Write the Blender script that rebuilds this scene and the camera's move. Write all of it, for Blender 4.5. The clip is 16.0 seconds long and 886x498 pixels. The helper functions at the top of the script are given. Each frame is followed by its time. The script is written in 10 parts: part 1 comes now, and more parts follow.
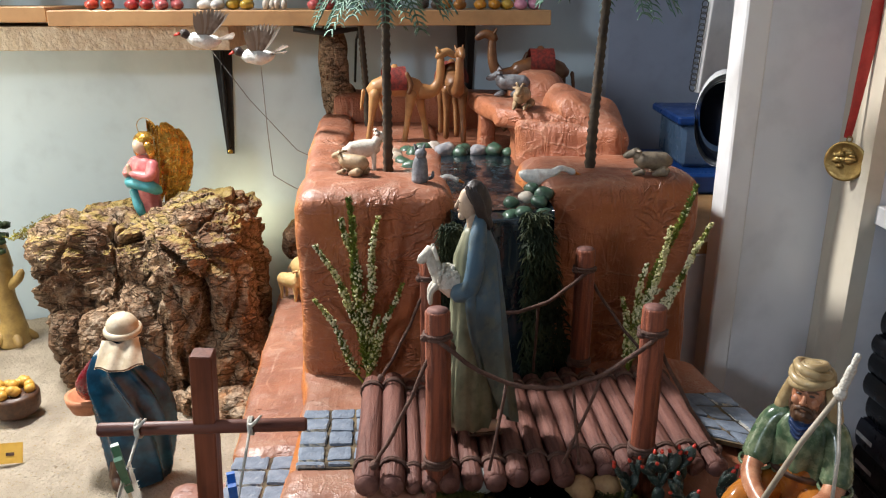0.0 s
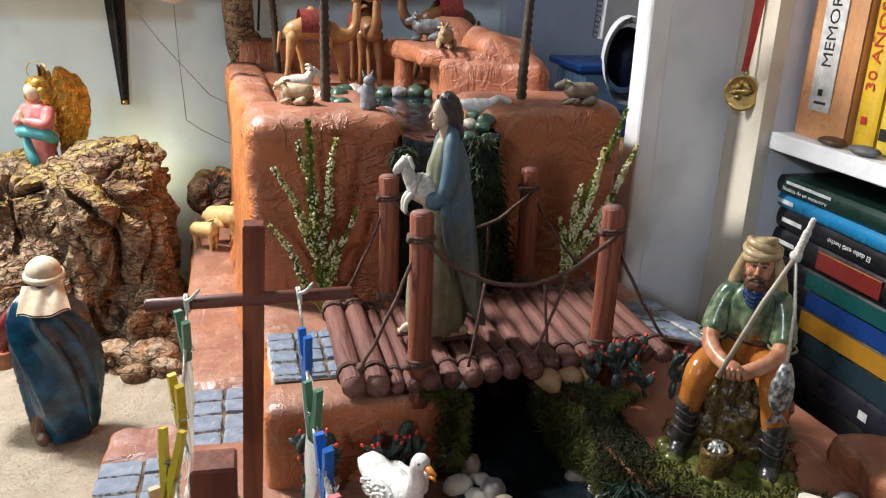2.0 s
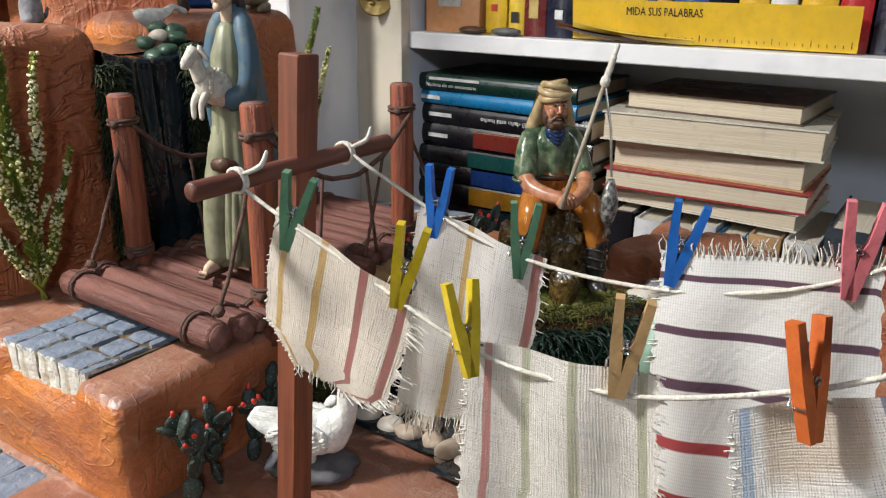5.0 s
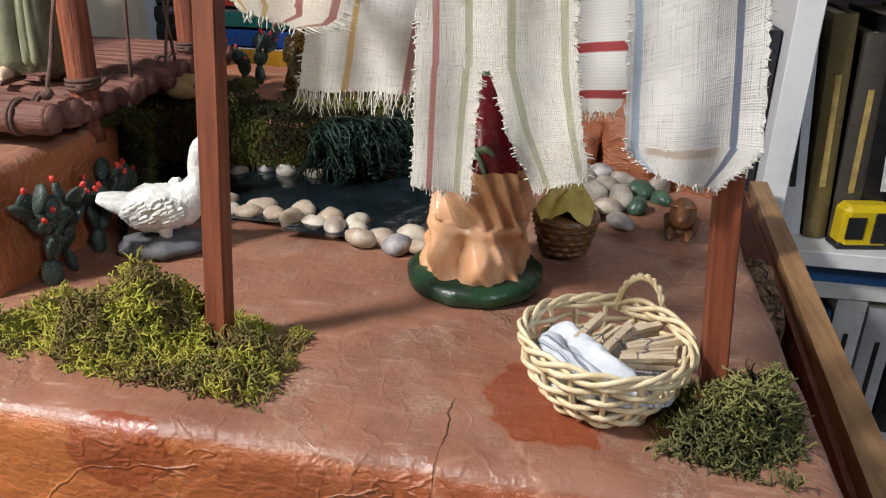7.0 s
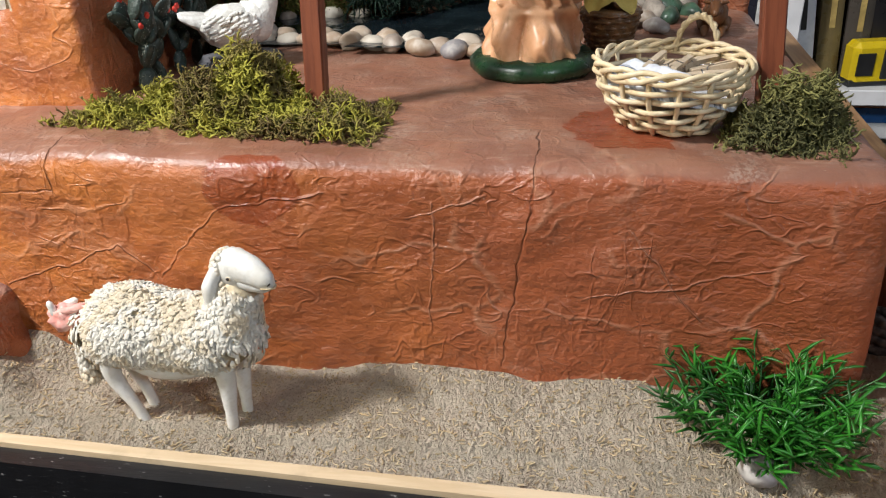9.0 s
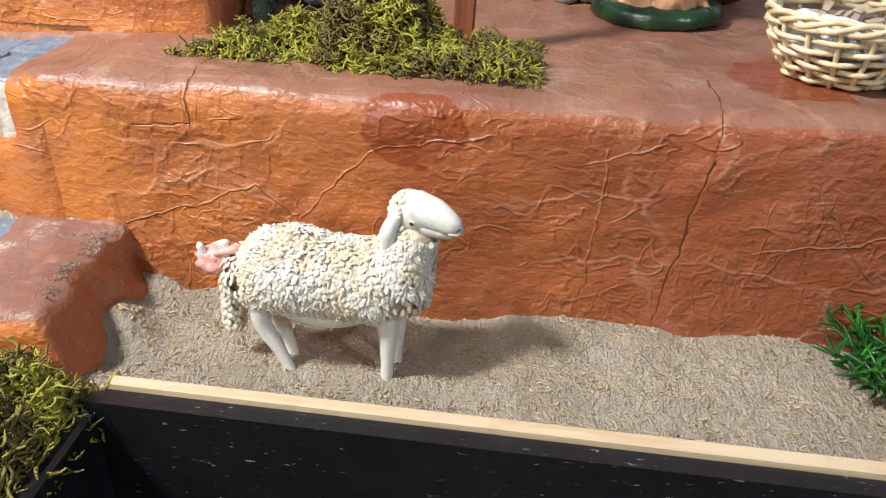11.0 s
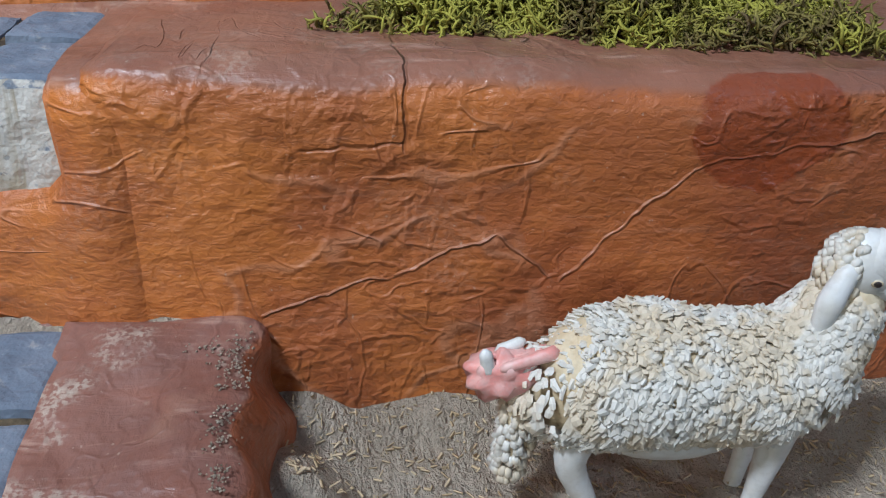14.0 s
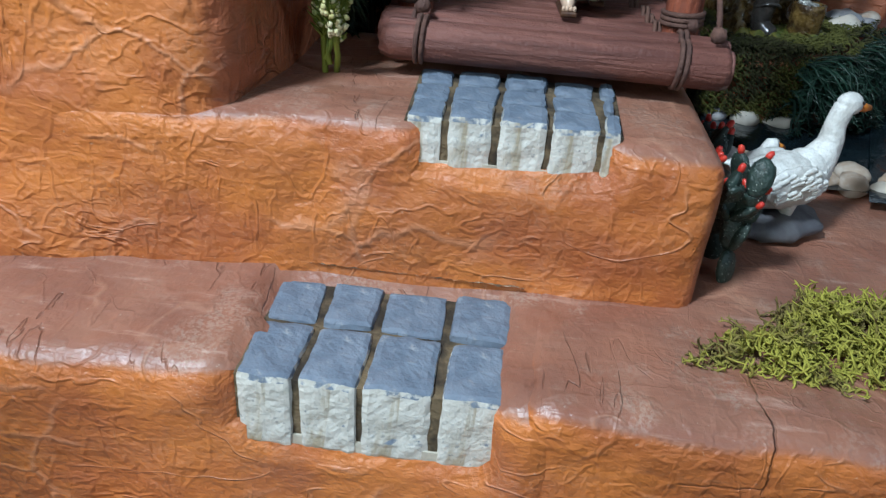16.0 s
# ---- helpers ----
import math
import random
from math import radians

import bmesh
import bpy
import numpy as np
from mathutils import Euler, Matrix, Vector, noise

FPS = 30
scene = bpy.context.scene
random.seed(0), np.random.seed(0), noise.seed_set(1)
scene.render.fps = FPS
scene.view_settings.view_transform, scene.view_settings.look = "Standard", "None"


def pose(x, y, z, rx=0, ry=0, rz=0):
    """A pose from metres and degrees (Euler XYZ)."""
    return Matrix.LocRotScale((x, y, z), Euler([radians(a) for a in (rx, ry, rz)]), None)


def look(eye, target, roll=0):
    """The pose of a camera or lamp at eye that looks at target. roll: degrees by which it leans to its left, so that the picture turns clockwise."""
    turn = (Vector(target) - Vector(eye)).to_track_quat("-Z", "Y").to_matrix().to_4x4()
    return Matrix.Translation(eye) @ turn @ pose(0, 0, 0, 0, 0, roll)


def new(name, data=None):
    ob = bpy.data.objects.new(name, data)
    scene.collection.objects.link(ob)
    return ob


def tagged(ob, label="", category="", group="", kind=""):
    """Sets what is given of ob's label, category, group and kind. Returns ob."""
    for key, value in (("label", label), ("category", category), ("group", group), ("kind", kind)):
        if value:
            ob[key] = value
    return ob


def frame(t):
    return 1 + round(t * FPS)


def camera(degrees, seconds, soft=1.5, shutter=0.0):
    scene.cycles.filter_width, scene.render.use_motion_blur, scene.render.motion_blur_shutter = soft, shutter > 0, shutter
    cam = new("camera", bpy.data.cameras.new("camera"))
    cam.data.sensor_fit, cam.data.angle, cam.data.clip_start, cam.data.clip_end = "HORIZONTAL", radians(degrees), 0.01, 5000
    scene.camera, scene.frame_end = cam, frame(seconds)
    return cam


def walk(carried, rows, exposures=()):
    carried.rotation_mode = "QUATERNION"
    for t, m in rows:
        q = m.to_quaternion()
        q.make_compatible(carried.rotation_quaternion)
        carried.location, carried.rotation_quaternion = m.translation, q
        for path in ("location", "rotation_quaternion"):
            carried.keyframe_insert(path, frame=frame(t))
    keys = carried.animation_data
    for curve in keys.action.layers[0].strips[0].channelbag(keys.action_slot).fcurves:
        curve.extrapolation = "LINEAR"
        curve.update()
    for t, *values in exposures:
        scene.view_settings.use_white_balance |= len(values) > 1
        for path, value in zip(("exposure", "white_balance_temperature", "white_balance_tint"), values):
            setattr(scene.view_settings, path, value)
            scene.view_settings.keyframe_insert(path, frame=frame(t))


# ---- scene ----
EXPOSURES = [(0.0, 0.2, 6250, 10), (1.5, 0.36, 6200, 10), (2.5, 0.16, 6150, 10), (3.0, -0.06, 6150, 10), (3.5, -0.14, 6200, 10), (4.2, -0.08, 6250, 10), (6.5, 0.06, 6250, 10), (8.7, 0.08, 6250, 10),
             (11.0, 0.22, 6100, 10), (11.4, -0.32, 6000, 10), (12.0, -0.72, 5650, 9), (13.5, -0.74, 5350, 8), (15.0, -0.66, 4950, 5), (16.0, -0.50, 5050, 0)]
cam = camera(59.6, 16.0, soft=1.15, shutter=0.11)
PATH = [
    (0, (0.043, -0.238, 0.443), (0.144, 1.658, -0.185), 0.0),
    (0.5, (-0.003, -0.244, 0.427), (0.279, 1.63, -0.212), 1.1),
    (1, (-0.033, -0.237, 0.41), (0.413, 1.602, -0.237), 1.7),
    (1.5, (-0.038, -0.251, 0.404), (0.428, 1.578, -0.256), 1.6),
    (2, (-0.056, -0.269, 0.395), (0.411, 1.558, -0.271), 1.8),
    (2.5, (-0.127, -0.263, 0.392), (0.461, 1.53, -0.269), 2.3),
    (3, (-0.207, -0.255, 0.381), (0.655, 1.428, -0.272), 1.8),
    (3.5, (-0.235, -0.229, 0.368), (0.784, 1.365, -0.282), 2.9),
    (4, (-0.228, -0.177, 0.33), (0.922, 1.325, -0.318), 1.7),
    (4.2, (-0.226, -0.156, 0.323), (0.999, 1.283, -0.331), 1.3),
    (6.3, (-0.375, -0.045, 0.25), (1.442, 0.396, -0.459), 1.1),
    (6.5, (-0.381, -0.041, 0.238), (1.437, 0.36, -0.492), 1.3),
    (7, (-0.395, -0.051, 0.209), (1.412, 0.273, -0.585), 1.5),
    (7.5, (-0.412, -0.047, 0.185), (1.379, 0.25, -0.654), 1.1),
    (8, (-0.425, -0.065, 0.17), (1.346, 0.248, -0.705), 0.0),
    (8.5, (-0.466, -0.057, 0.156), (1.291, 0.268, -0.742), -0.9),
    (8.7, (-0.48, -0.041, 0.143), (1.272, 0.281, -0.767), -1.8),
    (10.8, (-0.5, 0.068, 0.124), (1.209, 0.243, -0.9), 0.0),
    (11, (-0.49, 0.088, 0.126), (1.219, 0.265, -0.898), 1.3),
    (11.5, (-0.446, 0.13, 0.118), (1.257, 0.325, -0.911), 3.5),
    (12, (-0.417, 0.172, 0.113), (1.275, 0.393, -0.93), 3.0),
    (12.5, (-0.394, 0.212, 0.105), (1.298, 0.431, -0.939), 2.7),
    (13, (-0.373, 0.251, 0.079), (1.353, 0.308, -0.929), 5.0),
    (13.5, (-0.351, 0.265, 0.069), (1.373, 0.085, -0.929), 4.7),
    (14, (-0.352, 0.274, 0.068), (1.348, -0.009, -0.945), 3.6),
    (14.5, (-0.35, 0.292, 0.074), (1.339, -0.023, -0.949), 4.4),
    (15, (-0.349, 0.322, 0.102), (1.326, 0.031, -0.953), 5.5),
    (15.5, (-0.357, 0.352, 0.141), (1.361, 0.23, -0.877), 6.4),
    (16, (-0.358, 0.361, 0.189), (1.371, 0.49, -0.807), 4.6),
]
walk(cam, [(t, look(eye, target, roll)) for t, eye, target, roll in PATH], EXPOSURES)

# ---- light ----
world = bpy.data.worlds.new("room")
scene.world = world
world.use_nodes = True
world.node_tree.nodes["Background"].inputs[0].default_value = (0.75, 0.85, 1.0, 1)
world.node_tree.nodes["Background"].inputs[1].default_value = 0.02


def lamp(name, eye, target, power, size, color):
    data = bpy.data.lights.new(name, "AREA")
    data.energy, data.shape, data.size, data.color = power, "DISK", size, color
    ob = new(name, data)
    ob.matrix_world = look(eye, target)
    return ob


# Unseen main spot, set by the cast shadows; cone narrowed to dim the books.
main_spot = bpy.data.lights.new("main_spot", "SPOT")
main_spot.energy, main_spot.shadow_soft_size, main_spot.color = 112, 0.085, (1.0, 0.96, 0.91)
main_spot.spot_size, main_spot.spot_blend = radians(110), 0.8
new("main_spot", main_spot).matrix_world = look((-0.60, 0.84, 1.03), (-0.20, 0.14, -0.03))
# Added warm fill for the left wall and west faces; source unseen.
lamp("stable_lamp", (-1.02, 0.80, 0.36), (-0.3, 0.75, 0.05), 4.2, 0.35, (1.0, 0.90, 0.70))
# Unseen cool fill for south faces, along the palm shadows; no window modelled.
lamp("window_light", (-1.55, -1.45, 1.22), (0.1, 0.3, 0.1), 14, 0.3, (0.84, 0.92, 1.0))
lamp("hidden_spot", (-0.24, 1.04, 0.05), (-0.24, 1.13, 0.12), 0.12, 0.03, (1.0, 0.85, 0.5))


# ---- meshes ----
def nz(p, f, seed=0.0):
    return noise.noise(Vector((p[0] * f + seed, p[1] * f + seed * 1.7, p[2] * f - seed)))


class B:
    """Collects the faces of one mesh; m is the pose of what comes next, k its material."""

    def __init__(self):
        self.v, self.f, self.s, self.mi, self.mats = [], [], [], [], []
        self.m, self.k = Matrix(), 0

    def use(self, material):
        if material not in self.mats:
            self.mats.append(material)
        self.k = self.mats.index(material)
        return self

    def at(self, *a):
        self.m = pose(*a) if a else Matrix()
        return self

    def add(self, verts, faces, smooth=True):
        n = len(self.v)
        self.v += [tuple(self.m @ Vector(v)) for v in verts]
        self.f += [tuple(n + i for i in f) for f in faces]
        self.s += [smooth] * len(faces)
        self.mi += [self.k] * len(faces)
        return self

    def box(self, x0, x1, y0, y1, z0, z1, b=0.0):
        if b <= 0:
            v = [(x, y, z) for z in (z0, z1) for y in (y0, y1) for x in (x0, x1)]
            return self.add(v, [(0, 2, 3, 1), (4, 5, 7, 6), (0, 1, 5, 4), (2, 6, 7, 3), (0, 4, 6, 2), (1, 3, 7, 5)], False)
        b = min(b, (x1 - x0) / 2.01, (y1 - y0) / 2.01, (z1 - z0) / 2.01)
        def ring(e, z):
            return [(x0 + e, y0, z), (x1 - e, y0, z), (x1, y0 + e, z), (x1, y1 - e, z), (x1 - e, y1, z), (x0 + e, y1, z), (x0, y1 - e, z), (x0, y0 + e, z)]
        def inner(z):
            return [(x0 + b, y0 + b, z), (x1 - b, y0 + b, z), (x1 - b, y0 + b, z), (x1 - b, y1 - b, z), (x1 - b, y1 - b, z), (x0 + b, y1 - b, z), (x0 + b, y1 - b, z), (x0 + b, y0 + b, z)]
        v = ring(b, z0 + b) + ring(b, z1 - b)
        v += [(x0 + b, y0 + b, z0), (x1 - b, y0 + b, z0), (x1 - b, y1 - b, z0), (x0 + b, y1 - b, z0)]
        v += [(x0 + b, y0 + b, z1), (x1 - b, y0 + b, z1), (x1 - b, y1 - b, z1), (x0 + b, y1 - b, z1)]
        f = [(i, (i + 1) % 8, 8 + (i + 1) % 8, 8 + i) for i in range(8)]
        f += [(19, 18, 17, 16), (20, 21, 22, 23)]
        for j in range(4):
            a, c, d = 2 * j, 2 * j + 1, (2 * j + 2) % 8
            f += [(16 + j, 16 + (j + 1) % 4, c, a), (16 + (j + 1) % 4, d, c)]
            f += [(8 + a, 8 + c, 20 + (j + 1) % 4, 20 + j), (8 + c, 8 + d, 20 + (j + 1) % 4)]
        return self.add(v, f, False)

    def rock(self, quad, z0, z1, r=0.012, step=0.009, rough=0.003, freq=14, seed=0.0, tops=None):
        """A lump with a four-cornered plan (counter-clockwise) and rounded, uneven edges; tops gives the height at each corner."""
        q = [Vector(c) for c in quad]
        lx, ly, lz = ((q[1] - q[0]).length + (q[2] - q[3]).length) / 2, ((q[3] - q[0]).length + (q[2] - q[1]).length) / 2, z1 - z0
        n = [max(2, round(l / step)) for l in (lx, ly, lz)]
        tops = tops or (z1,) * 4
        index, verts, faces = {}, [], []
        def vert(i, j, k):
            if (i, j, k) not in index:
                p = Vector((i / n[0] * lx, j / n[1] * ly, k / n[2] * lz))
                c = Vector([min(max(p[a], min(r, l / 2)), l - min(r, l / 2)) for a, l in enumerate((lx, ly, lz))])
                d = p - c
                if d.length > 1e-9:
                    p = c + d.normalized() * r
                u, w = p.x / lx, p.y / ly
                xy = q[0] * (1 - u) * (1 - w) + q[1] * u * (1 - w) + q[2] * u * w + q[3] * (1 - u) * w
                top = tops[0] * (1 - u) * (1 - w) + tops[1] * u * (1 - w) + tops[2] * u * w + tops[3] * (1 - u) * w
                z = z0 + p.z / lz * (top - z0)
                o = Vector((xy.x, xy.y, z))
                g = Vector((nz(o, freq, seed), nz(o, freq, seed + 9), nz(o, freq, seed + 5)))
                g += 0.45 * Vector((nz(o, freq * 3.1, seed), nz(o, freq * 3.1, seed + 3), nz(o, freq * 3.1, seed + 7)))
                index[(i, j, k)] = len(verts)
                verts.append(o + g * rough)
            return index[(i, j, k)]
        for a, b, c in ((0, 1, 2), (1, 2, 0), (2, 0, 1)):
            for i in range(n[a]):
                for j in range(n[b]):
                    for side in (0, n[c]):
                        f = []
                        for di, dj in ((0, 0), (1, 0), (1, 1), (0, 1)):
                            at = [0, 0, 0]
                            at[a], at[b], at[c] = i + di, j + dj, side
                            f.append(vert(*at))
                        faces.append(f if side else f[::-1])
        return self.add(verts, faces)

    def tube(self, pts, radii, n=8, caps=True, flute=0.0):
        pts = [Vector(p) for p in pts]
        if not hasattr(radii, "__len__"):
            radii = [radii] * len(pts)
        v, f, up = [], [], Vector((0.13, 0.31, 0.94))
        for i, p in enumerate(pts):
            d = (pts[min(i + 1, len(pts) - 1)] - pts[max(i - 1, 0)]).normalized()
            if i == 0:
                s = d.cross(up)
                if s.length < 0.2:
                    s = d.cross(Vector((1, 0, 0.1)))
            else:
                s = s - d * s.dot(d)
            s.normalize()
            w = d.cross(s)
            for j in range(n):
                a = 2 * math.pi * j / n
                r = radii[i] * (1 + flute * (1 if j % 2 else -1))
                v.append(p + r * (math.cos(a) * s + math.sin(a) * w))
        for i in range(len(pts) - 1):
            for j in range(n):
                f.append((i * n + j, i * n + (j + 1) % n, (i + 1) * n + (j + 1) % n, (i + 1) * n + j))
        if caps:
            f += [tuple(range(n))[::-1], tuple((len(pts) - 1) * n + j for j in range(n))]
        return self.add(v, f)

    def lathe(self, prof, n=20, squash=1.0, fold=0.0, folds=7, lean=(0, 0), twist=0.0):
        """Turned from (radius, height) pairs; fold gives it hanging pleats, which grow towards its foot."""
        v, f = [], []
        h0, h1 = prof[0][1], prof[-1][1]
        for r, z in prof:
            t = (z - h0) / (h1 - h0)
            for j in range(n):
                a = 2 * math.pi * j / n
                rr = r * (1 + fold * max(0.0, 1 - t) ** 0.6 * math.sin(folds * a + twist * t + 1.3 * math.sin(a * 2)))
                v.append((rr * math.cos(a) + lean[0] * t, rr * squash * math.sin(a) + lean[1] * t, z))
        k = len(prof)
        for i in range(k - 1):
            for j in range(n):
                f.append((i * n + j, i * n + (j + 1) % n, (i + 1) * n + (j + 1) % n, (i + 1) * n + j))
        f += [tuple(range(n))[::-1], tuple((k - 1) * n + j for j in range(n))]
        return self.add(v, f)

    def ball(self, c, r, n=10, rough=0.0, freq=60, seed=0.0, flat=False):
        rx, ry, rz = r if hasattr(r, "__len__") else (r, r, r)
        v, f = [(c[0], c[1], c[2] - rz)], []
        m = max(3, n // 2)
        for i in range(1, m):
            th = math.pi * i / m
            for j in range(n):
                a = 2 * math.pi * j / n
                v.append((c[0] + rx * math.sin(th) * math.cos(a), c[1] + ry * math.sin(th) * math.sin(a), c[2] - rz * math.cos(th)))
        v.append((c[0], c[1], c[2] + rz))
        if rough:
            ce = Vector(c)
            v = [ce + (Vector(p) - ce) * (1 + rough * (nz(p, freq, seed) + 0.5 * nz(p, freq * 2.3, seed + 4))) for p in v]
        for j in range(n):
            f.append((0, 1 + (j + 1) % n, 1 + j))
            f.append((len(v) - 1, 1 + (m - 2) * n + j, 1 + (m - 2) * n + (j + 1) % n))
        for i in range(m - 2):
            for j in range(n):
                a, b = 1 + i * n + j, 1 + i * n + (j + 1) % n
                f.append((a, b, b + n, a + n))
        return self.add(v, f, not flat)

    def prism(self, poly, z0, z1):
        n = len(poly)
        v = [(x, y, z0) for x, y in poly] + [(x, y, z1) for x, y in poly]
        f = [(i, (i + 1) % n, n + (i + 1) % n, n + i) for i in range(n)]
        return self.add(v, f + [tuple(range(n))[::-1], tuple(range(n, 2 * n))], False)

    def sheet(self, fn, nu, nv, keep=None):
        v = [fn(i / nu, j / nv) for j in range(nv + 1) for i in range(nu + 1)]
        f = [(j * (nu + 1) + i, j * (nu + 1) + i + 1, (j + 1) * (nu + 1) + i + 1, (j + 1) * (nu + 1) + i) for j in range(nv) for i in range(nu)
             if keep is None or keep((i + 0.5) / nu, (j + 0.5) / nv)]
        return self.add(v, f)

    def mesh(self, name):
        me = bpy.data.meshes.new(name)
        me.from_pydata(self.v, [], self.f)
        for m in self.mats:
            me.materials.append(m)
        me.polygons.foreach_set("material_index", self.mi)
        me.polygons.foreach_set("use_smooth", self.s)
        me.update()
        return me


def single(name, b, label, category, kind="", group="", m=None):
    ob = new(name, b.mesh(name))
    if m is not None:
        ob.matrix_world = m
    return tagged(ob, label, category, group, kind)


def thing(name, label, category, m=None, group="", kind=""):
    ob = new(name)
    ob.empty_display_size = 0.02
    if m is not None:
        ob.matrix_world = m
    return tagged(ob, label, category, group, kind)


def part(name, b, parent, label="", m=None):
    ob = new(name, b.mesh(name) if isinstance(b, B) else b)
    ob.parent = parent
    if m is not None:
        ob.matrix_basis = m
    return tagged(ob, label)


# ---- materials ----
class N:
    """A node material under construction."""

    def __init__(self, name):
        self.mat = bpy.data.materials.new(name)
        self.mat.use_nodes = True
        self.t = self.mat.node_tree
        self.b = self.t.nodes["Principled BSDF"]
        self.co = self.t.nodes.new("ShaderNodeTexCoord").outputs["Object"]

    def node(self, kind, **ins):
        n = self.t.nodes.new(kind)
        for k, v in ins.items():
            self.put(n.inputs[k.replace("_", " ")], v)
        return n

    def put(self, sock, v):
        if isinstance(v, bpy.types.NodeSocket):
            self.t.links.new(v, sock)
        else:
            sock.default_value = v

    def noise(self, scale, detail=4.0, rough=0.55, dist=0.0, co=None):
        n = self.node("ShaderNodeTexNoise", Vector=co or self.co, Scale=scale, Detail=detail, Roughness=rough, Distortion=dist)
        return n.outputs["Fac"]

    def voronoi(self, scale, feature="F1", co=None):
        n = self.t.nodes.new("ShaderNodeTexVoronoi")
        n.feature = feature
        self.put(n.inputs["Vector"], co or self.co)
        n.inputs["Scale"].default_value = scale
        return n.outputs["Distance"]

    def math(self, op, a, b=0.0, c=0.0):
        n = self.t.nodes.new("ShaderNodeMath")
        n.operation = op
        for i, v in enumerate((a, b, c)):
            self.put(n.inputs[i], v)
        return n.outputs[0]

    def ramp(self, v, a, b, lo=0.0, hi=1.0):
        n = self.t.nodes.new("ShaderNodeMapRange")
        n.interpolation_type = "SMOOTHSTEP"
        for k, x in zip(("Value", "From Min", "From Max", "To Min", "To Max"), (v, a, b, lo, hi)):
            self.put(n.inputs[k], x)
        return n.outputs["Result"]

    def mix(self, fac, a, b, mode="MIX"):
        n = self.t.nodes.new("ShaderNodeMix")
        n.data_type, n.blend_type = "RGBA", mode
        self.put(n.inputs["Factor"], fac)
        self.put(n.inputs[6], (*a, 1) if isinstance(a, tuple) else a)
        self.put(n.inputs[7], (*b, 1) if isinstance(b, tuple) else b)
        return n.outputs[2]

    def axis(self, socket, i):
        n = self.node("ShaderNodeSeparateXYZ", Vector=socket)
        return n.outputs[i]

    def normal(self):
        return self.t.nodes.new("ShaderNodeNewGeometry").outputs["Normal"]

    def shuffle(self):
        return self.t.nodes.new("ShaderNodeObjectInfo").outputs["Random"]

    def island(self):
        return self.t.nodes.new("ShaderNodeNewGeometry").outputs["Random Per Island"]

    def scaled(self, x, y, z):
        n = self.t.nodes.new("ShaderNodeMapping")
        self.put(n.inputs["Vector"], self.co)
        n.inputs["Scale"].default_value = (x, y, z)
        return n.outputs[0]

    def bump(self, h, strength, dist=0.001, under=None):
        n = self.node("ShaderNodeBump", Height=h, Strength=strength, Distance=dist)
        if under is not None:
            self.put(n.inputs["Normal"], under)
        return n.outputs[0]

    def done(self, color, rough=0.5, normal=None, metal=0.0, spec=0.5):
        self.put(self.b.inputs["Base Color"], (*color, 1) if isinstance(color, tuple) else color)
        self.put(self.b.inputs["Roughness"], rough)
        self.put(self.b.inputs["Metallic"], metal)
        self.b.inputs["Specular IOR Level"].default_value = spec
        if normal is not None:
            self.put(self.b.inputs["Normal"], normal)
        return self.mat


def paint(name, a, b=None, rough=0.5, scale=40.0, bump=0.15, fine=300.0, metal=0.0, dist=0.001, spec=0.5, per=0.0):
    """A mottled surface of two near colours with a fine relief; per varies it from piece to piece."""
    n = N(name)
    b = b or tuple(c * 0.7 for c in a)
    col = n.mix(n.ramp(n.noise(scale), 0.35, 0.65), a, b)
    col = n.mix(n.ramp(n.noise(scale * 5), 0.45, 0.75, 0, 0.4), col, tuple(c * 0.75 for c in b))
    if per:
        col = n.mix(n.math("MULTIPLY", n.shuffle(), per), col, tuple(c * 0.45 for c in b))
    h = n.math("ADD", n.noise(fine, 3), n.math("MULTIPLY", n.noise(fine / 6), 2.0))
    return n.done(col, n.ramp(n.noise(scale * 2), 0.3, 0.7, max(rough - 0.08, 0.02), min(rough + 0.1, 1)), n.bump(h, bump, dist), metal, spec)


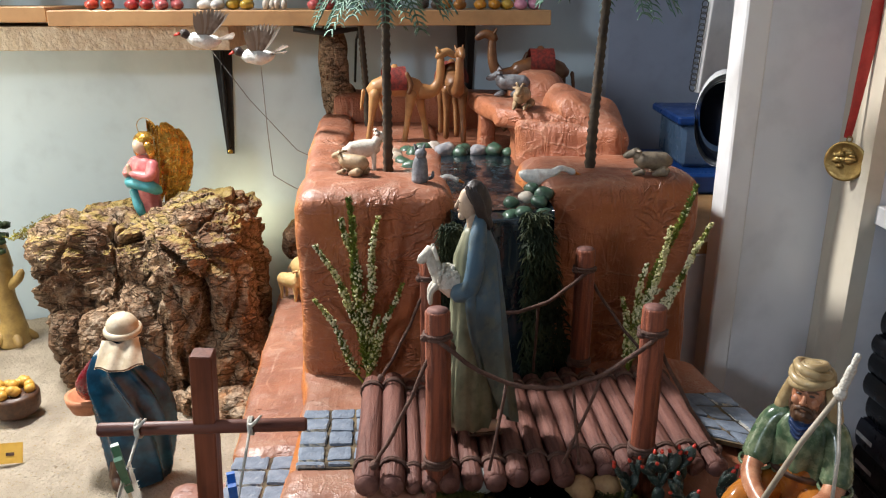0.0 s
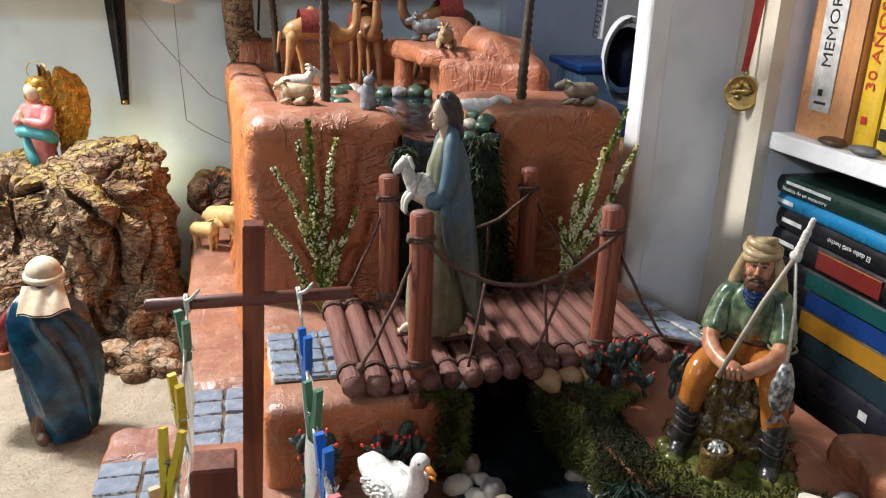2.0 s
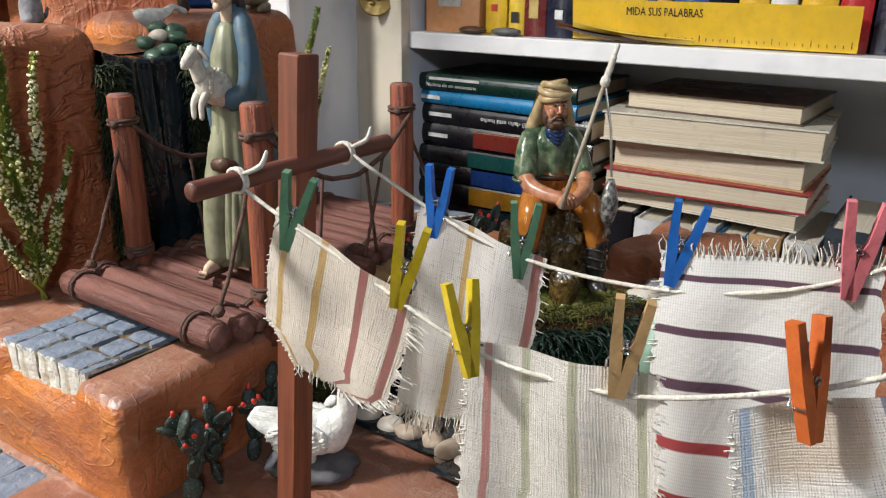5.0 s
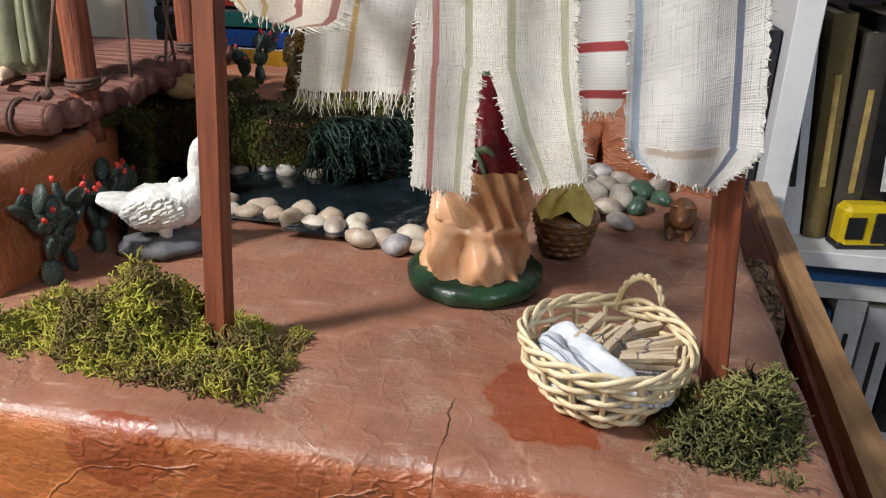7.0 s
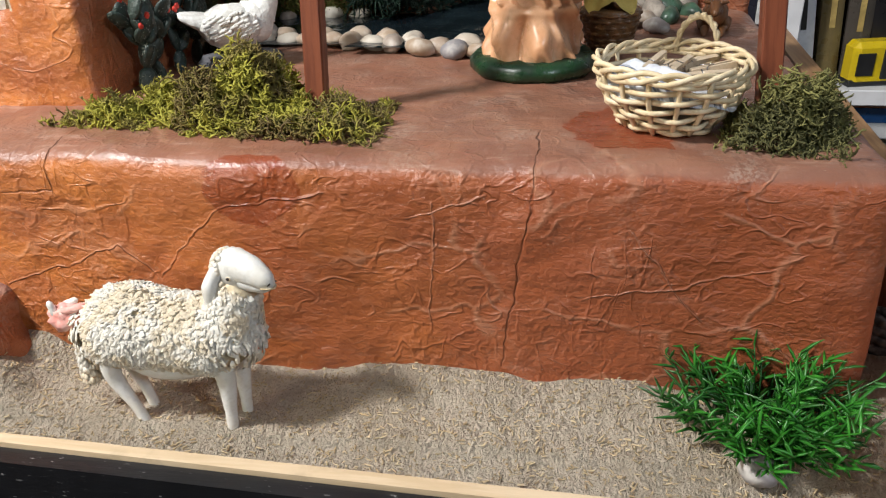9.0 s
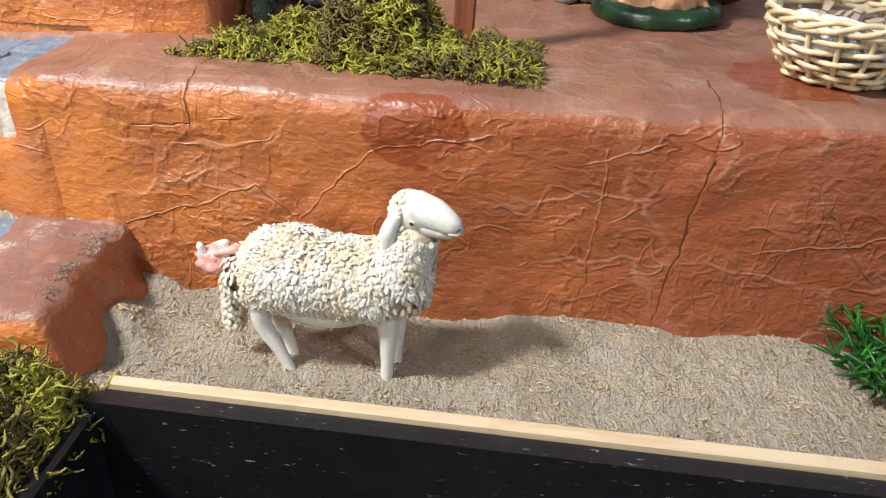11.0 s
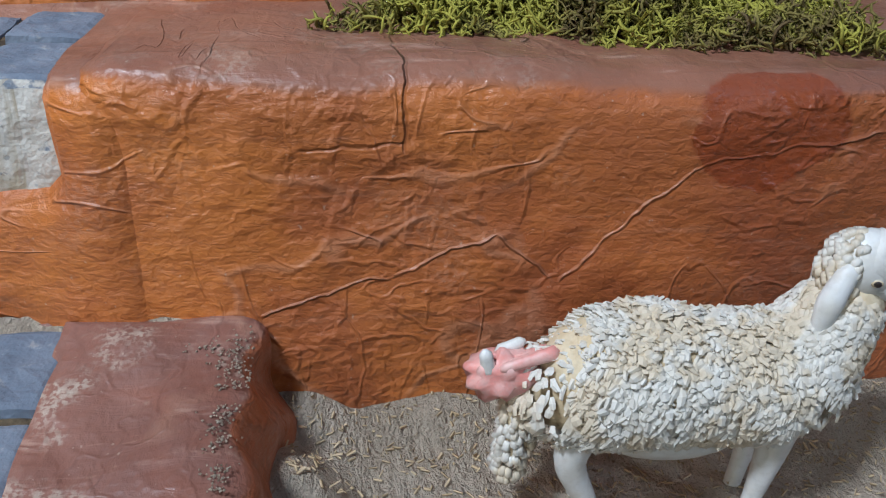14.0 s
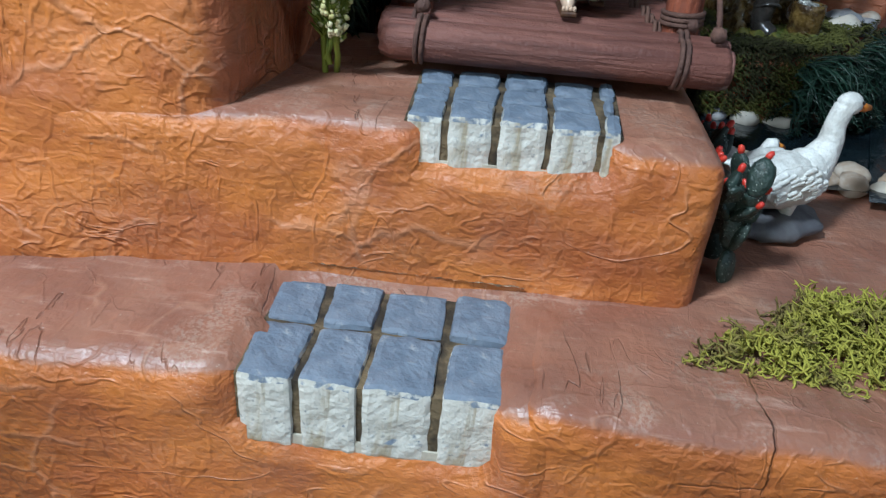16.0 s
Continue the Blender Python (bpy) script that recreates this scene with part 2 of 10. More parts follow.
def crepe(name, side, side2, top, top2, wet=(), seams=(), dust=0.12, wrinkle=0.0, dull=0.0):
    """Glued crepe paper painted earth red: sinuous raised creases, tops browner than sides, worn edges."""
    n = N(name)
    nrm = n.normal()
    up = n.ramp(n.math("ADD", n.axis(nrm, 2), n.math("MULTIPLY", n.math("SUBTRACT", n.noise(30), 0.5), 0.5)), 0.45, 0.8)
    big = n.ramp(n.math("ADD", n.math("MULTIPLY", n.axis(n.co, 1), 2.2), n.math("MULTIPLY", n.noise(7), 0.8)), 0.35, 1.15)
    sides = n.mix(big, side2, side)
    sides = n.mix(n.ramp(n.noise(20, 5), 0.4, 0.66, 0, 0.65), sides, side2)
    low = n.ramp(n.noise(9, 3), 0.5, 0.68, 0, 0.5)
    sides = n.mix(low, sides, tuple(c * 0.7 for c in side2))
    # Faces turned south: their weaker light is put into a browner, darker colour.
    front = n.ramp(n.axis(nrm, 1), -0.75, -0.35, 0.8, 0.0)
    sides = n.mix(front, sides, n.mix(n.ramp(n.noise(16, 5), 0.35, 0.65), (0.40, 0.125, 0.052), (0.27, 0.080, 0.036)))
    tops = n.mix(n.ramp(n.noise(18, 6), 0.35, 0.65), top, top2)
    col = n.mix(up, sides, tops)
    def crease(freq, x, y, z, width, mask, lo):
        v = n.noise(freq, 2.5, 0.45, 0.25, n.scaled(x, y, z))
        ridge = n.ramp(n.math("ABSOLUTE", n.math("SUBTRACT", v, 0.5)), 0.0, width, 1, 0)
        return n.math("MULTIPLY", ridge, n.ramp(n.noise(mask, 2), lo, lo + 0.1))
    def crinkle(freq, x, y, z, width, warp, mask, lo):
        """Angular folds of crushed paper: bent cell borders, broken up."""
        soft_ = n.node("ShaderNodeTexNoise", Vector=n.co, Scale=freq * 0.9, Detail=3.0, Roughness=0.6)
        shift = n.t.nodes.new("ShaderNodeVectorMath")
        shift.operation = "SCALE"
        n.put(shift.inputs[0], soft_.outputs["Color"])
        shift.inputs["Scale"].default_value = warp
        total = n.t.nodes.new("ShaderNodeVectorMath")
        total.operation = "ADD"
        n.put(total.inputs[0], n.scaled(x, y, z))
        n.put(total.inputs[1], shift.outputs[0])
        edge = n.voronoi(freq, "DISTANCE_TO_EDGE", total.outputs[0])
        return n.math("MULTIPLY", n.ramp(edge, 0.0, width, 1, 0), n.ramp(n.noise(mask, 2), lo, lo + 0.12))
    def facets(freq, x, y, z, warp):
        """Flat planes of crushed paper that meet in ridges and valleys."""
        soft_ = n.node("ShaderNodeTexNoise", Vector=n.co, Scale=freq * 0.7, Detail=2.0, Roughness=0.5)
        shift = n.t.nodes.new("ShaderNodeVectorMath")
        shift.operation = "SCALE"
        n.put(shift.inputs[0], soft_.outputs["Color"])
        shift.inputs["Scale"].default_value = warp
        total = n.t.nodes.new("ShaderNodeVectorMath")
        total.operation = "ADD"
        n.put(total.inputs[0], n.scaled(x, y, z))
        n.put(total.inputs[1], shift.outputs[0])
        return n.voronoi(freq, "DISTANCE_TO_EDGE", total.outputs[0])
    c1 = crinkle(15, 0.7, 0.7, 1.25, 0.035, 0.05, 16, 0.46)
    c6 = crinkle(42, 1.2, 1.0, 0.75, 0.09, 0.022, 12, 0.45)
    c2 = crease(17, 0.6, 0.6, 1.4, 0.008, 23, 0.52)
    c3 = crease(26, 1.3, 1.3, 0.5, 0.014, 15, 0.53)
    c4 = crease(60, 0.5, 0.7, 1.1, 0.045, 17, 0.46)
    c5 = crease(70, 1.2, 1.0, 0.4, 0.05, 13, 0.48)
    fine = n.noise(240, 5, 0.65, 0.3, n.scaled(0.5, 0.8, 1.3))
    streak = n.noise(1.0, 4, 0.6, 0.6, n.scaled(22, 22, 150))
    brush = n.noise(1.0, 4, 0.6, 0.6, n.scaled(170, 24, 40))
    h = n.math("ADD", n.math("ADD", n.math("MULTIPLY", c1, 0.26), n.math("MULTIPLY", c6, 0.22)), n.math("MULTIPLY", c2, 0.36))
    h = n.math("ADD", h, n.math("ADD", n.math("MULTIPLY", c3, 0.26), n.math("MULTIPLY", c4, 0.26)))
    h = n.math("ADD", h, n.math("ADD", n.math("MULTIPLY", c5, 0.20), n.math("MULTIPLY", n.math("ADD", fine, n.math("ADD", n.math("MULTIPLY", streak, 0.45), brush)), 0.45 if wrinkle else 0.75)))
    h = n.math("ADD", h, n.math("MULTIPLY", n.noise(30, 4, 0.6), 1.5 if wrinkle else 2.6))
    if wrinkle:
        pleat = n.noise(1.0, 3, 0.55, 0.9, n.scaled(62, 62, 15))
        pleat = n.ramp(n.math("ABSOLUTE", n.math("SUBTRACT", pleat, 0.5)), 0.0, 0.16, 1, 0)
        slant = n.noise(1.0, 3, 0.55, 0.9, n.scaled(28, 28, 50))
        slant = n.ramp(n.math("ABSOLUTE", n.math("SUBTRACT", slant, 0.5)), 0.0, 0.07, 1, 0)
        h = n.math("ADD", h, n.math("MULTIPLY", n.math("ADD", n.math("MULTIPLY", pleat, n.ramp(n.noise(14, 2), 0.47, 0.62)), n.math("MULTIPLY", slant, n.ramp(n.noise(10, 2), 0.45, 0.6, 0.1, 0.8))), wrinkle))
    plane_a, plane_b = facets(16, 0.8, 0.9, 1.3, 0.05), facets(38, 1.1, 0.8, 1.0, 0.025)
    h = n.math("ADD", h, n.math("ADD", n.math("MULTIPLY", plane_a, 2.2), n.math("MULTIPLY", n.math("MULTIPLY", plane_b, n.ramp(n.noise(11, 2), 0.42, 0.58)), 0.6 if wrinkle else 1.5)))
    h = n.math("MULTIPLY", h, n.ramp(up, 0.2, 0.9, 1.0, 0.5))
    col = n.mix(n.ramp(streak, 0.38, 0.62, 0.18, 0), col, side2)
    x, y, z = (n.axis(n.co, i) for i in range(3))
    for ya, za, yb, zb, depth in seams:
        span = math.hypot(yb - ya, zb - za)
        dy, dz = (yb - ya) / span, (zb - za) / span
        v, u = n.math("SUBTRACT", y, ya), n.math("SUBTRACT", z, za)
        t = n.math("ADD", n.math("MULTIPLY", v, dy), n.math("MULTIPLY", u, dz))
        off = n.math("SUBTRACT", n.math("MULTIPLY", v, dz), n.math("MULTIPLY", u, dy))
        off = n.math("ABSOLUTE", n.math("ADD", off, n.math("MULTIPLY", n.math("SUBTRACT", n.noise(45, 3), 0.5), 0.010)))
        mask = n.math("MULTIPLY", n.ramp(t, -0.001, 0.002), n.ramp(t, span - 0.004, span + 0.002, 1, 0))
        mask = n.math("MULTIPLY", mask, n.ramp(x, -0.10, -0.09, 1, 0))
        fold = n.math("MULTIPLY", n.ramp(off, 0.0, 0.0009, 1, 0), mask)
        h = n.math("ADD", h, n.math("MULTIPLY", n.math("MULTIPLY", fold, n.ramp(n.noise(60, 2), 0.35, 0.6, 0.35, 1.0)), depth * 0.6))
        col = n.mix(n.math("MULTIPLY", fold, 0.3 if depth < 0 else 0.16), col, (0.10, 0.035, 0.02) if depth < 0 else (0.62, 0.36, 0.24))
    crack = n.noise(1.0, 3, 0.5, 0.5, n.scaled(14, 52, 30))
    crack = n.ramp(n.math("ABSOLUTE", n.math("SUBTRACT", crack, 0.5)), 0.0, 0.010, 1, 0)
    crack = n.math("MULTIPLY", n.math("MULTIPLY", crack, n.ramp(n.noise(21, 3), 0.50, 0.60)), n.math("MULTIPLY", up, n.ramp(y, 0.25, 0.33)))
    h = n.math("SUBTRACT", h, n.math("MULTIPLY", crack, 0.35))
    col = n.mix(n.math("MULTIPLY", crack, 0.28), col, (0.085, 0.032, 0.02))
    scuff = n.math("MULTIPLY", n.ramp(n.noise(150, 5, 0.7, 0, n.scaled(0.9, 0.12, 1.0)), 0.56, 0.74), n.math("ADD", n.math("MULTIPLY", up, 0.3), 0.12))
    col = n.mix(scuff, col, (0.60, 0.42, 0.33))
    col = n.mix(n.math("MULTIPLY", n.math("ADD", c1, n.math("MULTIPLY", c2, 0.7)), 0.2), col, (0.66, 0.40, 0.26))
    col = n.mix(n.ramp(n.noise(520, 2), 0.70, 0.76, 0, 0.35), col, (0.62, 0.52, 0.42))
    gloss = n.ramp(n.noise(60), 0.3, 0.7, 0.28 + dull, 0.46 + dull)
    grit = n.math("MULTIPLY", n.ramp(n.noise(24, 5, 0.65), 0.50, 0.66), n.ramp(n.noise(650, 2), 0.42, 0.58))
    col = n.mix(n.math("MULTIPLY", grit, n.math("MULTIPLY", n.math("ADD", n.math("MULTIPLY", up, 0.7), 0.3), dust * 2.2)), col, (0.52, 0.45, 0.36))
    gloss = n.math("ADD", gloss, n.math("MULTIPLY", grit, dust))
    for x, y, z, rx, ry, rz in wet:
        d = n.t.nodes.new("ShaderNodeVectorMath")
        d.operation = "SUBTRACT"
        n.put(d.inputs[0], n.co)
        d.inputs[1].default_value = (x, y, z)
        e = n.t.nodes.new("ShaderNodeVectorMath")
        e.operation = "DIVIDE"
        n.put(e.inputs[0], d.outputs[0])
        e.inputs[1].default_value = (rx, ry, rz)
        far = n.t.nodes.new("ShaderNodeVectorMath")
        far.operation = "LENGTH"
        n.put(far.inputs[0], e.outputs[0])
        stain = n.ramp(n.math("ADD", far.outputs["Value"], n.math("MULTIPLY", n.math("SUBTRACT", n.noise(50, 4), 0.5), 0.7)), 0.92, 1.0, 1, 0)
        col = n.mix(n.math("MULTIPLY", stain, 0.75), col, (0.23, 0.045, 0.013))
        gloss = n.math("SUBTRACT", gloss, n.math("MULTIPLY", stain, 0.12))
    return n.done(col, gloss, n.bump(h, 1.0, 0.0016), 0, 0.5)

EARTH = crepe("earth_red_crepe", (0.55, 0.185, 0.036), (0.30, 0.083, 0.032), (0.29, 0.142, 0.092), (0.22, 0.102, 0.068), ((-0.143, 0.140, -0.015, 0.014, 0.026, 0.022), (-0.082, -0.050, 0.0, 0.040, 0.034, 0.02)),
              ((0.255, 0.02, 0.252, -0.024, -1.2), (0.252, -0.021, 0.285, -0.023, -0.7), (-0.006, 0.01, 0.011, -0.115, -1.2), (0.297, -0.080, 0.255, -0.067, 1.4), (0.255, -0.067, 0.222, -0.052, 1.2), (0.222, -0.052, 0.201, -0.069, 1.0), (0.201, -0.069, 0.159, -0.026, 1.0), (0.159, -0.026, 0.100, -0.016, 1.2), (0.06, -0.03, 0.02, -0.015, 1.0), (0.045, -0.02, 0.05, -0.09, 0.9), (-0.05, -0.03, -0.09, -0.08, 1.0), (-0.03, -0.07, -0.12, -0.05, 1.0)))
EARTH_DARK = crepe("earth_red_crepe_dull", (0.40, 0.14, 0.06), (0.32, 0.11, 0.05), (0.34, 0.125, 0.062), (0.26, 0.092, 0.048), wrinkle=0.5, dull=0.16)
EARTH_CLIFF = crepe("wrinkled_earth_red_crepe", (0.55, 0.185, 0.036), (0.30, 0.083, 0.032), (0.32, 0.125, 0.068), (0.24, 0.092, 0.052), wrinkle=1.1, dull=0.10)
def sand_paint():
    n = N("pale_sand")
    col = n.mix(n.ramp(n.noise(25, 5), 0.35, 0.65), (0.66, 0.57, 0.45), (0.55, 0.465, 0.355))
    col = n.mix(n.ramp(n.noise(700, 3, 0.7), 0.5, 0.72, 0, 0.75), col, (0.66, 0.58, 0.46))
    col = n.mix(n.ramp(n.noise(520, 3, 0.7), 0.28, 0.44, 0.62, 0), col, (0.22, 0.155, 0.10))
    chip = n.noise(260, 4, 0.7, 1.0, n.scaled(0.5, 1.3, 1.0))
    col = n.mix(n.ramp(chip, 0.64, 0.70, 0, 0.6), col, (0.62, 0.50, 0.34))
    h = n.math("ADD", n.noise(620, 4, 0.7), n.math("MULTIPLY", n.noise(150, 4, 0.6), 2.2))
    return n.done(col, 0.95, n.bump(n.math("ADD", h, n.math("MULTIPLY", chip, 1.6)), 1.0, 0.0042), 0, 0.1)


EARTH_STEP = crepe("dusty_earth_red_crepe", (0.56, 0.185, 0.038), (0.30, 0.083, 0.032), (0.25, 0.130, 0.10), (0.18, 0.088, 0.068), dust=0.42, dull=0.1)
SAND = sand_paint()
WALL = paint("pale_blue_wall_paint", (0.62, 0.74, 0.80), (0.58, 0.70, 0.77), 0.75, 3, 0.12, 90)
WHITE = paint("white_wall_paint", (0.74, 0.76, 0.80), (0.68, 0.70, 0.75), 0.6, 4, 0.08, 90)
CREAM = paint("cream_lacquer", (0.72, 0.66, 0.54), (0.68, 0.61, 0.48), 0.5, 6, 0.06, 80)
SHELF_WHITE = paint("white_lacquer", (0.80, 0.80, 0.80), (0.75, 0.75, 0.76), 0.45, 5, 0.05, 120)
BEECH = paint("beech_veneer", (0.52, 0.30, 0.13), (0.44, 0.24, 0.10), 0.5, 12, 0.1, 200)
BLACK_WATER = paint("black_resin_water", (0.006, 0.009, 0.012), (0.012, 0.02, 0.025), 0.08, 30, 0.5, 60, dist=0.002)
GREY_ROOM = paint("grey_room_paint", (0.28, 0.27, 0.26), (0.24, 0.23, 0.22), 0.8, 2, 0.05, 60)
FLOORING = paint("brown_floor", (0.25, 0.16, 0.10), (0.2, 0.12, 0.07), 0.5, 5, 0.1, 80)

# ---- the room ----
single("wall_north", B().use(WALL).box(-2.2, 1.4, 1.13, 1.23, -0.9, 1.7), "pale blue painted wall behind the nativity scene", "wall", "structure")
single("wall_south", B().use(GREY_ROOM).box(-2.2, 1.4, -2.5, -2.4, -0.9, 1.7), "plain painted wall", "wall", "structure")
single("wall_west", B().use(GREY_ROOM).box(-2.3, -2.2, -2.5, 1.23, -0.9, 1.7), "plain painted wall", "wall", "structure")
single("wall_east", B().use(WHITE).box(0.9, 1.0, -2.5, 1.23, -0.9, 1.7), "plain white wall behind the bookcase", "wall", "structure")
single("floor", B().use(FLOORING).box(-2.3, 1.4, -2.5, 1.23, -1.0, -0.9), "brown room floor", "floor", "structure")
single("ceiling", B().use(WHITE).box(-2.3, 1.4, -2.5, 1.23, 1.7, 1.8), "plain white ceiling", "ceiling", "structure")

# white wall of the nook and the pillar before it
# The nook wall is white; its dim light is put into this grey-blue.
NOOK_DIM = paint("dimmed_white_wall_paint", (0.34, 0.39, 0.49), (0.31, 0.35, 0.45), 0.7, 4, 0.1, 90)
single("wall_nook", B().use(NOOK_DIM).box(0.395, 0.9, 1.095, 1.128, -0.9, 1.7), "white painted wall of the nook", "wall", "structure")
b = B().use(WHITE).box(0.431, 0.5256, 0.587, 0.62, -0.9, 1.7).use(SHELF_WHITE).box(0.403, 0.4305, 0.584, 0.62, -0.9, 1.7, 0.002)
single("pillar", b, "white painted pillar with a lighter edge strip", "pillar", "structure")

# table with its sand bed
b = B().use(BEECH).box(-0.95, 0.50, 0.277, 1.12, -0.20, -0.150).box(-0.244, 0.50, -0.28, 0.2765, -0.20, -0.150)
for x, y in ((-0.92, 0.31), (-0.92, 1.09), (0.47, 1.09), (0.47, -0.25), (-0.21, -0.25)):
    b.box(x - 0.025, x + 0.025, y - 0.025, y + 0.025, -0.9, -0.2005)
single("table_top", b, "wooden table under the sand bed", "table", "structure")


def sand_height(x, y):
    h = -0.127 + 0.006 * nz((x, y, 0), 9) + 0.0035 * nz((x, y, 5), 21) + 0.0025 * nz((x, y, 0), 40) + 0.0016 * nz((x, y, 0), 120)
    if x < -0.2:
        h -= 0.004
    if -0.24 < x < -0.13:
        h += 0.020 * math.exp(-((y - 0.290) / 0.016) ** 2) * (0.8 + nz((x, y, 8), 40)) * min(1.0, (x + 0.24) / 0.02)
    return h + 0.012 * math.exp(-((x + 0.15) / 0.02) ** 2) * (0.5 + nz((x, y, 3), 15))


b = B().use(SAND).sheet(lambda u, v: (-0.232 + 0.33 * u, -0.255 + 0.56 * v, sand_height(-0.232 + 0.33 * u, -0.255 + 0.56 * v)), 110, 186)
b.sheet(lambda u, v: (-0.95 + 0.87 * u, 0.28 + 0.84 * v, sand_height(-0.95 + 0.87 * u, 0.28 + 0.84 * v)), 174, 168)
single("sand", b, "pale fine sand strewn with bits of straw", "sand", "stuff")

# ---- the red mountain ----
plateau = thing("front_plateau", "low terrace of crumpled brown-red painted paper", "terrace", kind="structure")
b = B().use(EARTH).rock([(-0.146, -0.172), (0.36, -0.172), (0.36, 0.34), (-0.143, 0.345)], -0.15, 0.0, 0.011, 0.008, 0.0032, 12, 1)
def notched(verts, limit, back, y0, y1, z0, z1):
    """Sinks the body where the paving is let in: its edge stands back and its top lies lower."""
    def sunk(x, y, z):
        if limit - 0.05 < x < back and y0 < y < y1 and z > z0:
            return (max(x, limit), y, min(z, z1))
        return (x, y, z)
    return [sunk(*v) for v in verts]


b.v = notched(b.v, -0.124, -0.060, 0.350, 0.453, -0.040, -0.012)
part("terrace_body", b, plateau)
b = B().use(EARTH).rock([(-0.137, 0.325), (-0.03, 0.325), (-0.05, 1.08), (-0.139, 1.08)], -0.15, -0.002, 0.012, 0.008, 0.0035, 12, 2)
b.v = [(x - (0.021 * min(1.0, max(0.0, (y - 0.47) / 0.55)) + 0.006 * min(1.0, max(0.0, (0.375 - y) / 0.03)) if x < -0.09 else 0.0), y, z) for x, y, z in b.v]
b.v = notched(b.v, -0.124, -0.060, 0.350, 0.453, -0.040, -0.012)
part("side_path", b, plateau, "path of crumpled red paper beside the mountain")
low = thing("lower_step", "lowest step of red paper with slate-blue paving", "step", kind="structure")
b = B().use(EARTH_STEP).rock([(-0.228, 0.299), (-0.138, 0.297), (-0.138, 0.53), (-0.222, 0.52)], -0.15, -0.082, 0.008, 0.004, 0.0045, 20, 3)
b.v = [(x - 0.006 * max(0.0, -0.09 - z) / 0.05 * (x < -0.2), y - (0.010 * max(0.0, -0.088 - z) / 0.04 if y < 0.31 else 0.0) + (0.007 * nz((x, y, z), 46, 2) if y < 0.312 else 0.0), z) for x, y, z in b.v]
b.v = notched(b.v, -0.215, -0.141, 0.357, 0.462, -0.108, -0.091)
part("step_body", b, low)
rs = random.Random(64)
b = B().use(SAND)
for i in range(620):
    u = rs.random()
    if i % 3 and nz((u * 6, 3, 1), 1, 8) < -0.05:
        continue
    x, y = (-0.215 + 0.072 * u, 0.3045 + 0.0038 * rs.gauss(0, 1) * (0.4 + 0.8 * u) + 0.005 * nz((u * 9, 0, 0), 1, 4)) if i % 3 else (rs.uniform(-0.160, -0.146), rs.uniform(0.298, 0.34))
    b.ball((x, max(y, 0.2985), -0.0812 + 0.0008 * rs.random()), (rs.uniform(0.0002, 0.0006), rs.uniform(0.0002, 0.0006), 0.0003), 4, 0.4, 400, i)
part("sand_dust", b, low, "sand and plaster crumbs on the step's edge")
up_w = thing("west_bank", "raised red bank in front of the mountain", "bank", kind="structure")
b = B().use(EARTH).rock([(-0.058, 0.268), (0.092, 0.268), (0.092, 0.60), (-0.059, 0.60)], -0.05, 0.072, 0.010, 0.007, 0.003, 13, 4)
b.v = [(x - (0.009 * min(1.0, max(0.0, (y - 0.44) / 0.08)) if x < -0.03 else 0.0), y, z) for x, y, z in b.v]
b.v = notched(b.v, -0.046, 0.016, 0.317, 0.400, 0.052, 0.070)
part("bank_body", b, up_w)
up_e = thing("east_bank", "raised red bank beside the stream", "bank", kind="structure")
part("bank_body", B().use(EARTH_DARK).rock([(0.205, 0.165), (0.43, 0.0), (0.352, 0.50), (0.205, 0.56)], -0.05, 0.068, 0.014, 0.009, 0.003, 13, 5, tops=(0.05, 0.045, 0.07, 0.07)), up_e)

mountain = thing("mountain", "mountain of crumpled terracotta-red painted paper holding a pond", "mountain")
b = B().use(EARTH_CLIFF)
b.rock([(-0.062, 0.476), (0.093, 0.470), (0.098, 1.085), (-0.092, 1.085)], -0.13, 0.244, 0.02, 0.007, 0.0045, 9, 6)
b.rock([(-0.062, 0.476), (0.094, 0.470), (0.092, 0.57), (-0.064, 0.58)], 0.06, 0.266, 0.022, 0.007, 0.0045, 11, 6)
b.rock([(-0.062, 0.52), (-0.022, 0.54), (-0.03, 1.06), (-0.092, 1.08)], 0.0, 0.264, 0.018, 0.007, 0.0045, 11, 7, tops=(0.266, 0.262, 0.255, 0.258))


def flared(v):
    """The cliff's foot sweeps out towards the path."""
    x, y, z = v
    if x < -0.04 and -0.02 < z < 0.16 and y > 0.47:
        x -= 0.013 * math.exp(-max(0.0, z) / 0.040) * min(1.0, (y - 0.47) / 0.12)
    return (x, y, z)


b.v = [flared(v) for v in b.v]
part("west_cliff", b, mountain)
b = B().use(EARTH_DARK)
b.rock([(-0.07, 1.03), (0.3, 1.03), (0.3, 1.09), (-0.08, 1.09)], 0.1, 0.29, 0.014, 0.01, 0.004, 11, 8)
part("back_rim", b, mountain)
b = B().use(EARTH_CLIFF)
b.rock([(0.180, 0.497), (0.348, 0.508), (0.345, 0.66), (0.172, 0.64)], -0.05, 0.266, 0.022, 0.008, 0.004, 11, 9)
part("east_cliff", b, mountain)
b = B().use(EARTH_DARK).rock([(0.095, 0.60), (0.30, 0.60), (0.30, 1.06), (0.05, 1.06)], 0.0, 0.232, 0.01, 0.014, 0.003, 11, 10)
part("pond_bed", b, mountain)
b = B().use(EARTH_DARK)
b.rock([(0.163, 0.728), (0.248, 0.664), (0.30, 0.80), (0.138, 0.895)], 0.284, 0.307, 0.009, 0.007, 0.004, 20, 11)
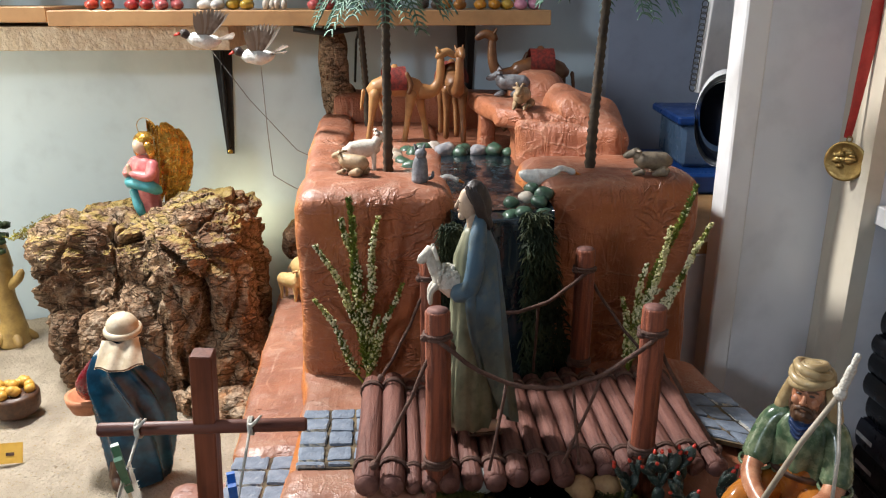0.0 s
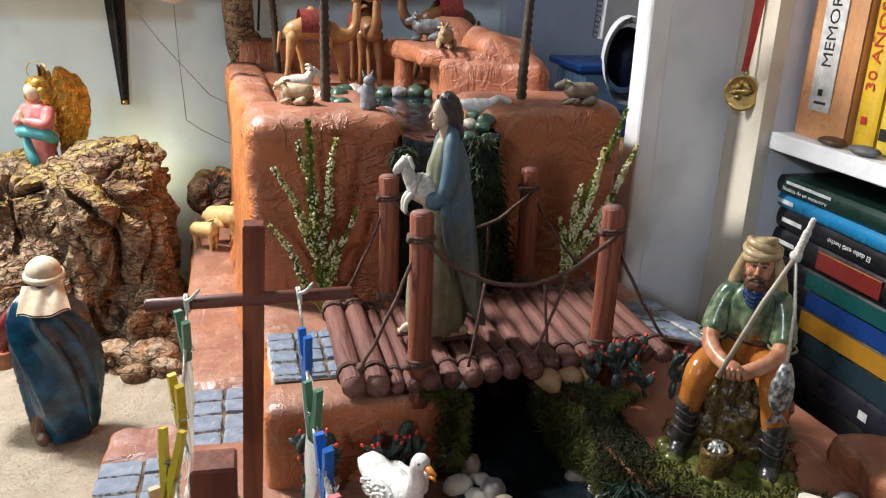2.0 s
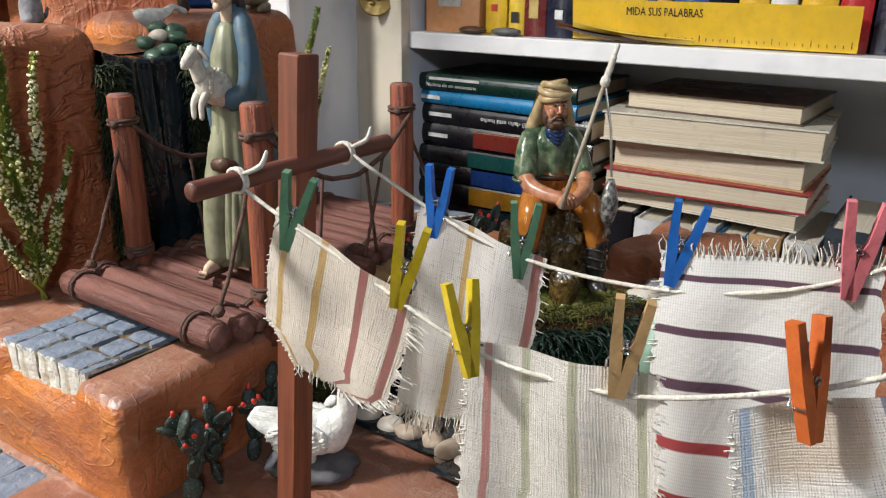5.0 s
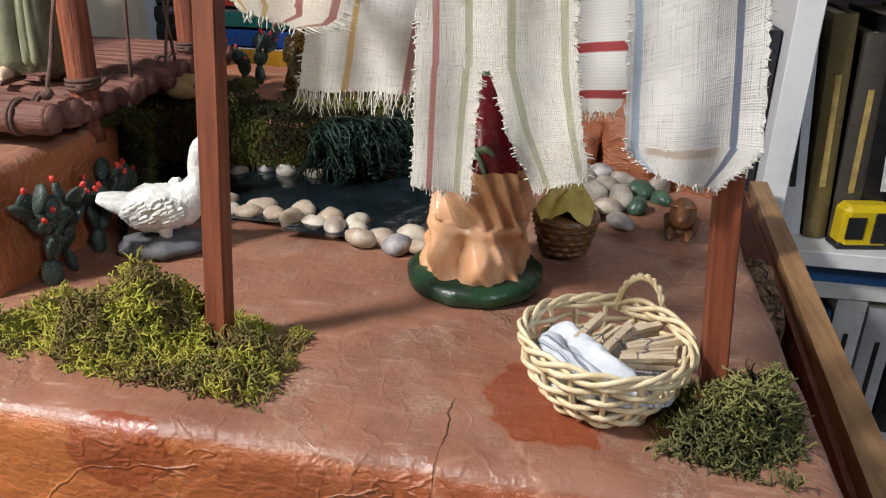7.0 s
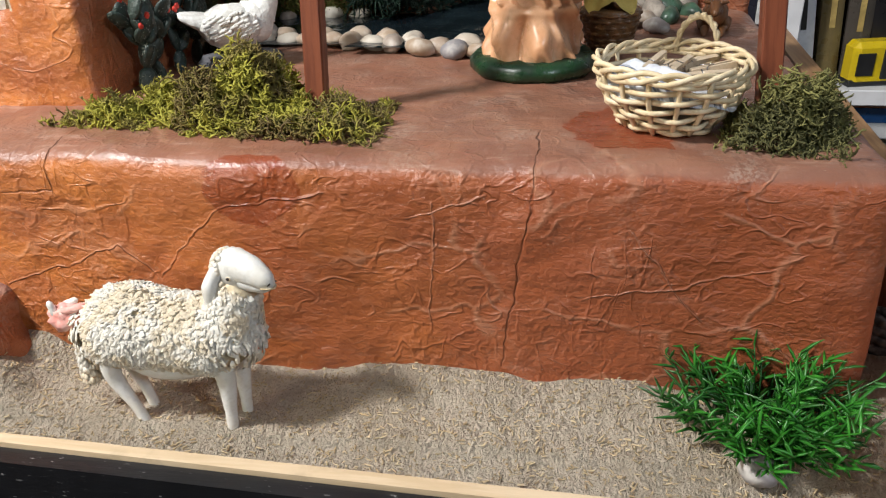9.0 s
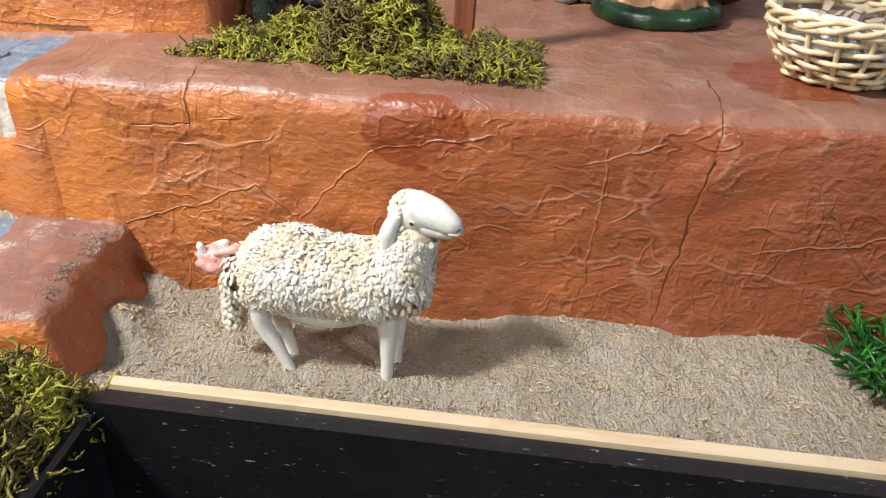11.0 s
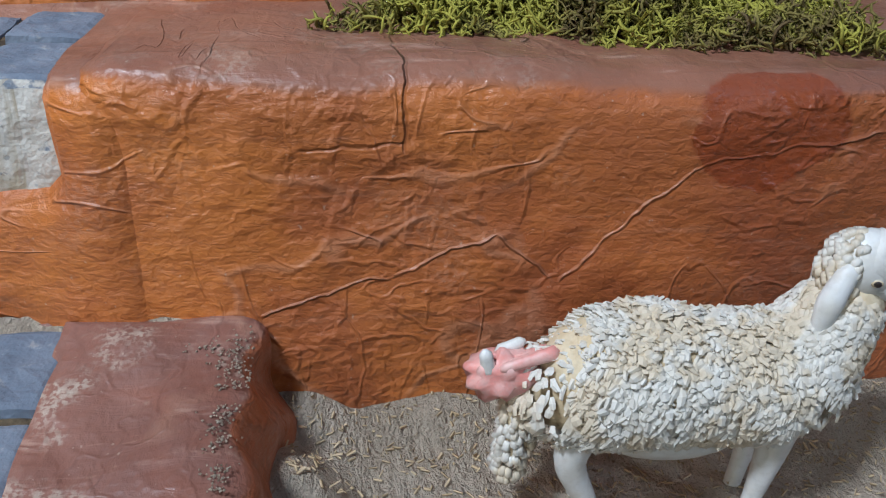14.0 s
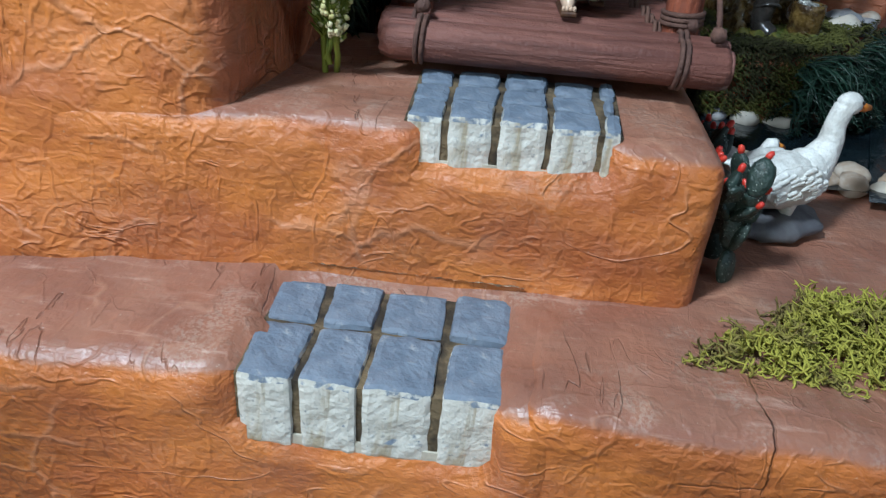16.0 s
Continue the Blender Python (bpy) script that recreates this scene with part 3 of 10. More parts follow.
b.rock([(0.150, 0.82), (0.172, 0.82), (0.172, 0.865), (0.150, 0.865)], 0.22, 0.29, 0.006, 0.008, 0.003, 20, 12)
b.rock([(0.180, 0.702), (0.296, 0.622), (0.315, 0.76), (0.19, 0.80)], 0.20, 0.297, 0.014, 0.007, 0.006, 18, 13)
part("overhang", b, mountain, "flat overhanging ledge above the pond")
b = B().use(EARTH_DARK)
b.rock([(0.230, 0.676), (0.306, 0.618), (0.324, 0.765), (0.225, 0.80)], 0.2, 0.348, 0.034, 0.007, 0.007, 16, 14, tops=(0.334, 0.298, 0.318, 0.343))
b.rock([(0.190, 0.84), (0.262, 0.80), (0.29, 0.92), (0.21, 0.95)], 0.23, 0.338, 0.034, 0.009, 0.006, 14, 15)
b.rock([(0.255, 0.58), (0.345, 0.57), (0.340, 0.70), (0.26, 0.70)], 0.2, 0.262, 0.02, 0.008, 0.005, 14, 16)
part("hump", b, mountain, "rounded hump behind the ledge")

# stream: pond, fall, gorge, front pool
b = B().use(BLACK_WATER)
b.sheet(lambda u, v: (0.075 + 0.115 * u, 0.50 + 0.28 * v, 0.2385 + 0.0008 * nz((u, v, 0), 9)), 24, 40)
part_stream = thing("stream", "black glossy resin stream falling from pond to pool", "stream")
part("upper_pond", b, part_stream)
b = B().use(BLACK_WATER)


def fall(u, v):
    x = 0.088 + 0.10 * u
    if v < 0.25:
        y, z = 0.56 - 0.36 * v, 0.2385 - 0.05 * v ** 2
    else:
        w = (v - 0.25) / 0.75
        y, z = 0.47 - 0.012 * w, 0.235 - 0.235 * w
    n_ = 0.006 * nz((x * 3, 1, z * 0.4), 30)
    return (x, y + n_, z + (0.01 * (abs(u - 0.5) * 2) ** 2 if v < 0.3 else 0))


b.sheet(fall, 30, 60)
part("waterfall", b, part_stream)
b = B().use(BLACK_WATER)
b.sheet(lambda u, v: (0.088 + 0.12 * u, 0.10 + 0.38 * v, 0.0045 + 0.0008 * nz((u, v, 0), 12)), 24, 60)
b.sheet(lambda u, v: (0.072 + 0.25 * u, 0.048 - 0.09 * u + 0.10 * v, 0.0060 + 0.0008 * nz((u, v, 0), 12)), 30, 30)
part("lower_pool", b, part_stream)

# ---- more materials ----
def slate_paint(name, pale_front):
    n = N(name)
    up = n.ramp(n.math("ADD", n.axis(n.normal(), 2), n.math("MULTIPLY", n.math("SUBTRACT", n.noise(220, 4), 0.5), 1.0)), 0.18, 0.38)
    blue = n.mix(n.ramp(n.noise(70, 5), 0.35, 0.65), (0.125, 0.155, 0.205), (0.19, 0.222, 0.275))
    blue = n.mix(n.math("MULTIPLY", n.shuffle(), 0.5), blue, (0.12, 0.15, 0.20))
    white = n.mix(n.ramp(n.noise(90, 5), 0.45, 0.7), (0.62, 0.60, 0.54), (0.54, 0.52, 0.46))
    white = n.mix(n.ramp(n.noise(1.0, 4, 0.6, 0.5, n.scaled(60, 90, 14)), 0.56, 0.66, 0, 0.75), white, (0.34, 0.28, 0.17))
    white = n.mix(n.ramp(n.noise(80, 4, 0.7), 0.62, 0.70, 0, 0.35), white, (0.30, 0.34, 0.38))
    col = n.mix(up, white, blue) if pale_front else blue
    col = n.mix(n.ramp(n.noise(330, 3), 0.64, 0.70, 0, 0.45), col, (0.07, 0.08, 0.1))
    col = n.mix(n.ramp(n.noise(140, 5, 0.7), 0.58, 0.68, 0, 0.5), col, (0.36, 0.36, 0.34))
    h = n.math("ADD", n.noise(420, 4), n.math("MULTIPLY", n.noise(130, 3), 1.8))
    return n.done(col, 0.75, n.bump(h, 0.5, 0.0014))


def wood(name, a, b, rough=0.5, grain=(18, 18, 260), spec=0.4, relief=0.35):
    n = N(name)
    g = n.noise(1.0, 6, 0.6, 0.4, n.scaled(*grain))
    col = n.mix(n.ramp(g, 0.35, 0.65), a, b)
    col = n.mix(n.ramp(n.noise(60, 4), 0.55, 0.75, 0, 0.35), col, tuple(c * 0.6 for c in b))
    return n.done(col, rough, n.bump(n.math("ADD", g, n.math("MULTIPLY", n.noise(350, 3), 0.3)), relief, 0.001 if relief < 0.5 else 0.0028), 0, spec)


def cork_bark():
    n = N("cork_bark")
    big = n.noise(9, 6, 0.6, 0.6)
    col = n.mix(n.ramp(big, 0.38, 0.60), (0.19, 0.105, 0.058), (0.46, 0.31, 0.19))
    col = n.mix(n.ramp(n.noise(26, 5), 0.5, 0.7, 0, 0.8), col, (0.46, 0.38, 0.28))
    col = n.mix(n.ramp(n.noise(14, 3, 0.5, 0.0), 0.62, 0.72, 0, 0.7), col, (0.42, 0.19, 0.07))
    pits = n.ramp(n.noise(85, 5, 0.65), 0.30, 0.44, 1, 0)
    warp = n.node("ShaderNodeTexNoise", Vector=n.co, Scale=30.0, Detail=4.0)
    shift = n.t.nodes.new("ShaderNodeVectorMath")
    shift.operation = "MULTIPLY_ADD"
    n.put(shift.inputs[0], warp.outputs["Color"])
    shift.inputs[1].default_value = (0.03, 0.03, 0.03)
    n.put(shift.inputs[2], n.scaled(1.0, 1.0, 1.9))
    split = n.ramp(n.voronoi(48, "DISTANCE_TO_EDGE", shift.outputs[0]), 0.0, 0.085, 1, 0)
    split = n.math("MULTIPLY", split, n.ramp(n.noise(33, 3), 0.38, 0.55))
    grain = n.noise(1.0, 5, 0.65, 0.5, n.scaled(70, 70, 260))
    col = n.mix(n.ramp(grain, 0.40, 0.62, 0.55, 0), col, (0.10, 0.055, 0.03))
    col = n.mix(n.ramp(n.noise(190, 3, 0.6), 0.58, 0.70, 0, 0.5), col, (0.56, 0.46, 0.33))
    # Crevice shade is put into the colour of the splits and pits.
    col = n.mix(n.math("MULTIPLY", split, 0.6), col, (0.028, 0.016, 0.010))
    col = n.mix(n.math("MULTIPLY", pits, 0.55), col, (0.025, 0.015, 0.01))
    # Yellow on the tops: lichen and the warm light there, both as colour.
    top = n.math("MULTIPLY", n.math("MULTIPLY", n.ramp(n.axis(n.normal(), 2), 0.3, 0.8), n.ramp(n.axis(n.co, 2), 0.045, 0.095)), n.ramp(n.noise(22, 4), 0.44, 0.56))
    col = n.mix(n.math("MULTIPLY", top, 0.6), col, (0.40, 0.30, 0.07))
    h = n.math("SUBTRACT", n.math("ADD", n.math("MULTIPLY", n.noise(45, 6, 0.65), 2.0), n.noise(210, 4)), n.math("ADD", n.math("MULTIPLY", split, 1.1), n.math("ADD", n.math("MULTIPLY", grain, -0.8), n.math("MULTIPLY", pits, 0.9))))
    return n.done(col, 0.85, n.bump(h, 1.0, 0.004), 0, 0.25)


def leafy(name, a, b, c, rough=0.6, spec=0.3, patch=28):
    """Colour that changes from strand to strand and in larger patches."""
    n = N(name)
    col = n.mix(n.island(), a, b)
    col = n.mix(n.ramp(n.noise(patch, 3), 0.46, 0.58, 0, 0.85), col, c)
    return n.done(col, rough, None, 0, spec)


def pebbles():
    n = N("river_pebble")
    r = n.shuffle()
    col = n.mix(n.ramp(r, 0.0, 0.5), (0.55, 0.50, 0.42), (0.36, 0.27, 0.19))
    col = n.mix(n.ramp(r, 0.6, 0.95), col, (0.22, 0.22, 0.24))
    col = n.mix(n.ramp(n.noise(75, 5), 0.4, 0.7, 0, 0.6), col, (0.66, 0.62, 0.55))
    return n.done(col, 0.55, n.bump(n.noise(300, 3), 0.2), 0, 0.4)


SLATE = slate_paint("slate_blue_brick", True)
SLATE_BACK = slate_paint("slate_blue_back_brick", False)
RISER = paint("white_plaster_riser", (0.56, 0.52, 0.43), (0.42, 0.38, 0.30), 0.7, 60, 0.3, 300)
GROUT = paint("dark_sandy_joint", (0.16, 0.115, 0.06), (0.03, 0.022, 0.014), 0.9, 60, 0.9, 420)
LOG = wood("red_brown_stained_log", (0.185, 0.075, 0.055), (0.105, 0.04, 0.03), 0.6, (240, 18, 240), relief=0.95)
LOG_UP = wood("red_brown_stained_post", (0.30, 0.085, 0.04), (0.15, 0.045, 0.026), 0.55, (240, 240, 14), relief=0.9)
CUT = paint("sawn_log_end", (0.20, 0.09, 0.07), (0.14, 0.06, 0.05), 0.75, 90, 0.4, 300)
ROPE = paint("brown_twine", (0.13, 0.065, 0.045), (0.08, 0.04, 0.03), 0.8, 150, 0.8, 900)
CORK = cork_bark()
MOSS = leafy("green_moss", (0.22, 0.185, 0.045), (0.105, 0.072, 0.030), (0.38, 0.36, 0.05), 0.8, patch=30)
MOSS_DARK = leafy("dark_moss", (0.15, 0.145, 0.05), (0.06, 0.06, 0.025), (0.23, 0.22, 0.07), 0.85)
MOSS_BANK = leafy("bank_moss", (0.045, 0.048, 0.014), (0.028, 0.024, 0.010), (0.11, 0.11, 0.022), 0.9)
FIBRE = leafy("dark_green_fibre", (0.012, 0.03, 0.018), (0.006, 0.014, 0.01), (0.02, 0.045, 0.03), 0.4)
VINE = leafy("trailing_greenery", (0.02, 0.035, 0.014), (0.05, 0.055, 0.02), (0.012, 0.022, 0.01), 0.7)
PEBBLE = pebbles()
CACTUS = paint("dark_green_cactus", (0.032, 0.052, 0.042), (0.016, 0.028, 0.022), 0.45, 160, 0.8, 600)
BUD = paint("red_bud", (0.65, 0.06, 0.03), (0.5, 0.03, 0.02), 0.4, 120, 0.1, 400)
STEM = leafy("heather_stem", (0.15, 0.19, 0.025), (0.25, 0.28, 0.04), (0.09, 0.13, 0.02), 0.6)
BLOSSOM = leafy("white_blossom", (0.72, 0.66, 0.38), (0.50, 0.48, 0.17), (0.76, 0.72, 0.50), 0.7)
BLOSSOM_Y = leafy("green_blossom", (0.36, 0.40, 0.10), (0.22, 0.30, 0.05), (0.60, 0.60, 0.35), 0.7)
STONE_G = paint("pale_blue_stone", (0.42, 0.48, 0.46), (0.34, 0.38, 0.36), 0.5, 60, 0.1, 300)
STONE_D = paint("grey_stone", (0.13, 0.13, 0.14), (0.08, 0.08, 0.09), 0.6, 60, 0.3, 300)
OCHRE = paint("ochre_stone", (0.42, 0.26, 0.12), (0.30, 0.17, 0.08), 0.6, 60, 0.3, 250)
STONE_P = paint("dull_beige_stone", (0.36, 0.31, 0.25), (0.22, 0.19, 0.16), 0.7, 80, 0.6, 200)
STONE_GREEN = paint("green_mottled_stone", (0.06, 0.12, 0.075), (0.03, 0.05, 0.035), 0.35, 70, 0.2, 300)

# ---- paving on the steps ----
def paving(parent, c00, c10, c01, c11, z, rows, cols, front, depth, seed, cuts=None):
    """Bricks set into a step: c00..c11 are the plan's corners (x: away from the edge, y: along it); front: height of the white riser."""
    rnd = random.Random(seed)
    c = [Vector(p) for p in (c00, c10, c01, c11)]
    def at(u, v):
        return c[0] * (1 - u) * (1 - v) + c[1] * u * (1 - v) + c[2] * (1 - u) * v + c[3] * u * v
    bed = B().use(GROUT)
    pts = [at(-0.012, 0.004), at(1, 0.0), at(1, 1.0), at(-0.012, 0.996)]
    area = sum(pts[i].x * pts[(i + 1) % 4].y - pts[(i + 1) % 4].x * pts[i].y for i in range(4))
    bed.prism([tuple(p) for p in (pts if area > 0 else pts[::-1])], z - front + 0.002, z - 0.0004)
    part("joint_bed", bed, parent, "sandy joints between the bricks")
    face = B().use(RISER)
    pts = [at(-0.026, 0.006), at(0.0, 0.006), at(0.0, 0.994), at(-0.026, 0.994)]
    face.prism([tuple(p) for p in (pts if area > 0 else pts[::-1])], z - front - 0.0005, z - front * 0.80)
    part("riser_face", face, parent, "white plastered riser")
    cuts_v = [0.0] + [(i + 1) / cols + rnd.uniform(-0.02, 0.02) for i in range(cols - 1)] + [1.0]
    cuts_v = cuts or cuts_v
    for j in range(cols):
        for i in range(rows):
            u0, u1 = i / rows, (i + 1) / rows
            v0, v1 = cuts_v[j], cuts_v[j + 1]
            g = 0.0015 / (c[2] - c[0]).length
            gu = 0.0010 / (c[1] - c[0]).length
            u0, u1 = u0 + (gu if i else -0.034), u1 - gu
            v0, v1 = v0 + g, v1 - g
            wob = lambda: rnd.uniform(-0.0011, 0.0011)
            quad = [at(u0, v0), at(u1, v0), at(u1, v1), at(u0, v1)]
            quad = [Vector((q.x + wob(), q.y + wob())) for q in quad]
            ar = sum(quad[k].x * quad[(k + 1) % 4].y - quad[(k + 1) % 4].x * quad[k].y for k in range(4))
            if ar < 0:
                quad = quad[::-1]
            mid = sum(quad, Vector((0, 0))) / 4
            top = z + rnd.uniform(0.0010, 0.0034)
            bot = z - (front if i == 0 else depth)
            b = B().use(SLATE_BACK if i else SLATE)
            b.rock([tuple(q - mid) for q in quad], bot - top, 0.0, 0.0022, 0.0030, 0.0008, 110, seed + 7 * i + j)
            b.s = [False] * len(b.s)
            part("brick", b, parent, m=pose(mid.x, mid.y, top))


paving(plateau, (-0.1300, 0.456), (-0.0615, 0.458), (-0.1300, 0.347), (-0.0605, 0.349), -0.0075, 2, 4, 0.0345, 0.01, 1, (0.0, 0.235, 0.465, 0.745, 1.0))
paving(up_w, (-0.0500, 0.405), (0.018, 0.407), (-0.0460, 0.312), (0.0195, 0.311), 0.0735, 3, 5, 0.0225, 0.01, 2, (0.0, 0.19, 0.43, 0.665, 0.90, 1.0))
paving(low, (-0.2195, 0.465), (-0.1405, 0.467), (-0.2195, 0.353), (-0.1390, 0.352), -0.0870, 2, 4, 0.024, 0.01, 3, (0.0, 0.25, 0.51, 0.75, 1.0))
paving(low, (-0.292, 0.450), (-0.239, 0.446), (-0.292, 0.345), (-0.239, 0.345), -0.1245, 1, 3, 0.012, 0.01, 6, (0.0, 0.33, 0.67, 1.0))
paving(up_e, (0.375, 0.305), (0.31, 0.34), (0.35, 0.42), (0.29, 0.42), 0.073, 3, 4, 0.006, 0.006, 4)

# sandy seam along the riser above each paving
b = B().use(SAND)
b.sheet(lambda u, v: (-0.1375 - (0.008 + 0.005 * nz((u * 9, 1, 0), 2)) * v, 0.312 + 0.18 * u, (-0.0815 if u < 0.2 else -0.0860) + 0.0048 * (1 - v) ** 1.5 + 0.0016 * nz((u * 40, v * 3, 1), 1) * (1 - v * v)), 110, 8)
b.sheet(lambda u, v: (-0.0600 + 0.007 * v * (1 + 0.6 * nz((u * 12, 4, 0), 1)), 0.345 + 0.10 * u, 0.0020 - 0.0042 * v + 0.0010 * nz((u * 30, v * 2, 2), 1)), 60, 5)
single("sand_seam", b, "sandy filler at the foot of the risers", "sand", "stuff")

# ---- bridge ----
bridge = thing("log_bridge", "small footbridge of red-brown logs with rope rails", "bridge")
rs = random.Random(11)
xs = [0.012, 0.0315, 0.0475, 0.060] + [0.0755 + 0.0178 * i for i in range(13)]
for i, x in enumerate(xs):
    r = 0.0098 if i < 2 else (0.0062 if i in (2, 3) else 0.0088 + rs.uniform(-0.0007, 0.0007))
    y0, y1 = 0.262 + rs.uniform(-0.004, 0.004) + 0.0012 * i, 0.424 + rs.uniform(-0.004, 0.004) + 0.0012 * i
    z = 0.0855 + (0.004 if i < 2 else 0) + rs.uniform(-0.001, 0.001)
    b = B().use(LOG)
    n_ = 18
    pts = [(rs.uniform(-0.0006, 0.0006), y0 + (y1 - y0) * t, rs.uniform(-0.0005, 0.0005)) for t in (0, 0.02, 0.3, 0.6, 0.98, 1)]
    b.tube(pts, [r * 0.9, r, r * 1.01, r * 0.99, r, r * 0.9], n_, True, 0.035)
    b.use(CUT).tube([(0, y0 - 0.0006, 0), (0, y0 + 0.001, 0)], r * 0.86, 14)
    part("log", b, bridge, m=pose(x, 0, z))
    for y in (y0 + 0.02, y1 - 0.02):
        coil = [((r + 0.001) * math.cos(a), y + 0.0028 * a / 6.28, (r + 0.001) * math.sin(a)) for a in [2 * math.pi * q / 14 for q in range(29)]]
        part("lashing", B().use(ROPE).tube(coil, 0.0013, 5), bridge, m=pose(x, 0, z))
POSTS = {"a": (0.0665, 0.277, 0.226), "b": (0.066, 0.418, 0.219), "c": (0.213, 0.441, 0.216), "d": (0.229, 0.286, 0.221)}
for key, (x, y, top) in POSTS.items():
    b = B().use(LOG_UP)
    base = 0.062
    b.tube([(0, 0, base), (0, 0, base + 0.01), (0.0006, 0, 0.15), (0, 0, top - 0.0015), (0, 0, top)], [0.0098, 0.0093, 0.0092, 0.009, 0.0083], 20, True, 0.045)
    b.use(CUT).tube([(0, 0, top - 0.001), (0, 0, top + 0.0006)], 0.0078, 16)
    p = part("bridge_post", b, bridge, m=pose(x, y, 0))
    for z, turns in ((top - 0.022, 2), (0.097, 3)):
        b = B().use(ROPE)
        pts = [(0.0103 * math.cos(a), 0.0103 * math.sin(a), z + 0.0026 * a / 6.28) for a in [q * 0.45 for q in range(14 * turns)]]
        b.tube(pts, 0.0014, 5)
        b.ball((-0.010, -0.004, z + 0.002), 0.0034, 8, 0.3, 200)
        part("winding", b, p)


def sagging(p, q, sag, n=16):
    p, q = Vector(p), Vector(q)
    return [p + (q - p) * t - Vector((0, 0, 4 * sag * t * (1 - t))) + Vector((0.0006 * math.sin(19 * t), 0, 0.0006 * math.sin(31 * t))) for t in [i / n for i in range(n + 1)]]


def rope(pts, r=0.0017):
    return B().use(ROPE).tube(pts, r, 6)


pa, pb, pc, pd = (Vector((x, y, z - 0.02)) for x, y, z in POSTS.values())
front = sagging(pa - Vector((0, 0.010, 0)), pd - Vector((0, 0.010, 0)), 0.040)
back = sagging(pb + Vector((0, -0.009, 0)), pc + Vector((0, -0.009, 0)), 0.036)
for name, pts in (("rope_rail", front), ("rope_rail", back)):
    part(name, rope(pts, 0.0019), bridge)
for pts, k, to in ((front, 5, (0.105, 0.266, 0.098)), (front, 10, (0.175, 0.270, 0.098)), (front, 12, (0.163, 0.272, 0.098)), (back, 6, (0.13, 0.42, 0.098)), (back, 11, (0.165, 0.425, 0.098))):
    part("rope_hanger", rope(sagging(pts[k], to, 0.002, 6), 0.0013), bridge)
for post, foot in ((pa, (0.018, 0.268, 0.104)), (pb, (0.020, 0.408, 0.104)), (pd, (0.290, 0.285, 0.098)), (pc, (0.285, 0.44, 0.098))):
    part("rope_stay", rope(sagging(post, foot, 0.006, 10), 0.0015), bridge)
    b = B().use(ROPE).ball(foot, 0.004, 8, 0.3, 200)
    part("stay_knot", b, bridge)

# ---- growing things ----
def moss_clump(name, label, material, quad, z, n, size, seed, lift=0.010, bush=1.0):
    """A mat of curled strands over a four-cornered patch."""
    rnd = random.Random(seed)
    q = [Vector(p) for p in quad]
    b = B().use(material)
    for i in range(n):
        u, v = rnd.random(), rnd.random()
        e = min(u, 1 - u, v, 1 - v) * 2
        if e < 0.25 and rnd.random() < 0.55:
            continue
        p = q[0] * (1 - u) * (1 - v) + q[1] * u * (1 - v) + q[2] * u * v + q[3] * (1 - u) * v
        lump = max(0.0, 0.66 + 1.9 * nz((p.x, p.y, 0), 38, seed))
        h = lift * min(1.0, 0.12 + e * 1.5) * min(1.3, lump)
        if lump < 0.25 and rnd.random() < 0.6:
            continue
        o = Vector((p.x, p.y, z + h * rnd.random() ** 0.45))
        a = rnd.uniform(0, 6.28)
        d = Vector((math.cos(a), math.sin(a), rnd.uniform(-0.4, 1.0) * bush)).normalized()
        axis = Vector((rnd.uniform(-1, 1), rnd.uniform(-1, 1), rnd.uniform(-1, 1))).normalized()
        pts, s = [o], size * rnd.uniform(0.45, 1.1)
        bend = Matrix.Rotation(rnd.uniform(0.35, 1.25), 3, axis)
        for k in range(6):
            d = bend @ d
            nx = pts[-1] + d * s / 5
            nx.z = max(nx.z, z - 0.001)
            pts.append(nx)
        w = size * rnd.uniform(0.038, 0.066)
        b.tube(pts, [w * 0.9, w * 1.1, w, w, w * 0.95, w * 0.8, w * 0.5], 4, False)
        for at_ in (1, 2, 3, 4, 5):
            if rnd.random() < 0.75:
                d2 = Vector((rnd.uniform(-1, 1), rnd.uniform(-1, 1), rnd.uniform(-0.2, 1)))
                e2 = pts[at_] + d2 * s * 0.16
                e3 = e2 + (d2 + Vector((rnd.uniform(-1, 1), rnd.uniform(-1, 1), rnd.uniform(-0.5, 1)))) * s * 0.09
                b.tube([pts[at_], e2, e3], [w * 0.9, w * 0.8, w * 0.45], 3, False)
    return single(name, b, label, "moss", "stuff")


moss_clump("moss_clump", "yellow-green dried moss round the line post", MOSS, [(-0.122, 0.080), (-0.050, 0.082), (-0.038, 0.215), (-0.100, 0.280)], -0.002, 7000, 0.0105, 1, 0.025)
moss_clump("moss_clump", "bright green tuft of dried moss", MOSS, [(-0.100, 0.128), (-0.058, 0.122), (-0.052, 0.188), (-0.088, 0.205)], 0.006, 2000, 0.0110, 2, 0.024)
moss_clump("moss_clump", "dark green moss beside the basket", MOSS_DARK, [(-0.127, -0.150), (-0.064, -0.162), (-0.064, -0.104), (-0.114, -0.092)], -0.002, 3400, 0.0095, 3, 0.030)
moss_clump("moss_clump", "yellow-green moss beside the lowest step", MOSS, [(-0.335, 0.270), (-0.236, 0.268), (-0.224, 0.338), (-0.335, 0.342)], -0.124, 4200, 0.014, 4, 0.036)


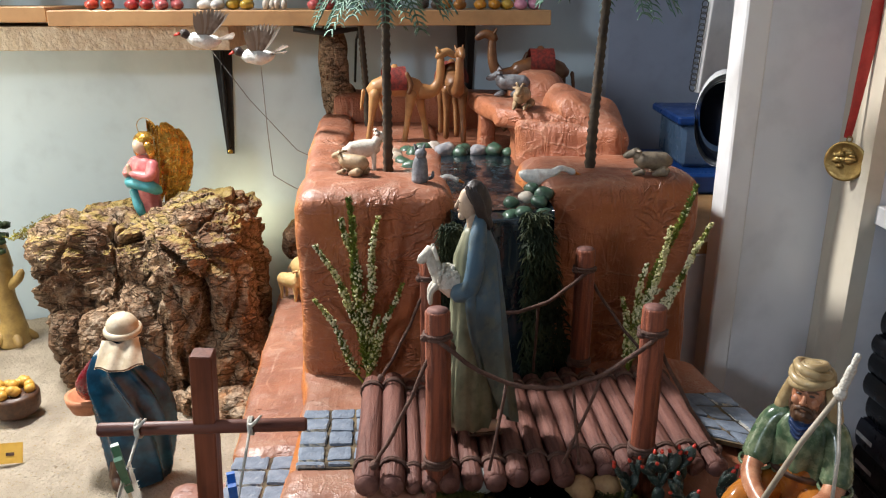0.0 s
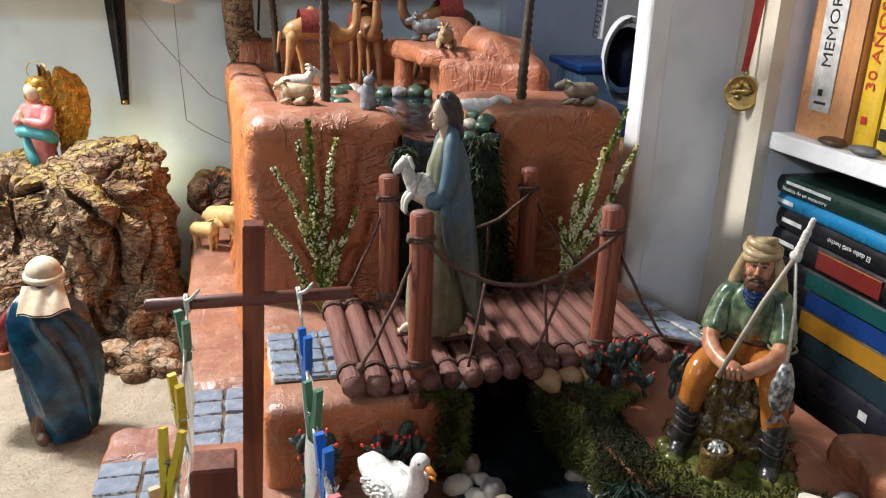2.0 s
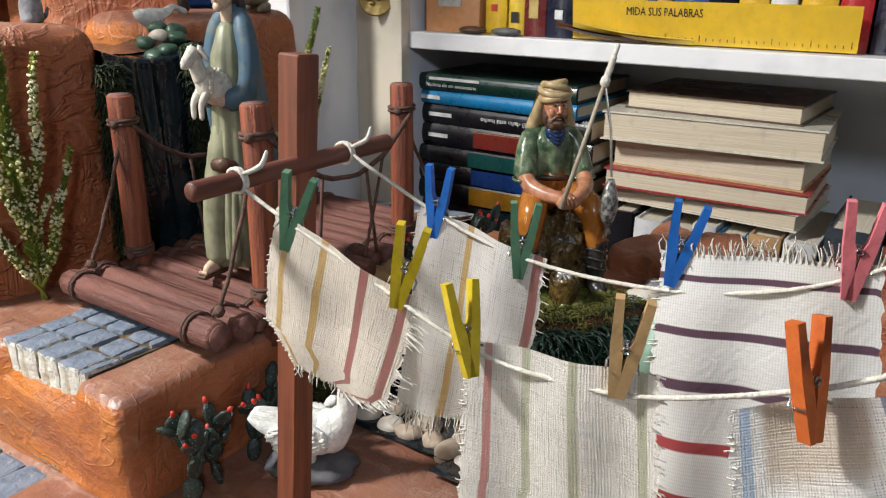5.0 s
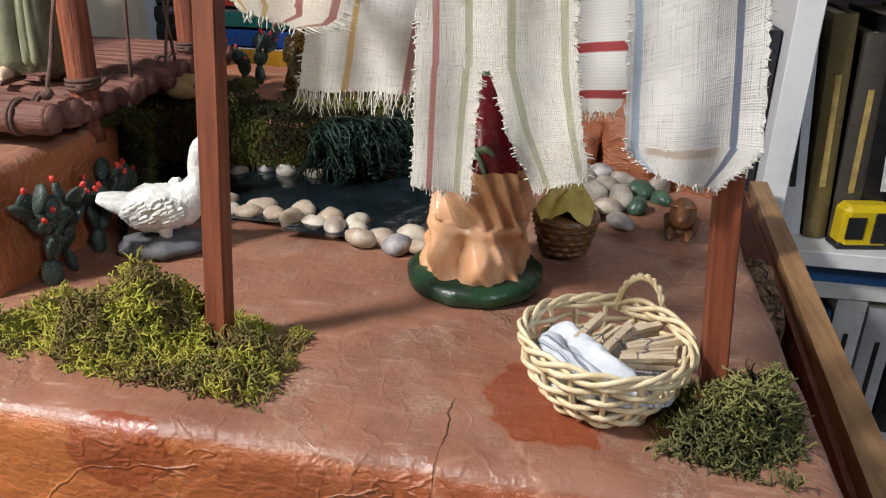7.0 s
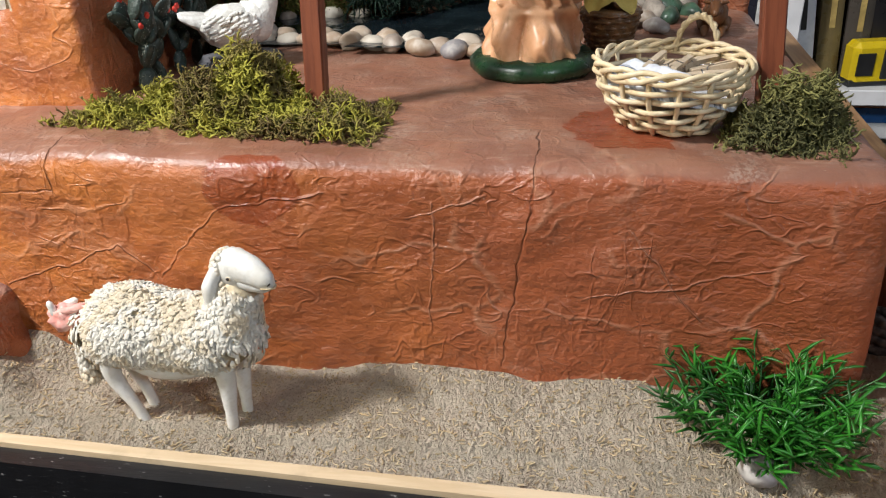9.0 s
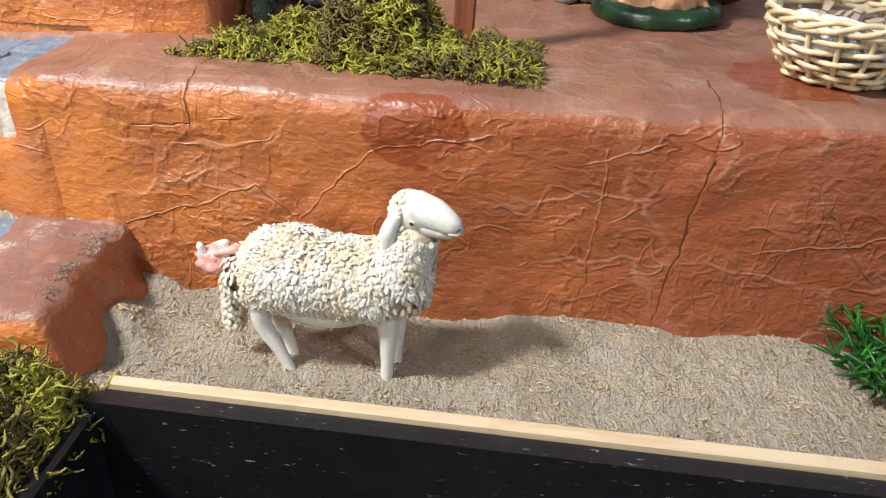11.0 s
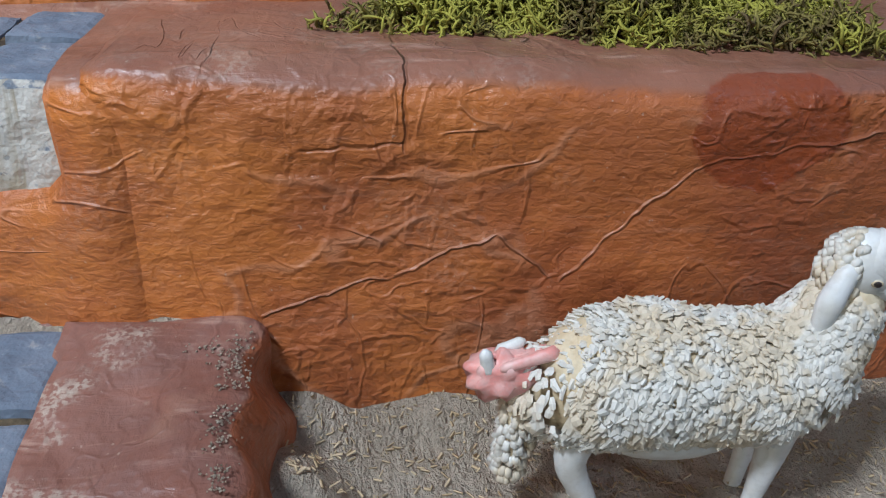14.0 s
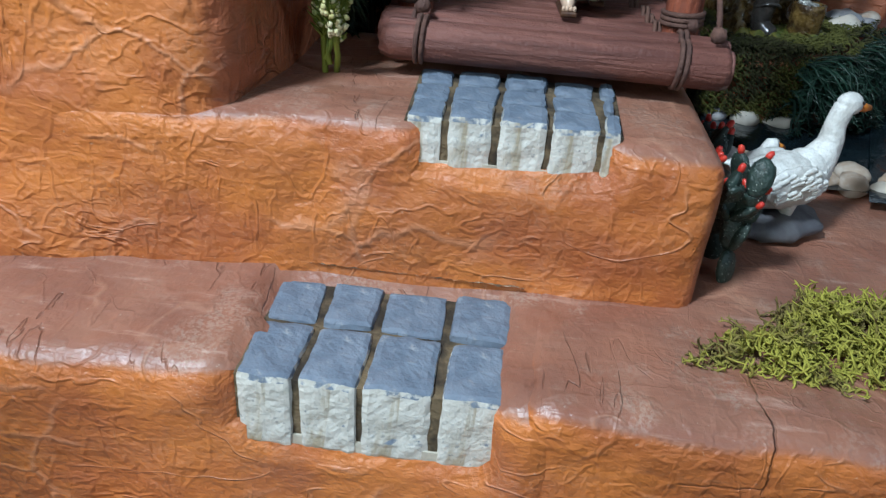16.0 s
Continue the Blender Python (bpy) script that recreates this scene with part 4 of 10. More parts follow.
def draped(name, label, material, top, z0, z1, n, seed, size=0.012):
    """Moss that lies over a bank's edge and hangs down it; top is a run of plan points along the edge, out the way it hangs."""
    rnd = random.Random(seed)
    b = B().use(material)
    pts_, out, deep = top
    for i in range(n):
        t = rnd.random() * (len(pts_) - 1)
        k = min(int(t), len(pts_) - 2)
        p = Vector(pts_[k]).lerp(Vector(pts_[k + 1]), t - k)
        s = rnd.random()
        o2 = Vector(out)
        if s < 0.5:
            w = s / 0.5
            o = Vector((p.x - o2.x * deep * (1 - w), p.y - o2.y * deep * (1 - w), z1 + 0.004 * rnd.random()))
        else:
            w = (s - 0.5) / 0.5
            o = Vector((p.x + o2.x * (0.004 + 0.006 * rnd.random()), p.y + o2.y * (0.004 + 0.006 * rnd.random()), z1 + (z0 - z1) * w))
        a = rnd.uniform(0, 6.28)
        d = Vector((math.cos(a) * 0.6 + o2.x * 0.5, math.sin(a) * 0.6 + o2.y * 0.5, rnd.uniform(-0.8, 0.7)))
        p2 = o + d * size * 0.5
        p3 = p2 + Vector((rnd.uniform(-1, 1), rnd.uniform(-1, 1), rnd.uniform(-1.2, 0.3))) * size * 0.45
        w = size * rnd.uniform(0.05, 0.1)
        b.tube([o, p2, p3], [w, w, w * 0.3], 3, False)
    return single(name, b, label, "moss")


draped("bank_moss", "dark moss hanging over the stream bank", MOSS_BANK, ([(0.072, 0.262), (0.098, 0.262), (0.104, 0.30), (0.104, 0.36)], (0.75, -0.65), 0.03), 0.0, 0.074, 5200, 5, 0.0075)
draped("bank_moss", "dark moss under the stones of the far bank", MOSS_BANK, ([(0.196, 0.34), (0.190, 0.27), (0.200, 0.235), (0.225, 0.225)], (-0.8, -0.5), 0.03), 0.0, 0.070, 5200, 6, 0.0075)
draped("bank_moss", "olive moss strip along the edge of the pool", MOSS_BANK, ([(0.210, 0.262), (0.202, 0.21), (0.206, 0.165), (0.232, 0.128), (0.285, 0.098), (0.335, 0.066)], (-0.75, -0.65), 0.035), 0.010, 0.054, 9500, 7, 0.0075)

# dark fibre grass hanging from the edge into the pool
rnd = random.Random(8)
b = B().use(FIBRE)
edge = [Vector((0.196, 0.165)), Vector((0.222, 0.128)), Vector((0.28, 0.088)), Vector((0.335, 0.05))]
for i in range(620):
    t = rnd.random() * 2.999
    p = edge[int(t)].lerp(edge[int(t) + 1], t - int(t))
    tuft = nz((t * 3, 0, 0), 1.7, 3)
    o = Vector((p.x + rnd.uniform(-0.010, 0.006), p.y + rnd.uniform(-0.010, 0.006), rnd.uniform(0.022, 0.052)))
    d = Vector((-0.5 + 0.5 * tuft + rnd.uniform(-0.6, 0.6), -0.6 + rnd.uniform(-0.6, 0.6), rnd.uniform(0.0, 0.6)))
    run, q = [o], o.copy()
    for k in range(6):
        q = q + d * 0.0062
        d = (d + Vector((rnd.uniform(-0.5, 0.5), rnd.uniform(-0.5, 0.5), -0.42))).normalized()
        q.z = max(q.z, 0.007)
        run.append(q.copy())
    b.tube(run, [0.0008, 0.0010, 0.0010, 0.0009, 0.0008, 0.0006, 0.0003], 3, False)
    for k in range(1, 7):
        for w in (-1, 1):
            leaf = run[k] + Vector((rnd.uniform(-1, 1), rnd.uniform(-1, 1), rnd.uniform(-0.7, 0.5))) * 0.0048
            b.tube([run[k], leaf], [0.0007, 0.0003], 3, False)
single("hanging_grass", b, "dark green fibre grass hanging over the pool's edge", "grass", "stuff")


def cactus(m, seed, pads=9, label="small dark green prickly pear with red buds", size=1.0):
    """Flat pear-shaped pads that grow out of one another, dotted with pale spines; buds sit on the free tips."""
    rnd = random.Random(seed)
    t = thing("cactus", label, "cactus", m, "cacti on the banks")
    grown = [[Vector((0, 0, -0.001)), Vector((rnd.uniform(-0.3, 0.3), 0, 1)).normalized(), 0]]
    for i in range(pads):
        free = [g for g in grown if g[2] < (1 if g is grown[0] else 3)]
        base = min(rnd.sample(free, min(3, len(free))), key=lambda g: g[0].z) if i > 2 else free[-1]
        base[2] += 1
        o, d = base[0], base[1]
        if i:
            d = (d * 0.5 + Vector((rnd.uniform(-1.1, 1.1), rnd.uniform(-0.5, 0.35), rnd.uniform(0.35, 1.0)))).normalized()
        ln = size * rnd.uniform(0.0072, 0.0092)
        wide = ln * rnd.uniform(0.56, 0.68)
        rot = d.to_track_quat("Z", "Y").to_matrix().to_4x4()
        b = B().use(CACTUS)
        b.m = Matrix.Translation(o + d * ln * 0.92) @ rot @ pose(0, 0, 0, 0, 0, rnd.uniform(-40, 40))
        b.ball((0, 0, 0), (wide, wide * 0.5, ln), 14, 0.08, 300, seed)
        b.use(SPINE)
        for k in range(22):
            a, h = rnd.uniform(0, 6.28), rnd.uniform(-0.8, 0.9)
            w = math.sqrt(1 - h * h)
            b.ball((wide * w * math.cos(a), wide * 0.52 * w * math.sin(a), ln * h), 0.00028 * size, 4)
        part("pad", b, t)
        grown.append([o + d * ln * 1.84, d, 0])
    for tip, d, used in grown[2:]:
        if not used and rnd.random() < 0.72:
            b = B().use(BUD)
            b.m = Matrix.Translation(tip + d * 0.0012 * size) @ d.to_track_quat("Z", "Y").to_matrix().to_4x4()
            b.ball((0, 0, 0), (0.0016 * size, 0.0016 * size, 0.0026 * size), 8)
            part("bud", b, t)
    return t


SPINE = paint("pale_spines", (0.40, 0.44, 0.38), (0.30, 0.33, 0.28), 0.7, 60, 0.1, 300)
for i, (x, y, z, k, size) in enumerate(((-0.030, 0.250, 0.0, 14, 1.1), (-0.006, 0.252, 0.0, 14, 1.1), (0.022, 0.253, 0.0, 14, 1.15), (0.046, 0.252, 0.0, 11, 1.1),
                                         (0.236, 0.262, 0.066, 11, 0.95), (0.214, 0.262, 0.066, 8, 0.9), (0.255, 0.272, 0.066, 9, 0.95), (0.280, 0.246, 0.062, 12, 1.05), (0.258, 0.250, 0.062, 9, 0.9))):
    cactus(pose(x, y, z, 0, 0, (8, -20, 14, -6, 30, -15, 20, 0, 12)[i]), 20 + i, k, size=size)


def heather(m, seed, tint, label, stems):
    """A plastic sprig: stems that part from a main one, each (foot height, lean, tip height, thickness of bloom), thick with needles and tiny flowers."""
    rnd = random.Random(seed)
    t = thing("heather_sprig", label, "plant", m, "sprigs by the mountain")
    for s, (z0, lean, H, bloom) in enumerate(stems):
        pts = [Vector((lean * (k / 8) ** 1.15 + 0.0020 * math.sin(1.1 * k + 2 * s), 0.006 * math.sin(s + k * 0.5), z0 + (H - z0) * k / 8)) for k in range(9)]
        stem = part("stem", B().use(STEM).tube(pts, [0.0016 - 0.00013 * k for k in range(9)], 5), t)
        b, f = B().use(STEM), B().use(BLOSSOM_Y if bloom < 0.3 else tint)
        for k in range(int(7600 * (H - z0))):
            u = rnd.random()
            if z0 + (H - z0) * u < 0.022:
                continue
            i = min(int(u * 8), 7)
            o = pts[i].lerp(pts[i + 1], u * 8 - i)
            a = rnd.uniform(0, 6.28)
            d = Vector((math.cos(a), math.sin(a), 0.9)).normalized()
            L = (0.0088 if bloom < 0.3 else 0.0066) * (1.15 - 0.65 * u) * rnd.uniform(0.6, 1.15)
            b.tube([o, o + d * L], [0.0007, 0.0003], 3, False)
            clump = 0.5 + 0.9 * nz((u * 11, s, seed), 1)
            if rnd.random() < bloom * clump * (1.0 if u < 0.9 else 0.4):
                f.ball(tuple(o + d * L * rnd.uniform(0.5, 1.05)), rnd.uniform(0.0008, 0.0017), 5, 0.5, 500)
        part("foliage", b, stem)
        part("bloom", f, stem)
    return t


heather(pose(0.004, 0.452, 0.066, 3, 0, 0), 3, BLOSSOM, "green heather sprig with sparse cream flowers",
        ((0.0, -0.011, 0.203, 0.12), (0.050, -0.040, 0.158, 0.75), (0.050, 0.016, 0.184, 0.75), (0.012, 0.036, 0.114, 0.6), (0.004, -0.046, 0.098, 0.6), (0.085, -0.018, 0.182, 0.55), (0.01, 0.012, 0.085, 0.6)))
heather(pose(0.268, 0.462, 0.066, 2, 0, 8), 4, BLOSSOM, "heather sprig thick with white flowers",
        ((0.0, 0.049, 0.205, 0.15), (0.0, 0.030, 0.165, 1.5), (0.0, 0.072, 0.165, 1.2), (0.03, 0.048, 0.110, 0.9), (0.0, -0.008, 0.090, 0.8), (0.0, 0.012, 0.125, 1.3), (0.06, 0.024, 0.10, 0.5)))

# greenery and stones on the waterfall
rnd = random.Random(12)
for side, x0, x1, top, label in ((0, 0.074, 0.100, 0.235, "dark trailing greenery beside the waterfall"), (1, 0.150, 0.205, 0.245, "green trailing plant over the waterfall's edge")):
    b = B().use(VINE)
    for i in range(2600):
        u = rnd.random()
        z = 0.07 + (top - 0.07) * u
        w = 0.35 + 0.65 * (1 - u) if side else 0.7
        x = (x0 + x1) / 2 + (rnd.random() - 0.5) * (x1 - x0) * w + (0.018 * (0.5 - u) if side else 0)
        o = Vector((x, 0.468 - 0.012 * rnd.random(), z))
        d = Vector((rnd.uniform(-1, 1), rnd.uniform(-1.2, 0.1), rnd.uniform(-1.0, 0.6))) * 0.006
        b.tube([o, o + d, o + d * 1.5 + Vector((0, 0, -0.003))], [0.0009, 0.0008, 0.0003], 3, False)
    single("trailing_plant", b, label, "plant")


def pebble(x, y, z, r, seed, name="pebble", label="rounded river pebble beside the water", group="pebbles by the water", mat=None):
    rnd = random.Random(seed)
    b = B().use(mat or PEBBLE).ball((0, 0, 0), (r * rnd.uniform(0.95, 1.35), r * rnd.uniform(0.8, 1.05), r * rnd.uniform(0.6, 0.85)), 16, 0.3, 70, seed)
    return single(name, b, label, "pebble", "", group, pose(x, y, z + r * 0.55, rnd.uniform(-12, 12), rnd.uniform(-12, 12), rnd.uniform(0, 180)))


row = [(0.102, 0.200), (0.100, 0.183), (0.112, 0.178), (0.101, 0.163), (0.098, 0.148), (0.110, 0.145), (0.094, 0.130), (0.104, 0.122), (0.088, 0.113), (0.090, 0.097), (0.102, 0.101), (0.073, 0.090), (0.078, 0.078), (0.068, 0.064), (0.085, 0.056), (0.070, 0.048)]
for i, (x, y) in enumerate(row):
    pebble(x, y, 0.0, 0.0085 + 0.002 * ((i * 7) % 3) / 2, 40 + i)
for i, (x, y, r) in enumerate(((0.092, 0.238, 0.012), (0.090, 0.268, 0.011), (0.109, 0.262, 0.011), (0.117, 0.226, 0.011), (0.104, 0.222, 0.009), (0.112, 0.244, 0.009), (0.122, 0.21, 0.009),
                                (0.199, 0.271, 0.012), (0.212, 0.250, 0.010), (0.205, 0.212, 0.010), (0.199, 0.19, 0.010), (0.215, 0.185, 0.009), (0.192, 0.232, 0.008), (0.243, 0.255, 0.008), (0.20, 0.168, 0.009),
                                (0.175, -0.075, 0.011), (0.198, -0.087, 0.013), (0.220, -0.10, 0.012), (0.239, -0.118, 0.011), (0.16, -0.06, 0.010), (0.205, -0.065, 0.012), (0.185, -0.098, 0.010), (0.225, -0.075, 0.012), (0.15, -0.085, 0.009), (0.245, -0.09, 0.011), (0.21, -0.118, 0.009), (0.235, -0.055, 0.014), (0.26, -0.07, 0.012))):
    pebble(x, y, 0.0, r, 70 + i, mat=(STONE_P, STONE_GREEN, STONE_P, None)[i % 4] if i > 14 else None)
for i, (x, y, r) in enumerate(((0.330, 0.095, 0.013), (0.312, 0.098, 0.012), (0.342, 0.072, 0.012), (0.325, 0.078, 0.010), (0.300, 0.105, 0.009))):
    pebble(x, y, 0.047, r, 110 + i, label="whitish pebble on the mossy bank")
pebble(0.098, 0.279, 0.071, 0.0125, 3, "egg_stone", "smooth pale blue-grey stone by the bridge", "stones by the bridge", STONE_G)
pebble(0.082, 0.276, 0.071, 0.009, 4, "brown_stone", "small brown stone by the bridge", "stones by the bridge")
for i, (x, y, r) in enumerate(((0.178, 0.272, 0.013), (0.198, 0.276, 0.011), (0.212, 0.278, 0.009))):
    pebble(x, y, 0.068, r, 9 + i, "ochre_stone", "ochre stone at the bridge's end", "stones by the bridge", OCHRE)
ring = [(0.034, 0.775), (0.052, 0.79), (0.07, 0.80), (0.088, 0.806), (0.105, 0.80), (0.126, 0.795), (0.145, 0.785), (0.165, 0.778), (0.185, 0.77), (0.036, 0.74), (0.045, 0.71), (0.055, 0.68), (0.052, 0.65), (0.06, 0.62), (0.06, 0.76), (0.10, 0.785), (0.12, 0.775)]
for i, (x, y) in enumerate(ring):
    pebble(x, y, 0.236, 0.0095 + 0.003 * ((i * 5) % 4) / 3, 130 + i, mat=STONE_GREEN if i % 3 else None, label="pebble round the upper pond", group="pebbles round the upper pond")
for i, (x, y, z, r) in enumerate(((0.165, 0.50, 0.246, 0.009), (0.176, 0.492, 0.244, 0.009), (0.160, 0.485, 0.236, 0.009), (0.170, 0.478, 0.228, 0.009), (0.158, 0.475, 0.218, 0.008), (0.180, 0.480, 0.234, 0.009), (0.150, 0.50, 0.242, 0.008), (0.172, 0.512, 0.252, 0.008), (0.168, 0.474, 0.212, 0.008), (0.178, 0.474, 0.220, 0.008), (0.150, 0.488, 0.232, 0.008), (0.182, 0.50, 0.250, 0.008))):
    pebble(x, y, z, r, 160 + i, mat=STONE_GREEN if i % 4 else None, label="green mottled stone at the waterfall", group="stones at the waterfall")

# ---- figures of the mountain ----
SKIN = paint("painted_skin", (0.52, 0.26, 0.15), (0.34, 0.13, 0.065), 0.3, 130, 0.1, 300)
SKIN_PALE = paint("pale_painted_skin", (0.62, 0.46, 0.33), (0.55, 0.38, 0.26), 0.4, 70, 0.1, 300)
HAIR = paint("black_brown_hair", (0.025, 0.018, 0.016), (0.05, 0.035, 0.03), 0.4, 160, 0.8, 300)
n = N("blue_olive_robe")
down = n.ramp(n.math("ADD", n.axis(n.co, 2), n.math("MULTIPLY", n.math("SUBTRACT", n.noise(40, 4), 0.5), 0.09)), 0.03, 0.135)
col = n.mix(down, (0.105, 0.110, 0.075), (0.060, 0.115, 0.165))
col = n.mix(n.ramp(n.noise(55, 5), 0.46, 0.66, 0, 0.6), col, (0.145, 0.165, 0.135))
col = n.mix(n.ramp(n.noise(90, 4), 0.55, 0.7, 0, 0.5), col, (0.03, 0.045, 0.05))
BLUE_ROBE = n.done(col, 0.5, n.bump(n.noise(260, 4), 0.2, 0.0008), 0, 0.4)
OLIVE_ROBE = paint("olive_cream_tunic", (0.27, 0.27, 0.17), (0.17, 0.175, 0.105), 0.5, 40, 0.15, 200)
LEATHER = paint("brown_leather", (0.10, 0.045, 0.02), (0.05, 0.022, 0.012), 0.45, 90, 0.4, 300)
FLEECE = paint("white_fleece", (0.66, 0.63, 0.55), (0.50, 0.46, 0.38), 0.6, 120, 0.7, 260)
TEAL = paint("glossy_teal_cloak", (0.012, 0.075, 0.135), (0.006, 0.028, 0.055), 0.13, 40, 0.1, 160)
LINEN = paint("cream_linen_paint", (0.62, 0.54, 0.40), (0.48, 0.38, 0.25), 0.4, 60, 0.2, 200)
TERRACOTTA = paint("terracotta", (0.50, 0.20, 0.09), (0.40, 0.15, 0.07), 0.6, 60, 0.2, 250)
GREEN_TUNIC = paint("glazed_green_tunic", (0.045, 0.085, 0.045), (0.17, 0.21, 0.12), 0.22, 110, 0.2, 180)
NAVY = paint("navy_shirt", (0.012, 0.03, 0.09), (0.006, 0.015, 0.05), 0.25, 60, 0.1, 180)
OCHRE_CLOTH = paint("glazed_ochre_trousers", (0.42, 0.16, 0.025), (0.28, 0.09, 0.015), 0.2, 50, 0.2, 180)
BEARD = paint("brown_beard", (0.12, 0.060, 0.030), (0.055, 0.026, 0.014), 0.4, 160, 0.9, 300)
TURBAN = paint("sand_turban", (0.42, 0.32, 0.17), (0.30, 0.21, 0.10), 0.35, 90, 0.3, 220)
GLAZE_ROCK = paint("glazed_brown_rock", (0.035, 0.020, 0.008), (0.14, 0.09, 0.025), 0.25, 120, 1.0, 130, dist=0.003)
GLAZE_GREEN = paint("glazed_green_grass", (0.06, 0.085, 0.02), (0.16, 0.14, 0.03), 0.2, 80, 0.6, 160)
BOOT = paint("dark_grey_boot", (0.05, 0.045, 0.04), (0.025, 0.022, 0.02), 0.25, 80, 0.4, 200)
SILVER = paint("silver_fish", (0.52, 0.52, 0.48), (0.07, 0.07, 0.07), 0.35, 260, 0.5, 420, metal=0.4)
CORD = paint("white_cord", (0.70, 0.67, 0.60), (0.58, 0.54, 0.46), 0.8, 200, 0.7, 900)
GOLD = paint("gold_leaf", (0.72, 0.46, 0.10), (0.42, 0.22, 0.03), 0.28, 130, 0.7, 260, metal=0.75)
PINK = paint("pink_robe", (0.66, 0.24, 0.22), (0.52, 0.14, 0.14), 0.4, 60, 0.1, 200)
AQUA = paint("turquoise_sash", (0.10, 0.42, 0.46), (0.06, 0.28, 0.33), 0.4, 60, 0.1, 200)
ORANGE_SKIRT = paint("peach_orange_skirt", (0.74, 0.45, 0.27), (0.62, 0.32, 0.16), 0.3, 50, 0.2, 160)
RED_BODICE = paint("crimson_bodice", (0.22, 0.012, 0.02), (0.13, 0.006, 0.012), 0.25, 60, 0.2, 200)
KERCHIEF = paint("pale_green_kerchief", (0.30, 0.46, 0.36), (0.22, 0.36, 0.28), 0.35, 60, 0.2, 200)
SAGE = paint("sage_ribbon", (0.22, 0.30, 0.18), (0.15, 0.22, 0.12), 0.4, 60, 0.1, 200)
BASE_GREEN = paint("dark_green_base", (0.018, 0.055, 0.022), (0.008, 0.025, 0.012), 0.3, 70, 0.5, 160)
GOOSE = paint("white_goose_paint", (0.78, 0.78, 0.74), (0.60, 0.59, 0.55), 0.6, 150, 0.9, 240, dist=0.0014)
BEAK = paint("orange_beak", (0.65, 0.25, 0.03), (0.5, 0.16, 0.02), 0.4, 60, 0.1, 200)
CAMEL = paint("carved_olive_wood", (0.50, 0.27, 0.10), (0.36, 0.17, 0.06), 0.4, 30, 0.3, 120)
CAMEL_MID = paint("brown_carved_wood", (0.32, 0.155, 0.06), (0.20, 0.085, 0.03), 0.4, 30, 0.3, 120)
CAMEL_DARK = paint("dark_carved_wood", (0.20, 0.085, 0.03), (0.10, 0.04, 0.018), 0.4, 30, 0.3, 120)
SADDLE = paint("red_saddle_cloth", (0.28, 0.03, 0.02), (0.12, 0.02, 0.015), 0.6, 200, 0.4, 300)
GOAT_GREY = paint("grey_goat", (0.26, 0.27, 0.29), (0.12, 0.12, 0.13), 0.55, 90, 0.7, 230)
GOAT_TAN = paint("tan_kid", (0.42, 0.30, 0.17), (0.26, 0.17, 0.09), 0.55, 90, 0.7, 230)
GOAT_BROWN = paint("brown_grey_goat", (0.24, 0.19, 0.13), (0.13, 0.10, 0.07), 0.55, 90, 0.7, 230)
SHEEP_YELLOW = paint("cream_lamb", (0.66, 0.47, 0.20), (0.52, 0.34, 0.12), 0.6, 100, 0.6, 230)
TRUNK = paint("dark_palm_trunk", (0.03, 0.02, 0.012), (0.07, 0.048, 0.028), 0.8, 90, 0.9, 260)
FROND = leafy("blue_green_frond", (0.10, 0.20, 0.15), (0.16, 0.28, 0.21), (0.06, 0.12, 0.08), 0.6)


def blend(a, b, t):
    return Vector(a).lerp(Vector(b), t)


def limb(b, pts, radii, n=10):
    """A smooth limb through the points, rounded at both ends."""
    ps = [Vector(p) for p in pts]
    out, rad = [], []
    for i in range(len(ps) - 1):
        p0, p1, p2, p3 = ps[max(i - 1, 0)], ps[i], ps[i + 1], ps[min(i + 2, len(ps) - 1)]
        for k in range(5):
            t = k / 5
            out.append(0.5 * (2 * p1 + (p2 - p0) * t + (2 * p0 - 5 * p1 + 4 * p2 - p3) * t * t + (3 * p1 - p0 - 3 * p2 + p3) * t ** 3))
            rad.append(radii[i] + (radii[i + 1] - radii[i]) * t)
    out.append(ps[-1])
    rad.append(radii[-1])
    first, last = (out[0] - out[1]).normalized(), (out[-1] - out[-2]).normalized()
    out = [out[0] + first * rad[0] * 0.8] + out + [out[-1] + last * rad[-1] * 0.8]
    rad = [rad[0] * 0.35] + rad + [rad[-1] * 0.35]
    return b.tube(out, rad, n)


